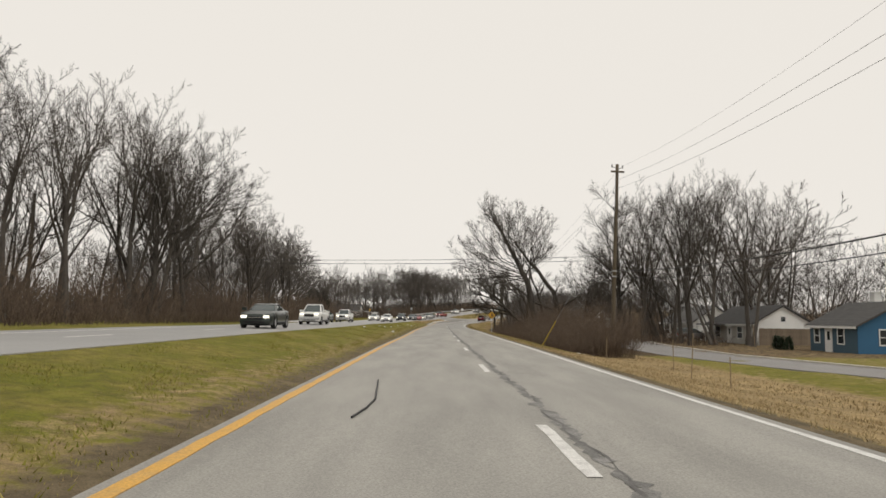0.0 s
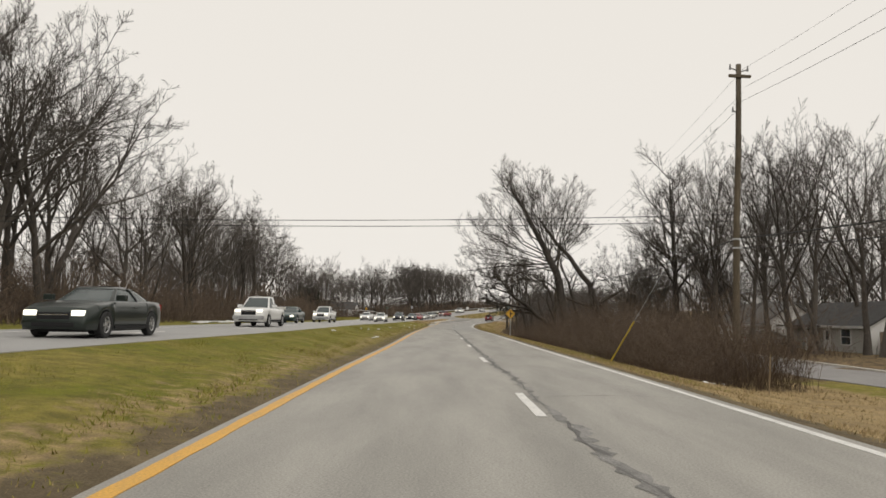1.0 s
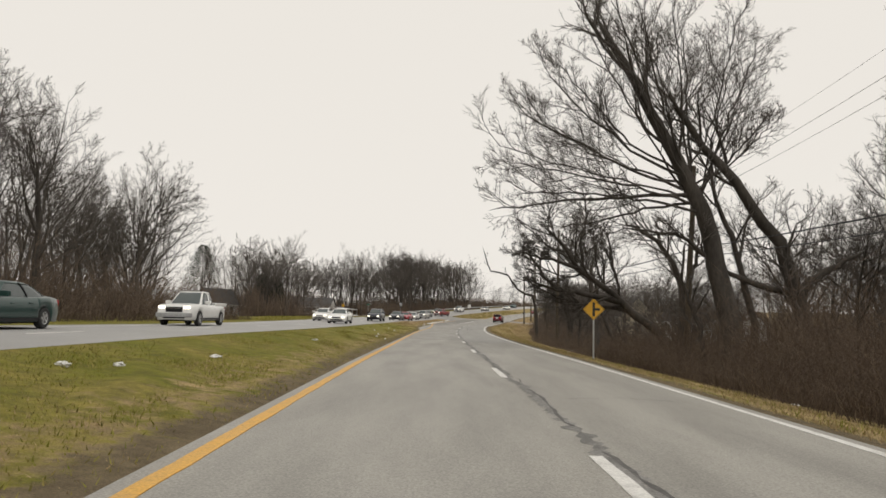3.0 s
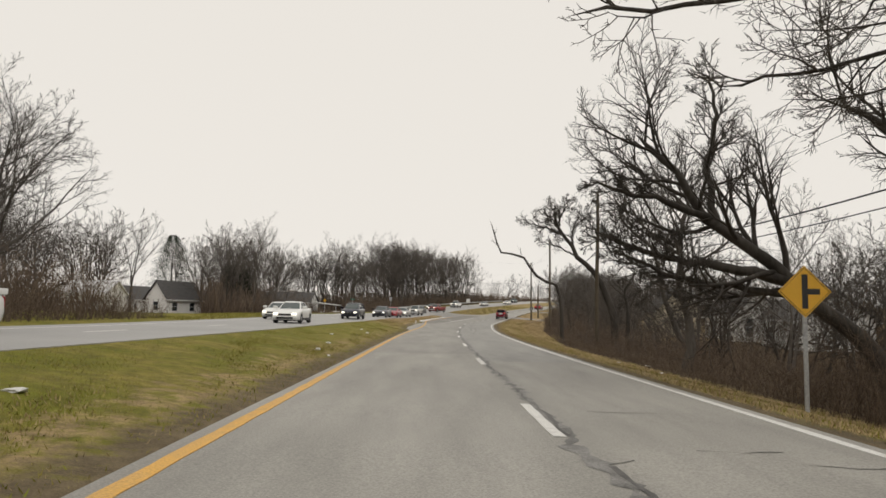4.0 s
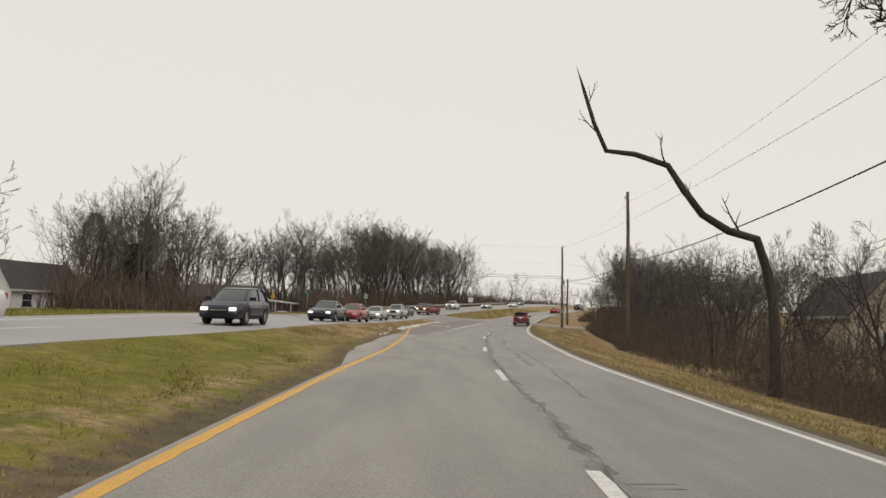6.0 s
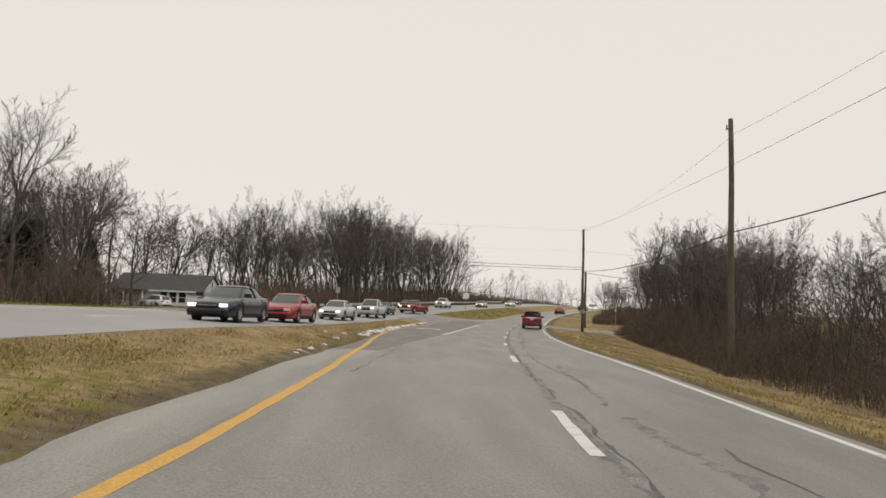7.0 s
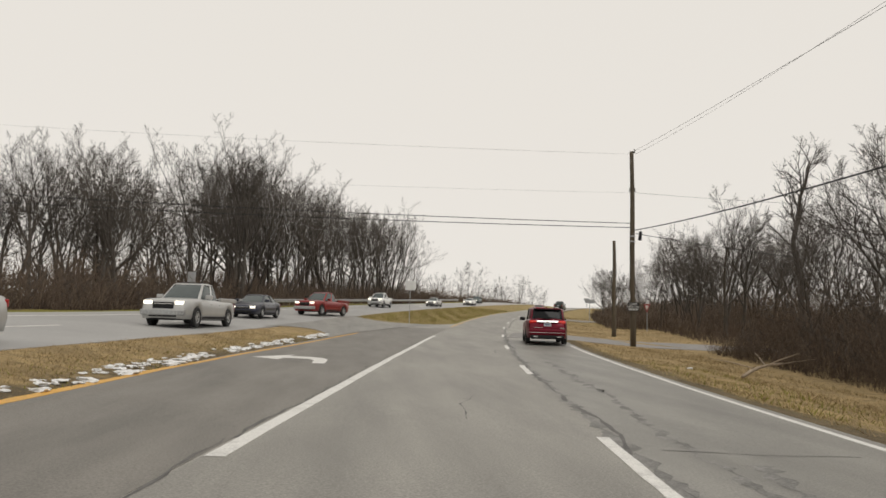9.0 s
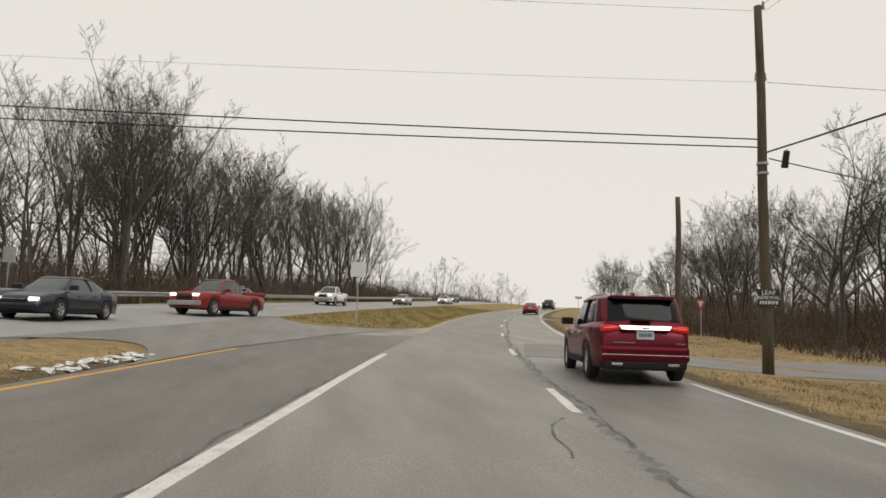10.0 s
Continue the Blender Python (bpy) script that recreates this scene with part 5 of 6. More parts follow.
ribbon("side_street", [(-6, 33), (14, 25), (30, 20), (44, 18.2), (62, 19), (90, 23)], 5.6, STREET, "grey asphalt residential side street")
KERB = shade("pale_kerb_concrete", (0.5, 0.47, 0.42), (0.4, 0.37, 0.33), 1.0, 20.0, 0.85, 0.2)
ribbon("kerb", [(-6, 36.2), (14, 28), (30, 22.9), (44, 21.1), (62, 21.9), (90, 25.9)], 0.3, KERB, "pale concrete kerb of the side street", 0.13)
ribbon("side_street", [(219.5, 0.5), (219, 8), (218, 14), (212, 26), (206, 40)], 7.2, STREET, "grey asphalt side street joining the road", 0.01)
ribbon("driveway", [(262, 3.0), (263, 9), (262, 18)], 6.0, STREET, "grey asphalt driveway", 0.02)
ribbon("driveway", [(176, -17.6), (180, -30), (186, -46)], 5.0, STREET, "grey asphalt driveway", 0.02)


# ---- houses ----
SIDING = lambda n, c: shade(n, c, tuple(k * 0.88 for k in c), 0.6, 25.0, 0.75, 0.1, grain=0.06)
ROOF = shade("dark_shingles", (0.075, 0.072, 0.07), (0.05, 0.048, 0.047), 1.0, 12.0, 0.9, 0.4, stretch=(1, 4, 1))
ROOF_GREY = shade("grey_shingles", (0.13, 0.125, 0.12), (0.09, 0.086, 0.083), 1.0, 12.0, 0.9, 0.4)
WHITE_SIDING, GREY_SIDING, BLUE_SIDING = SIDING("white_siding", (0.8, 0.79, 0.76)), SIDING("grey_siding", (0.42, 0.41, 0.38)), SIDING("blue_siding", (0.028, 0.11, 0.21))
TEAL_SIDING, TAN_SIDING = SIDING("slate_blue_siding", (0.05, 0.095, 0.13)), SIDING("tan_siding", (0.56, 0.49, 0.37))
SNOW_ROOF = shade("pale_metal_roof", (0.6, 0.6, 0.6), (0.4, 0.4, 0.4), 1.0, 12.0, 0.5, 0.2)
TRIM = plain("white_trim", (0.68, 0.68, 0.66), 0.5)
PANE = plain("dark_window_glass", (0.03, 0.035, 0.04), 0.08)


def house(m, w, d, eave, ridge, wall, roof, label, openings=(), gable_wall=None, chimney=None, porch=0.0, over=0.35):
    """A gabled house: x along the ridge (width w), y depth d; the front wall is at y = 0, facing -y. openings: (wall, along, z0, width, height, kind)."""
    root = thing("house", label, "house", "houses", m)
    bm = bmesh.new()
    box(bm, 0, w, 0, d, -0.6, eave)
    part("wall", bm, wall, root)
    for x0 in (0, w):
        bm = bmesh.new()
        a = 0.12 if x0 == 0 else -0.12
        plate(bm, [(0, -0.6), (d, -0.6), (d, eave), (d / 2, ridge - 0.05), (0, eave)], 0, 0.12)
        bmesh.ops.transform(bm, matrix=Matrix.Translation((w + 0.008 if x0 else 0.112, 0, 0)) @ Matrix.Rotation(radians(90), 4, "Z"), verts=bm.verts)
        part("gable", bm, gable_wall or wall, root)
    k = (ridge - eave) / (d / 2)
    for sg in (0, 1):
        y0, y1 = (-over, d / 2) if sg == 0 else (d + over, d / 2)
        z0 = eave - k * over
        bm = bmesh.new()
        vs = [bm.verts.new(p) for p in ((-over, y0, z0), (w + over, y0, z0), (w + over, y1, ridge), (-over, y1, ridge),
                                        (-over, y0, z0 + 0.16), (w + over, y0, z0 + 0.16), (w + over, y1, ridge + 0.18), (-over, y1, ridge + 0.18))]
        for f in ((0, 1, 2, 3), (7, 6, 5, 4), (0, 4, 5, 1), (1, 5, 6, 2), (2, 6, 7, 3), (3, 7, 4, 0)):
            bm.faces.new([vs[i] for i in f])
        bmesh.ops.recalc_face_normals(bm, faces=bm.faces)
        part("roof", bm, roof, root)
        bm = bmesh.new()
        box(bm, -over - 0.02, w + over + 0.02, y0 - (0.03 if sg == 0 else 0), y0 + (0.03 if sg else 0), z0 - 0.08, z0 + 0.13)
        part("fascia", bm, TRIM, root)
    for wl_, al, z0, ww, hh, kind in openings:
        r = {"front": Matrix.Translation((al, -0.02, z0)), "right": Matrix.Translation((w + 0.02, al, z0)) @ Matrix.Rotation(radians(90), 4, "Z"),
             "left": Matrix.Translation((-0.02, al, z0)) @ Matrix.Rotation(radians(-90), 4, "Z")}[wl_]
        nm = "window" if kind == "window" else "door"
        bm = bmesh.new()
        for a in ((-ww / 2 - 0.09, -ww / 2, 0, hh), (ww / 2, ww / 2 + 0.09, 0, hh), (-ww / 2 - 0.09, ww / 2 + 0.09, hh, hh + 0.1), (-ww / 2 - 0.09, ww / 2 + 0.09, -0.1, 0)):
            box(bm, a[0], a[1], -0.04, 0.02, a[2], a[3])
        if kind == "window":
            box(bm, -ww / 2, ww / 2, -0.02, 0.01, hh * 0.48, hh * 0.52)
        bmesh.ops.transform(bm, matrix=r, verts=bm.verts)
        fr = part(nm, bm, TRIM, root)
        bm = box(bmesh.new(), -ww / 2, ww / 2, -0.005, 0.015, 0, hh, 0, r)
        part("pane" if kind == "window" else "leaf", bm, PANE if kind == "window" else TRIM, fr)
        if kind == "door":
            bm = box(bmesh.new(), -ww * 0.22, ww * 0.22, -0.02, -0.006, hh * 0.5, hh * 0.88, 0, r)
            part("pane", bm, PANE, fr)
    if chimney:
        cx, cy = chimney
        bm = boxed(cx - 0.35, cx + 0.35, cy - 0.3, cy + 0.3, ridge - 1.0, ridge + 1.1, 0.02)
        box(bm, cx - 0.42, cx + 0.42, cy - 0.37, cy + 0.37, ridge + 1.0, ridge + 1.12)
        part("chimney", bm, TRIM, root)
    if porch:
        bm = bmesh.new()
        box(bm, 0.2, porch, -1.8, 0.0, eave - 0.25, eave - 0.1)
        part("porch_roof", bm, roof, root)
        for x in (0.3, porch / 2, porch - 0.1):
            part("porch_post", boxed(x - 0.06, x + 0.06, -1.75, -1.63, -0.5, eave - 0.25), TRIM, root)
    return root


def house_at(s, u, turn, *a, **k):
    """The front left corner stands at (s, u); turn: degrees by which the ridge turns left from the direction across the road to the right."""
    return house(facing(s, u, 0.0, turn), *a, **k)


# east side: fronts face the road, ridges run along it
house_at(56.4, 33.5, -90, 7.4, 7.5, 2.35, 4.3, TEAL_SIDING, ROOF, "slate-blue house with a dark shingle roof", [("front", 1.2, 0.8, 0.8, 1.2, "window"), ("front", 3.1, 0.0, 0.95, 2.05, "door"),
         ("front", 5.0, 0.8, 0.9, 1.3, "window"), ("right", 2.4, 0.8, 1.1, 1.2, "window"), ("right", 5.2, 0.8, 1.1, 1.2, "window")],
         gable_wall=BLUE_SIDING, chimney=(2.0, 5.0))
house_at(83, 34.2, -90, 13, 6.8, 2.4, 4.4, GREY_SIDING, ROOF, "grey house with a dark roof and a pale gable", [("front", 3, 0.7, 1.4, 1.3, "window"), ("front", 6.5, 0, 1.0, 2.05, "door"),
         ("front", 9.5, 0.7, 1.4, 1.3, "window"), ("right", 3.4, 2.7, 0.5, 0.5, "window")], gable_wall=WHITE_SIDING, porch=6.0)
house_at(104, 34.5, -90, 14, 6.5, 2.5, 4.8, WHITE_SIDING, ROOF_GREY, "white house with a grey gabled roof", [("front", 3, 0.7, 1.4, 1.3, "window"), ("front", 7, 0, 1.0, 2.05, "door"), ("right", 3.0, 0.7, 1.2, 1.3, "window"),
         ("right", 5.0, 0.7, 1.0, 1.3, "window")], chimney=(5, 3.2))
house_at(160, 28.2, -90, 11, 4.6, 2.7, 5.1, WHITE_SIDING, ROOF, "white house with a steep gable behind the brush", [("front", 3, 0.7, 1.4, 1.3, "window"), ("front", 8, 0.7, 1.4, 1.3, "window"), ("right", 1.4, 0.6, 0.7, 1.7, "window"), ("right", 3.2, 0.6, 0.7, 1.7, "window")])
house_at(141, 28.0, -90, 8, 6, 2.6, 4.8, WHITE_SIDING, ROOF_GREY, "small white house behind the brush", [("front", 2.2, 0.7, 0.9, 1.1, "window"), ("right", 3.0, 0.9, 0.9, 1.1, "window")])
house_at(172, 23.4, -90, 9, 5.0, 3.2, 5.8, TAN_SIDING, ROOF, "tan house half hidden by bare brush", [("front", 3.0, 0.8, 1.1, 1.2, "window"), ("right", 2.5, 0.8, 1.1, 1.2, "window")])
# west side: fronts face the road
house_at(178, -62, 78, 20, 8.5, 2.6, 4.9, WHITE_SIDING, ROOF, "long low white house with a grey roof", [("front", 3, 0.7, 1.5, 1.3, "window"), ("front", 7.5, 0.7, 1.5, 1.3, "window"),
         ("front", 11, 0, 1.0, 2.05, "door"), ("front", 15, 0.6, 2.2, 1.5, "window"), ("left", 3, 0.7, 1.2, 1.2, "window")])
house_at(186.0, -52.8, 78, 9.0, 4.4, 2.9, 5.7, WHITE_SIDING, ROOF, "white gabled wing of the long house", [("front", 2, 0.7, 1.2, 1.4, "window"), ("front", 6.4, 0.7, 1.2, 1.4, "window"), ("left", 2.2, 0.8, 1.0, 1.4, "window")])
house_at(209, -61, 78, 9, 8.0, 2.4, 4.4, GREY_SIDING, ROOF, "grey house with a dark roof and a porch", [("front", 2.5, 0.6, 1.3, 1.3, "window"), ("front", 6.5, 0, 1.0, 2.05, "door")], porch=8.0)
house_at(222.6, -54.8, 5, 12.5, 7.0, 2.4, 4.5, WHITE_SIDING, ROOF, "white house with a dark roof and a bright gable", [("front", 7.4 + 1.3 * k, 0.75, 0.95, 1.35, "window") for k in range(3)]
         + [("front", 1.6, 0.8, 1.1, 1.2, "window"), ("right", 3.5, 2.9, 0.4, 0.8, "window")], porch=5.4)
house_at(145, -41.6, 4, 4.6, 5.0, 2.0, 3.3, WHITE_SIDING, SNOW_ROOF, "small white shed with a pale metal roof", [("front", 3.4, 0.0, 1.0, 1.9, "door")], over=0.2)
carport = thing("carport", "pale lean-to carport beside the white house", "carport", "", facing(223.9, -41.7, 0, 5))
bm = bmesh.new()
vs = [bm.verts.new(p) for p in ((0, -0.3, 2.15), (5.6, -0.3, 1.55), (5.6, 5, 1.55), (0, 5, 2.15), (0, -0.3, 2.27), (5.6, -0.3, 1.67), (5.6, 5, 1.67), (0, 5, 2.27))]
for f in ((0, 3, 2, 1), (4, 5, 6, 7), (0, 1, 5, 4), (1, 2, 6, 5), (2, 3, 7, 6), (3, 0, 4, 7)):
    bm.faces.new([vs[i] for i in f])
part("roof", bm, TRIM, carport)
for x, y in ((5.4, 0), (5.4, 4.8), (2.8, 0)):
    part("post", boxed(x - 0.06, x + 0.06, y - 0.06, y + 0.06, -0.4, 2.15 - 0.107 * x), TRIM, carport)

# board fence beside the grey house
fence = thing("board_fence", "weathered grey-brown board fence beside the house", "fence", "", facing(69.0, 34.4))
FENCE_WOOD = shade("weathered_boards", (0.2, 0.155, 0.11), (0.14, 0.11, 0.08), 3.0, 25.0, 0.9, 0.3, tint=0.15, stretch=(1, 1, 0.2))
board_mesh = bpy.data.meshes.new("board")
bm = boxed(-0.145, 0.145, -0.012, 0.012, -0.4, 1.85)
bm.to_mesh(board_mesh)
bm.free()
board_mesh.materials.append(FENCE_WOOD)
for k in range(24):
    o = new("board", board_mesh)
    o.parent = fence
    o.matrix_basis = Matrix.Translation((0.16 + k * 0.3, 0, 0.02 * math.sin(k * 2.1)))
for z in (0.3, 1.4):
    part("rail", boxed(0, 7.3, 0.012, 0.06, z, z + 0.09), FENCE_WOOD, fence)

# evergreen among the bare trees
def evergreen(s, u, height, seed, label, wide=0.26):
    r = np.random.default_rng(seed)
    root = thing("tree", label, "tree", "evergreens", facing(s, u, -0.1))
    part("trunk", rod(bmesh.new(), (0, 0, 0), (0, 0, height * 0.95), height * 0.02, 0.02), BARK, root)
    n = int(9000 * min(1.6, height / 8.0) ** 1.6)
    f = r.uniform(0.08, 1, n) ** 0.9
    rad = height * wide * (1.02 - f) ** 0.6 * np.sqrt(r.uniform(0.05, 1, n)) * (0.82 + 0.1 * np.sin(f * 40) + 0.2 * np.sin(f * 17 + np.floor(r.uniform(0, 5, n)) * 1.3))
    a = r.uniform(0, 2 * math.pi, n)
    c = np.stack([np.cos(a) * rad, np.sin(a) * rad, f * height - rad * 0.15], 1)
    d = np.stack([np.cos(a), np.sin(a), r.normal(0.1, 0.4, n)], 1) * r.uniform(0.15, 0.4, n)[:, None]
    sd = np.cross(d, r.normal(0, 1, (n, 3)))
    sd *= (0.05 / (np.linalg.norm(sd, axis=1) + 1e-6))[:, None]
    vs = np.stack([c - sd, c + sd, c + d], 1).reshape(-1, 3)
    quads("crown", vs, np.arange(3 * n).reshape(n, 3), NEEDLES, root, False)
    return root


evergreen(250, -97, 20.3, 88, "broad dark conifer behind the white houses", 0.46)
evergreen(206, -52, 9.5, 89, "dark green conifer among bare trees", 0.34)
evergreen(193, -43, 8.5, 84, "dark green conifer among bare trees", 0.36)
evergreen(199.5, -48, 9.0, 85, "dark green conifer among bare trees", 0.36)
evergreen(212, -50, 8.0, 81, "dark green conifer beside the houses")
evergreen(216, -53, 6.5, 82, "dark green conifer beside the houses")
for i, (s, u) in enumerate(((57, 31), (58.3, 31.2), (55.7, 31.1))):
    evergreen(s, u, 1.3, 83 + i, "small clipped dark conifer before the house")

# ---- thin posts, litter and snow ----
for s, u, h in ((26, 10.5, 1.5), (34, 9.0, 1.3), (20.5, 9.4, 1.9), (16, 9.2, 1.1), (44, 12.5, 1.0), (48, 24.5, 2.4)):
    r = random.Random(int(s * 7))
    st = thing("stake", "thin weathered stake standing in the verge", "stake", "stakes", facing(s, u, -0.2))
    part("shaft", rod(bmesh.new(), (0, 0, 0), (r.uniform(-0.15, 0.15), 0, h + 0.2), 0.025, 0.02, 6), POST, st)

PAPER = shade("white_litter", (0.72, 0.71, 0.69), (0.5, 0.49, 0.47), 6.0, 40.0, 0.7, 0.2)
SNOW = shade("old_snow", (0.8, 0.8, 0.8), (0.55, 0.54, 0.52), 4.0, 30.0, 0.7, 0.3)


def lump(name, s, u, size, flat, seed, material, label, category, group):
    """A crumpled, uneven scrap or patch."""
    r = random.Random(seed)
    bm = bmesh.new()
    bmesh.ops.create_icosphere(bm, subdivisions=2, radius=size)
    a, b = r.uniform(0.6, 1.5), r.uniform(0.6, 1.5)
    for v in bm.verts:
        k = 1 + 0.9 * noise.noise(v.co * (1.6 / size) + Vector((seed * 1.7, 0, 0))) + r.uniform(-0.12, 0.12)
        v.co = Vector((v.co.x * k * a, v.co.y * k * b, v.co.z * k * flat))
    ob = part(name, bm, material, None)
    ob.matrix_basis = facing(s, u, size * flat * 0.35, r.uniform(0, 360))
    return tagged(ob, label, category, group)


lr = random.Random(9)
for i, (s, u, z) in enumerate([(52, -5.3, 0.1), (53.7, -5.3, 0.12), (53.8, -7.9, 0.1), (65.1, -7.5, 0.12), (66, -7.0, 0.12), (70, -6.6, 0.1), (83, -6.6, 0.1), (96.1, -4.7, 0.09), (98.3, -5.4, 0.09), (102.5, -5.7, 0.11), (110, -6.7, 0.1),
                               (121, -6.5, 0.12), (117.5, -5.7, 0.1), (156.2, -5.2, 0.13), (158.7, -6.0, 0.1), (166, -7.8, 0.12), (154.3, -4.9, 0.1), (155.2, -5.9, 0.08), (163, -6.6, 0.14), (168, -7.4, 0.14), (107.6, 8.6, 0.17), (101, 7.2, 0.1),
                               (36, 7.7, 0.12), (36.6, 8.2, 0.1), (38, 9.1, 0.12), (72.7, 8.0, 0.13), (106, 6.8, 0.09), (199, 6.0, 0.12), (176, 5.0, 0.1), (180, 6.2, 0.12), (48, 6.4, 0.1)]):
    u = min(u, float(left_edge(s)) - 0.25) if u < 0 else u
    lump("litter", s, u, z * 0.85, 0.45, i, PAPER, "crumpled white paper litter on the grass", "litter", "litter")
for i in range(290):
    s = 170.5 + 41.0 * (i + lr.random()) / 290
    w = lr.random()
    if math.sin(s * 1.7) + math.sin(s * 0.63 + 1) + lr.uniform(-1, 1) < -0.9:
        continue
    lump("snow_patch", s, float(left_edge(s)) - 0.12 - w * 0.5, lr.uniform(0.05, 0.19) * (1 - 0.3 * w), 0.3, 200 + i, SNOW, "small patch of old snow on the median edge", "snow", "snow patches")
for i in range(34):
    s = 60 + 22 * (i + lr.random()) / 34
    lump("snow_patch", s, float(far_edge(s)) - 1.2 - lr.random() * 0.9, lr.uniform(0.3, 0.6), 0.13, 400 + i, SNOW, "old snow bank beside the far carriageway", "snow", "snow bank")
for i in range(14):
    lump("snow_patch", 196 + 14 * lr.random(), -27 - lr.random() * 4, lr.uniform(0.3, 0.6), 0.35, 500 + i, SNOW, "old snow lying among the brush", "snow", "snow among brush")
strip_rubber = part("rubber_strip", tube(bmesh.new(), [place(s, u, 0.02) for s, u in ((0.4, -2.52), (1.4, -2.42), (2.6, -2.38), (3.8, -2.46), (4.8, -2.52), (6.2, -2.62))], 0.016, 6), CABLE, None)
tagged(strip_rubber, "curved black rubber strip lying on the asphalt", "debris")
vs = [place(s, u, 0.006) for s, u in ((195.05, -7.95), (196.4, -7.05), (195.75, -7.0), (195.7, -6.35), (195.35, -5.9), (194.75, -5.62), (193.3, -5.42), (193.25, -5.75), (194.35, -5.95), (194.85, -6.2), (195.0, -7.0), (194.25, -6.95))]
tagged(mesh_object("turn_arrow", vs, [list(range(len(vs)))], WHITE), "worn white left-turn arrow painted in the turning lane", "road marking", kind="structure")
bmn = bmesh.new()
bmesh.ops.create_icosphere(bmn, subdivisions=2, radius=0.28)
for v in bmn.verts:
    v.co *= 1 + 0.3 * noise.noise(v.co * 9)
nest = part("bird_nest", bmn, TWIG, None)
nest.matrix_basis = Matrix.Translation(place(82.5, 22.0, 12.6))
tagged(nest, "dark twig nest in a bare tree", "nest")

# fallen branch beside the side street
root = thing("fallen_branch", "pale fallen branch lying across the verge", "branch", "", facing(199.4, 8.4, 0.0))
PALE_WOOD = shade("pale_dead_wood", (0.36, 0.29, 0.21), (0.24, 0.19, 0.14), 3.0, 25.0, 0.9, 0.4)
part("stem", tube(bmesh.new(), [(-1.3, -2.2, 0.08), (-0.6, -0.9, 0.16), (0.2, 0.4, 0.24), (1.3, 2.0, 0.3), (2.6, 3.8, 0.3)], [0.05, 0.06, 0.055, 0.045, 0.02], 7), PALE_WOOD, root, smooth=True)
for k, (x, y, dx, dy, h) in enumerate(((-0.2, -0.3, -1.0, 1.6, 0.3), (0.8, 1.2, 0.2, 1.6, 0.5), (1.5, 2.3, 1.4, -0.4, 0.35), (0.4, 0.6, 1.2, -0.3, 0.6))):
    part("twig", tube(bmesh.new(), [(x, y, 0.25), (x + dx * 0.5, y + dy * 0.5, 0.25 + h * 0.5), (x + dx, y + dy, 0.2 + h)], [0.025, 0.018, 0.006], 5), PALE_WOOD, root)


# ---- vehicles: y ahead, x to the right, z up from the road ----
TYRE = plain("tyre_rubber", (0.022, 0.022, 0.022), 0.85)
RIM = plain("alloy_rim", (0.5, 0.5, 0.5), 0.35, 0.8)
GLASS = plain("tinted_car_glass", (0.006, 0.007, 0.008), 0.06, spec=0.22)
SCREEN = plain("windscreen_glass", (0.07, 0.085, 0.085), 0.05)
CHROME = plain("chrome_trim", (0.75, 0.75, 0.75), 0.15, 0.9)
BLACK_PLASTIC = plain("black_plastic", (0.014, 0.014, 0.015), 0.65, spec=0.25)
TAIL_ON = plain("lit_tail_lamp", (0.62, 0.025, 0.02), 0.25, glow=0.3)
TAIL = plain("red_tail_lamp", (0.35, 0.015, 0.015), 0.2)
LAMP = plain("clear_head_lamp", (0.55, 0.56, 0.58), 0.12)
LAMP_ON = plain("lit_head_lamp", (1.0, 0.93, 0.78), 0.2, glow=1.8)
PLATE = plain("plate_white", (0.6, 0.62, 0.66), 0.5)
PLATE_INK = plain("plate_ink", (0.05, 0.10, 0.2), 0.5)
PAINTS = {}


def paint(name, c, rough=0.28, metal=0.25, coat=0.45):
    if name not in PAINTS:
        PAINTS[name] = shade(name, c, tuple(k * 0.92 for k in c), 1.5, 200.0, rough, 0.0, metal, grain=0.03, coat=coat)
    return PAINTS[name]


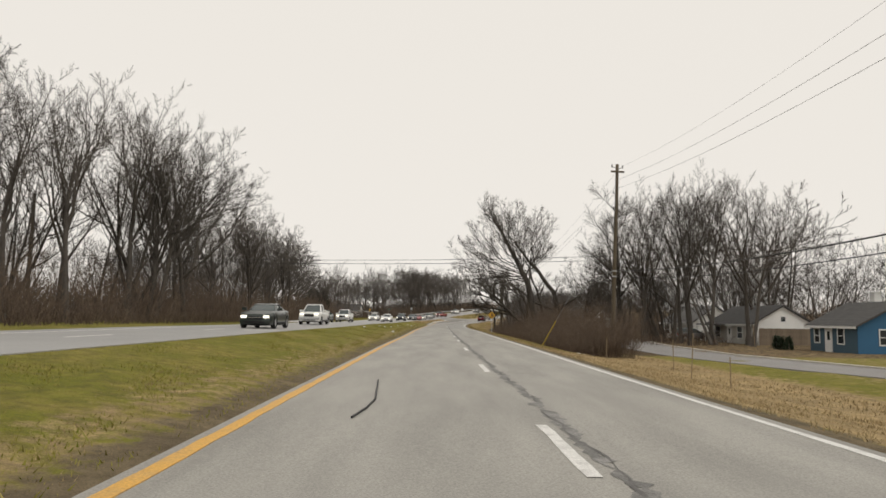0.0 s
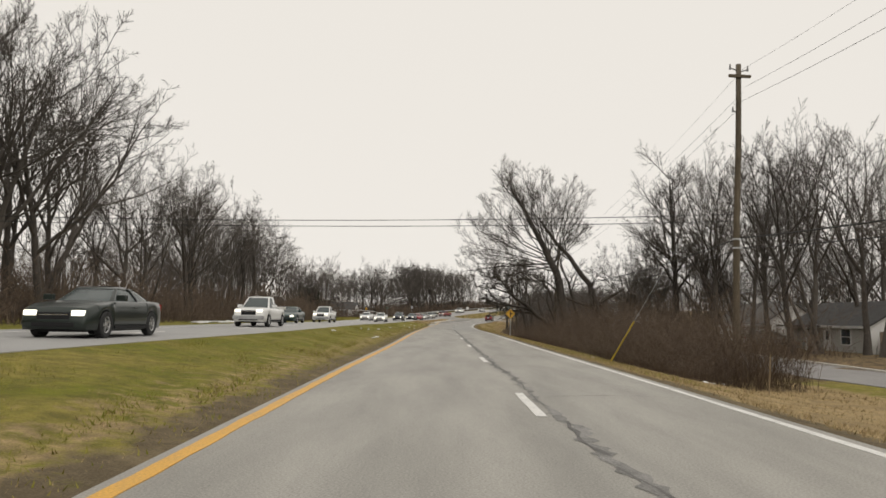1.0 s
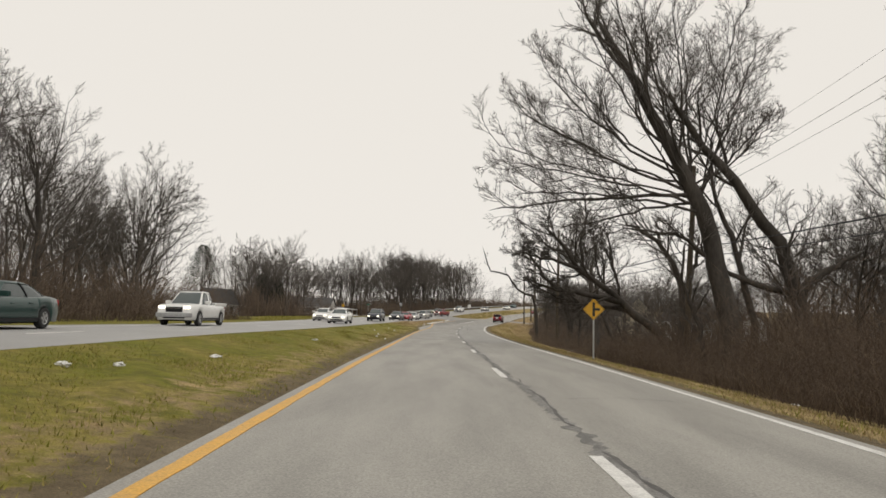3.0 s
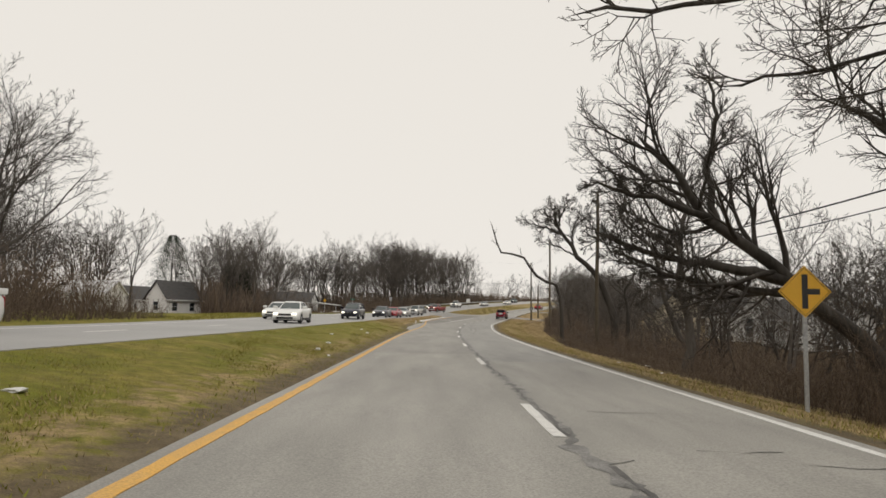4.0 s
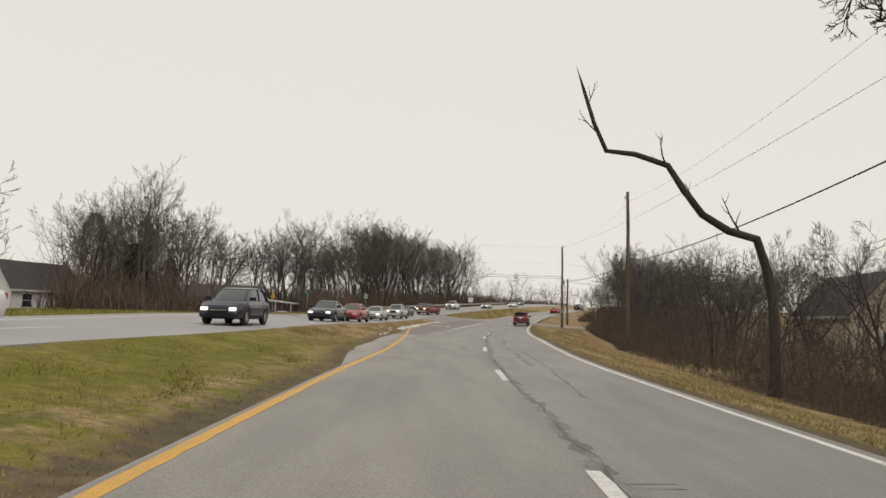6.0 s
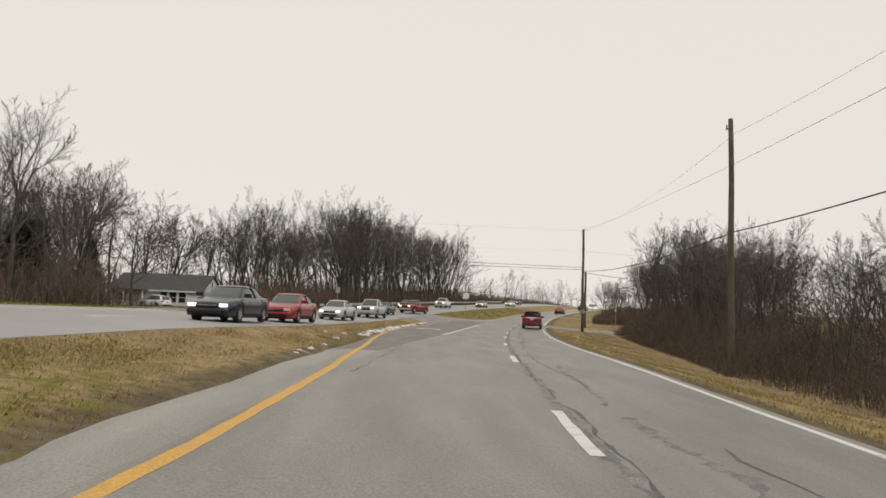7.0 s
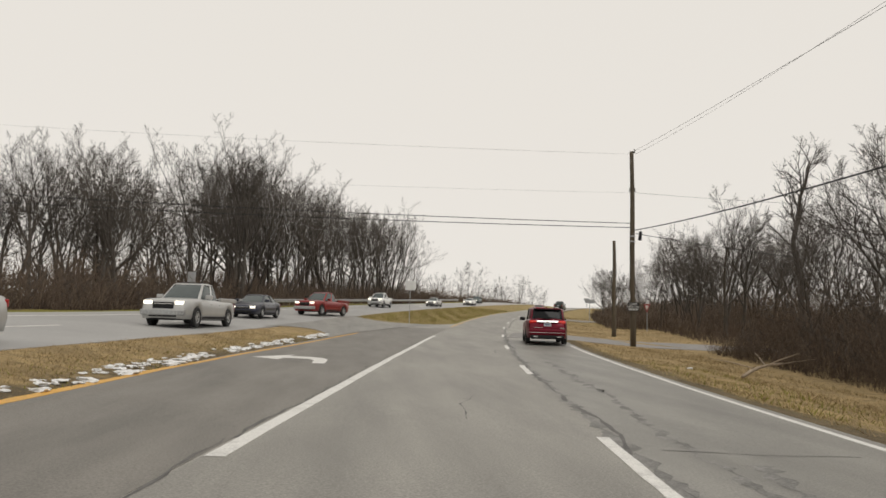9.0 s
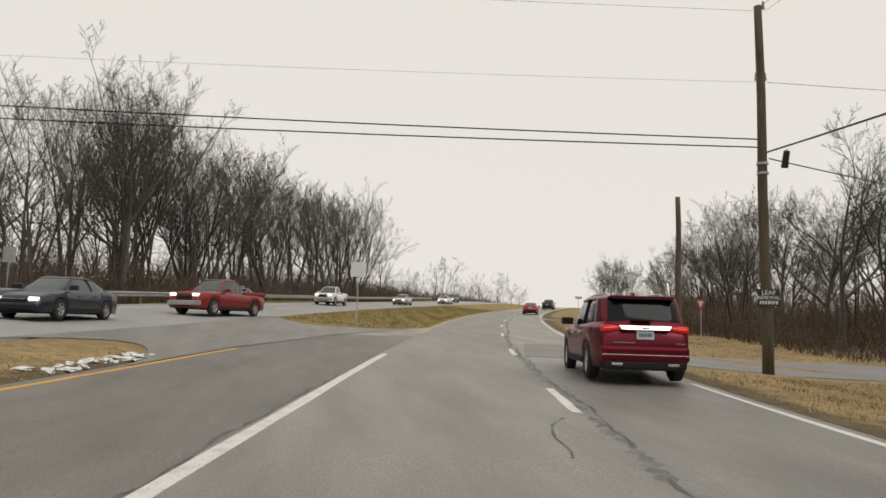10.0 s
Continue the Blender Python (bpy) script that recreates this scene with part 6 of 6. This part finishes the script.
SHAPES = {
    # length, width, wheel radius, axle places, belt line (y, z), roof line (y, z), half width of the roof
    "sedan": (4.85, 1.84, 0.33, (-1.42, 1.38), [(-2.42, 0.72), (-2.36, 0.98), (-1.75, 1.02), (-1.2, 0.99), (0.7, 0.95), (1.15, 0.93), (1.8, 0.82), (2.25, 0.70), (2.42, 0.50)],
              [(-1.85, 1.0), (-1.1, 1.36), (-0.45, 1.45), (0.1, 1.45), (0.35, 1.41), (1.2, 0.92)], 0.58),
    "coupe": (4.9, 1.92, 0.36, (-1.45, 1.5), [(-2.45, 0.75), (-2.38, 1.02), (-1.6, 1.04), (0.6, 1.0), (1.05, 0.99), (1.9, 0.9), (2.32, 0.78), (2.45, 0.52)],
              [(-1.75, 1.03), (-0.9, 1.36), (-0.3, 1.44), (0.1, 1.43), (0.35, 1.38), (1.1, 0.98)], 0.58),
    "crossover": (4.65, 1.86, 0.36, (-1.35, 1.33), [(-2.32, 0.7), (-2.28, 1.06), (-1.5, 1.08), (0.8, 1.04), (1.2, 1.02), (1.85, 0.94), (2.2, 0.78), (2.32, 0.52)],
                  [(-2.26, 1.06), (-1.95, 1.5), (-1.5, 1.63), (-0.6, 1.67), (0.1, 1.65), (0.4, 1.58), (1.28, 1.02)], 0.62),
    "family_suv": (5.19, 1.99, 0.385, (-1.53, 1.54), [(-2.6, 0.66), (-2.57, 1.2), (-1.6, 1.19), (0.8, 1.12), (1.25, 1.1), (2.0, 1.03), (2.45, 0.88), (2.6, 0.55)],
                   [(-2.56, 1.17), (-2.40, 1.52), (-2.28, 1.69), (-1.9, 1.735), (-1.2, 1.765), (-0.2, 1.77), (0.35, 1.71), (0.6, 1.62), (1.45, 1.1)], 0.79),
    "pickup": (5.6, 1.98, 0.39, (-1.75, 1.75), [(-2.8, 0.75), (-2.78, 1.1), (-0.75, 1.1), (0.95, 1.12), (1.5, 1.13), (2.3, 1.09), (2.66, 1.05), (2.76, 0.98), (2.8, 0.62)],
               [(-0.72, 1.1), (-0.62, 1.6), (-0.4, 1.8), (0.35, 1.82), (0.62, 1.75), (1.4, 1.12)], 0.66),
}


def loft(rows, closed_ends=True, mirror=True):
    """A skin through rows of points (x, y, z), mirrored in x; each row runs from the bottom to the middle of the top."""
    bm = bmesh.new()
    grid = []
    for row in rows:
        left = [bm.verts.new((-x, y, z)) for x, y, z in row]
        right = [bm.verts.new((x, y, z)) for x, y, z in row[::-1]]
        grid.append(left + right)
    n = len(grid[0])
    for a, b in zip(grid, grid[1:]):
        for k in range(n - 1):
            bm.faces.new((a[k], a[k + 1], b[k + 1], b[k]))
        bm.faces.new((a[n - 1], a[0], b[0], b[n - 1]))
    if closed_ends:
        bm.faces.new(grid[0][::-1])
        bm.faces.new(grid[-1])
    bmesh.ops.remove_doubles(bm, verts=bm.verts, dist=1e-4)
    bmesh.ops.recalc_face_normals(bm, faces=bm.faces)
    return bm


def wheel(root, x, y, r, name="wheel"):
    sg = 1 if x > 0 else -1
    w = new(name)
    w.empty_display_size = 0.1
    w.parent = root
    w.matrix_basis = Matrix.Translation((x, y, r)) @ Matrix.Rotation(radians(90) * sg, 4, "Y")
    bm = bmesh.new()
    prof = [(0.62, -0.11), (0.9, -0.115), (1.0, -0.085), (1.0, 0.085), (0.9, 0.115), (0.62, 0.11)]
    rings = [[bm.verts.new((math.cos(k * math.pi / 14) * r * f, math.sin(k * math.pi / 14) * r * f, z)) for k in range(28)] for f, z in prof]
    for a, b in zip(rings, rings[1:] + rings[:1]):
        for k in range(28):
            bm.faces.new((a[k], a[(k + 1) % 28], b[(k + 1) % 28], b[k]))
    bmesh.ops.recalc_face_normals(bm, faces=bm.faces)
    part("tyre", bm, TYRE, w, smooth=False)
    bm = bmesh.new()
    bmesh.ops.create_cone(bm, cap_ends=True, segments=24, radius1=r * 0.62, radius2=r * 0.62, depth=0.1, matrix=Matrix.Translation((0, 0, -0.01)))
    part("wheel_well", bm, BLACK_PLASTIC, w)
    bm = bmesh.new()
    for k in range(5):
        m = Matrix.Rotation(k * 2 * math.pi / 5, 4, "Z")
        box(bm, -r * 0.11, r * 0.11, 0.03, r * 0.62, 0.045, 0.085, 0, m)
    bmesh.ops.create_cone(bm, cap_ends=True, segments=16, radius1=r * 0.17, radius2=r * 0.13, depth=0.06, matrix=Matrix.Translation((0, 0, 0.07)))
    a = [bm.verts.new((math.cos(k * math.pi / 12) * r * 0.64, math.sin(k * math.pi / 12) * r * 0.64, 0.1)) for k in range(24)]
    b = [bm.verts.new((math.cos(k * math.pi / 12) * r * 0.55, math.sin(k * math.pi / 12) * r * 0.55, 0.07)) for k in range(24)]
    for k in range(24):
        bm.faces.new((a[k], a[(k + 1) % 24], b[(k + 1) % 24], b[k]))
    part("rim", bm, RIM, w)
    return w


def vehicle(kind, colour, m, label, category="car", lights=False, brake=False, name="car", rails=False):
    L, W, R, axles, belt, roof, rw = SHAPES[kind]
    root = thing(name, label, category, "vehicles on the road", m)
    by, bz = [p[0] for p in belt], [p[1] for p in belt]
    ry, rz = [p[0] for p in roof], [p[1] for p in roof]
    h = W / 2
    low = 0.22 if kind in ("sedan", "coupe") else 0.3

    def half(y):
        k = abs(y) / (L / 2)
        return h * (1 - 0.16 * max(0, (k - 0.62) / 0.38) ** 2.2)

    def top(y):
        return float(np.interp(y, by, bz))

    def arch(y):
        z = low
        for a in axles:
            d = abs(y - a)
            rr = R * 1.16
            if d < rr:
                z = max(z, R + math.sqrt(rr * rr - d * d) - 0.02)
        return z

    ys = sorted(set([round(y, 3) for y in np.arange(-L / 2, L / 2 + 0.01, 0.11)] + by + [a + d * R * 1.16 for a in axles for d in (-1, -0.98, -0.85, -0.6, 0, 0.6, 0.85, 0.98, 1)]))
    rows = []
    for y in ys:
        w, t, z0 = half(y), top(y), arch(y)
        end = 0.10 if abs(y) > L / 2 - 0.03 else 0
        z0 = min(max(z0, low + end), t - 0.12)
        rows.append([(0, y, low + end + 0.02), (w * 0.55, y, low + end + 0.02), (w - 0.24, y, max(low + end, min(z0, t - 0.14))), (w - 0.03, y, z0), (w, y, z0 + (t - z0) * 0.35), (w, y, z0 + (t - z0) * 0.6),
                     (w - 0.015, y, z0 + (t - z0) * 0.8), (w - 0.06, y, t - 0.03), (w - 0.12, y, t), (w * 0.5, y, t + 0.025), (0, y, t + 0.035)])
    part("body", loft(rows), colour, root, smooth=True)
    part("underbody", boxed(-h + 0.28, h - 0.28, -L / 2 + 0.25, L / 2 - 0.25, low - 0.05, low + 0.3), BLACK_PLASTIC, root)
    # cabin: a band of glass all round in level rings, a painted roof over it, pillars at its corners
    hi = max(rz)
    peak = rz.index(hi)
    z0, z1 = min(top(y) for y in np.linspace(ry[0], ry[-1], 9)) - 0.03, hi - (0.07 if kind != "family_suv" else 0.085)
    wb = h - 0.10

    def ring(z, inset=0.0, bow=0.05, n=40):
        """A rounded oblong round the cabin at height z."""
        yb = float(np.interp(z, rz[:peak + 1], ry[:peak + 1])) + inset
        yf = float(np.interp(-z, [-v for v in rz[peak:]], ry[peak:])) - inset
        k = min(max((z - z0) / (hi - z0), 0), 1)
        w = wb + (rw - wb) * k ** 1.15 - inset
        out = []
        for i in range(n):
            a = 2 * math.pi * (i + 0.5) / n
            c, d = math.cos(a), math.sin(a)
            x, y = math.copysign(abs(c) ** 0.32, c), math.copysign(abs(d) ** 0.32, d)
            out.append(Vector((w * x, (yb + yf) / 2 + y * ((yf - yb) / 2 + bow * (1 - x * x) - bow * 0.5), z)))
        return out

    def stack(rings, cap=True):
        bm = bmesh.new()
        vs = [[bm.verts.new(p) for p in r_] for r_ in rings]
        for a, b in zip(vs, vs[1:]):
            for k in range(len(a)):
                bm.faces.new((a[k], a[(k + 1) % len(a)], b[(k + 1) % len(a)], b[k]))
        if cap:
            bm.faces.new(vs[-1])
        return bm

    zs = [z0 + (z1 - z0) * k / 5 for k in range(6)]
    part("window_glass", stack([ring(z) for z in zs]), GLASS if kind == "family_suv" else SCREEN, root, smooth=True)
    part("roof", stack([ring(z1 - 0.012, -0.012), ring(z1 + 0.02, -0.014), ring(hi - 0.012, 0.035), ring(hi - 0.002, 0.12)] + [[Vector((p.x * f, p.y, hi + 0.018 * (1 - f))) for p in ring(hi - 0.002, 0.12)] for f in (0.6, 0.2)]), colour, root, smooth=True)

    def panel(a0, a1, n=6):
        """A painted panel over the glass between two directions round the cabin (degrees from the right side towards the front)."""
        bm = bmesh.new()
        vs = []
        for z in zs:
            o, i_ = ring(z, -0.008, n=360), ring(z, 0.01, n=360)
            row = [bm.verts.new(o[int(a0 + (a1 - a0) * k / n) % 360]) for k in range(n + 1)]
            vs.append(row + [bm.verts.new(i_[int(a1) % 360]), bm.verts.new(i_[int(a0) % 360])])
        for a, b in zip(vs, vs[1:]):
            for k in range(len(a)):
                bm.faces.new((a[k], a[(k + 1) % len(a)], b[(k + 1) % len(a)], b[k]))
        bmesh.ops.recalc_face_normals(bm, faces=bm.faces)
        return bm

    upr = [z0 + 0.02 + (z1 - z0 - 0.01) * k / 5 for k in range(6)]
    for sg in (-1, 1):
        for a0, a1 in ((36, 55), (-56, -13) if kind == "family_suv" else (-58, -30)):
            part("pillar", panel(*((a0, a1) if sg > 0 else (180 - a1, 180 - a0))), colour, root, smooth=True)
        for cy in ((-0.02, -0.42) if kind == "crossover" else (-0.02,) if kind == "family_suv" else (-0.05,)):
            pts = []
            for z in upr:
                r_ = [p for p in ring(z, -0.004) if p.x * sg > 0]
                yc, ly = (max(p.y for p in r_) + min(p.y for p in r_)) / 2, max(p.y for p in r_) - min(p.y for p in r_)
                pts.append(Vector((max(abs(p.x) for p in r_) * sg, yc + cy * ly, z)))
            part("pillar", tube(bmesh.new(), pts, 0.035 if cy > -0.3 else 0.05, 6), BLACK_PLASTIC if cy > -0.3 and kind != "pickup" else colour, root)
        mx = half(0.85)
        bm = boxed(min(sg * (mx - 0.08), sg * (mx + 0.2)), max(sg * (mx - 0.08), sg * (mx + 0.2)), 0.78, 0.92, top(0.85) + 0.02, top(0.85) + 0.19, 0.03)
        part("mirror", bm, BLACK_PLASTIC if kind == "family_suv" else colour, root)
        for a in axles:
            wheel(root, sg * (h - 0.115), a, R)
        for yd in ((0.35, -0.6) if kind != "coupe" else (-0.2,)):
            bm = boxed(min(sg * (h - 0.02), sg * (h + 0.015)), max(sg * (h - 0.02), sg * (h + 0.015)), yd - 0.1, yd + 0.1, top(yd) - 0.2, top(yd) - 0.165, 0.006)
            part("door_handle", bm, CHROME if kind == "family_suv" else colour, root)
        bm = boxed(min(sg * (h - 0.03), sg * (h + 0.006)), max(sg * (h - 0.03), sg * (h + 0.006)), axles[0] + R * 1.25, axles[1] - R * 1.25, low + 0.02, low + 0.12, 0.01)
        part("sill", bm, BLACK_PLASTIC, root)
    f, b = L / 2, -L / 2
    nose = top(f - 0.12)
    # front
    part("grille", boxed(-0.42, 0.42, f - 0.07, f + 0.012, max(0.5, nose - 0.34), max(nose - 0.08, 0.62), 0.02), BLACK_PLASTIC, root)
    if kind == "pickup":
        part("front_bumper", boxed(-0.9, 0.9, f - 0.12, f + 0.06, 0.44, 0.66, 0.04), STEEL, root)
    part("lower_grille", boxed(-0.55, 0.55, f - 0.1, f + 0.012, low + 0.08, low + 0.2, 0.02), BLACK_PLASTIC, root)
    bm = boxed(-0.38, 0.38, f - 0.02, f + 0.02, max(nose - 0.16, 0.6), max(nose - 0.13, 0.63))
    part("grille_bar", bm, CHROME, root)
    for sg in (-1, 1):
        x0, x1 = sorted((sg * 0.46, sg * (half(f) - 0.03)))
        part("head_lamp", boxed(x0, x1, f - 0.2, f + 0.008, max(nose - 0.17, 0.56), max(nose - 0.03, 0.68), 0.025), LAMP_ON if lights else LAMP, root)
    # rear
    tz = top(b + 0.1)
    for sg in (-1, 1):
        x0, x1 = sorted((sg * (0.52 if kind != "pickup" else 0.72), sg * (half(b) + 0.012)))
        z0, z1 = (tz - 0.24, tz - 0.06) if kind != "pickup" else (tz - 0.42, tz - 0.06)
        if kind == "family_suv":
            e = half(b) + 0.014
            bm = plate(bmesh.new(), [(sg * x, z) for x, z in ((0.46, tz - 0.10), (0.5, tz - 0.15), (0.72, tz - 0.185), (e, tz - 0.2), (e + 0.004, tz - 0.10), (e - 0.02, tz - 0.055), (0.6, tz - 0.065))], b - 0.014, b + 0.3)
            bmesh.ops.bevel(bm, geom=bm.edges[:], offset=0.012, segments=2, affect="EDGES")
            lamp = part("tail_lamp", bm, TAIL_ON if brake else TAIL, root, smooth=True)
            bm = plate(bmesh.new(), [(sg * x, z) for x, z in ((0.52, tz - 0.105), (e - 0.05, tz - 0.13), (e - 0.05, tz - 0.112), (0.52, tz - 0.093))], b - 0.02, b - 0.012)
            part("light_bar", bm, plain("lamp_lens", (0.8, 0.2, 0.15), 0.2, glow=0.5), lamp)
            continue
        part("tail_lamp", boxed(x0, x1, b - 0.015, b + 0.26, z0, z1, 0.03), TAIL_ON if brake else TAIL, root)
    if kind != "family_suv":
        part("rear_bumper", boxed(-half(b) + 0.08, half(b) - 0.08, b - 0.03, b + 0.2, low + 0.04, low + 0.22, 0.03), BLACK_PLASTIC, root)
    pl = part("number_plate", boxed(-0.17, 0.17, b - 0.028, b - 0.005, tz - 0.33, tz - 0.17, 0.004), PLATE, root)
    bm = bmesh.new()
    for k in range(6):
        box(bm, -0.125 + k * 0.043, -0.095 + k * 0.043, b - 0.032, b - 0.0285, tz - 0.285, tz - 0.215)
    part("bar", bm, PLATE_INK, pl)
    if kind == "pickup":
        part("bed_floor", boxed(-h + 0.16, h - 0.16, b + 0.1, -0.85, 1.105, 1.15), BLACK_PLASTIC, root)
        for sg in (-1, 1):
            part("bed_side", boxed(min(sg * (h - 0.16), sg * (h - 0.05)), max(sg * (h - 0.16), sg * (h - 0.05)), b + 0.04, -0.8, 1.06, 1.24, 0.03), colour, root)
        part("tailgate", boxed(-h + 0.14, h - 0.14, b + 0.02, b + 0.1, 1.0, 1.24, 0.02), colour, root)
    if rails:
        for sg in (-1, 1):
            bm = bmesh.new()
            tube(bm, [Vector((sg * 0.56, y, z)) for y, z in ((-1.75, 1.735), (-1.6, 1.80), (0.0, 1.825), (0.3, 1.745))], 0.022, 6)
            part("roof_rail", bm, CHROME, root)
    return root


red_suv = vehicle("family_suv", paint("dark_red_paint", (0.14, 0.003, 0.015), 0.36, 0.72, 0.25), facing(210.7, 2.0, 0.0, -0.5), "dark red family SUV with lit tail lamps on the wet asphalt", brake=True, rails=True)
bk = -2.6
bm = plate(bmesh.new(), [(-0.46, -0.045), (0.46, -0.045), (0.52, 0.045), (-0.52, 0.045)], -0.02, 0.02)
bmesh.ops.transform(bm, matrix=Matrix.Translation((0, bk - 0.025, 1.085)) @ Matrix.Rotation(radians(-32), 4, "X"), verts=bm.verts)
part("tailgate_bar", bm, CHROME, red_suv)
part("emblem", boxed(-0.07, 0.07, bk - 0.062, bk - 0.03, 1.07, 1.10, 0.003), plain("gold_emblem", (0.5, 0.36, 0.1), 0.3, 0.6), red_suv)
part("bumper_strip", boxed(-0.84, 0.84, bk - 0.042, bk + 0.02, 0.55, 0.572, 0.006), CHROME, red_suv)
part("bumper_cover", boxed(-0.87, 0.87, bk - 0.03, bk + 0.3, 0.43, 0.74, 0.07), paint("dark_red_paint", (0.14, 0.003, 0.015), 0.36, 0.72, 0.25), red_suv)
part("diffuser", boxed(-0.8, 0.8, bk - 0.012, bk + 0.35, 0.27, 0.45, 0.05), BLACK_PLASTIC, red_suv)
for sg in (-1, 1):
    bm = boxed(sg * 0.55 - 0.11, sg * 0.55 + 0.11, bk - 0.03, bk + 0.1, 0.35, 0.40, 0.012)
    part("exhaust_tip", bm, CHROME, red_suv)
part("wiper", boxed(-0.28, 0.12, bk - 0.02, bk + 0.06, 1.235, 1.262, 0.005), BLACK_PLASTIC, red_suv)
part("spoiler", boxed(-0.66, 0.66, -2.44, -2.0, 1.685, 1.735, 0.022), paint("dark_red_paint", (0.14, 0.003, 0.015), 0.36, 0.72, 0.25), red_suv)
part("spoiler_lip", boxed(-0.6, 0.6, -2.435, -2.3, 1.66, 1.686, 0.01), BLACK_PLASTIC, red_suv)
part("aerial", boxed(-0.03, 0.03, -1.6, -1.45, 1.77, 1.83, 0.01), paint("dark_red_paint", (0.14, 0.003, 0.015), 0.36, 0.72, 0.25), red_suv)
bm = bmesh.new()
for x, w in ((-0.62, 0.3), (-0.3, 0.1)):
    box(bm, x, x + w, bk - 0.012, bk + 0.01, 0.79, 0.81)
box(bm, 0.6, 0.78, bk - 0.012, bk + 0.01, 0.78, 0.81)
part("badge", bm, CHROME, red_suv)

SILVER, WHITE_CAR, BLUE_CAR = paint("silver_paint", (0.45, 0.45, 0.44)), paint("white_paint", (0.74, 0.74, 0.72), metal=0.0), paint("navy_paint", (0.009, 0.012, 0.03))
GREEN_CAR, BLACK_CAR, RED_CAR = paint("dark_green_paint", (0.012, 0.045, 0.04)), paint("black_green_paint", (0.012, 0.02, 0.016)), paint("bright_red_paint", (0.3, 0.012, 0.02))
GREY_CAR, TRUCK_RED = paint("grey_paint", (0.16, 0.165, 0.17)), paint("faded_red_paint", (0.24, 0.014, 0.014))


def oncoming(kind, s, u, colour, label, turn=180, lights=True, **k):
    return vehicle(kind, colour, facing(s, u, 0.0, turn), label, lights=lights, **k)


oncoming("coupe", 32, -11.4, BLACK_CAR, "black-green coupe with lit head lamps driving on the far carriageway", lights=True)
oncoming("pickup", 55.0, -12.6, WHITE_CAR, "white pickup with lit head lamps on the far carriageway", category="pickup", name="pickup_truck", lights=True)
oncoming("sedan", 75.0, -15.0, GREEN_CAR, "dark green sedan driving on the far carriageway")
oncoming("pickup", 92, -14.8, WHITE_CAR, "white pickup driving on the far carriageway", category="pickup", name="pickup_truck")
oncoming("sedan", 122, -11.3, WHITE_CAR, "white sedan driving on the far carriageway")
oncoming("sedan", 133.5, -15.2, WHITE_CAR, "white sedan driving in the outer far lane")
oncoming("crossover", 146.6, -11.2, BLUE_CAR, "dark blue crossover driving on the far carriageway")
oncoming("sedan", 164.0, -11.2, BLUE_CAR, "dark blue sedan driving on the far carriageway")
oncoming("sedan", 171.3, -11.0, RED_CAR, "red sedan driving on the far carriageway", lights=False)
oncoming("sedan", 187, -12.4, SILVER, "silver sedan driving on the far carriageway")
oncoming("pickup", 204, -13.6, SILVER, "silver pickup driving on the far carriageway", category="pickup", name="pickup_truck")
oncoming("sedan", 217.5, -15.5, BLUE_CAR, "navy blue sedan driving on the far carriageway")
oncoming("pickup", 229, -14.4, TRUCK_RED, "red pickup with lit head lamps on the far carriageway", category="pickup", lights=True, name="pickup_truck", turn=166)
oncoming("coupe", 241, -18.4, BLACK_CAR, "black coupe driving on the far carriageway")
oncoming("pickup", 262, -17.5, WHITE_CAR, "white pickup driving on the far carriageway", category="pickup", name="pickup_truck")
oncoming("sedan", 286, -15.5, SILVER, "silver sedan driving far along the road")
oncoming("sedan", 312, -15.0, WHITE_CAR, "white sedan driving far along the road")
oncoming("crossover", 330, -18.0, GREEN_CAR, "dark green crossover driving far along the road")
vehicle("sedan", RED_CAR, facing(283, 1.7), "red sedan driving ahead in the outer lane", brake=True)
vehicle("pickup", BLACK_CAR, facing(322, 1.7), "black pickup driving far ahead", "pickup", name="pickup_truck")
vehicle("crossover", WHITE_CAR, facing(218, -45.2, 0.0, 70), "white crossover parked before the small house")
vehicle("crossover", GREY_CAR, facing(82, 31.5, 0.05, -80), "dark grey crossover parked before a house")
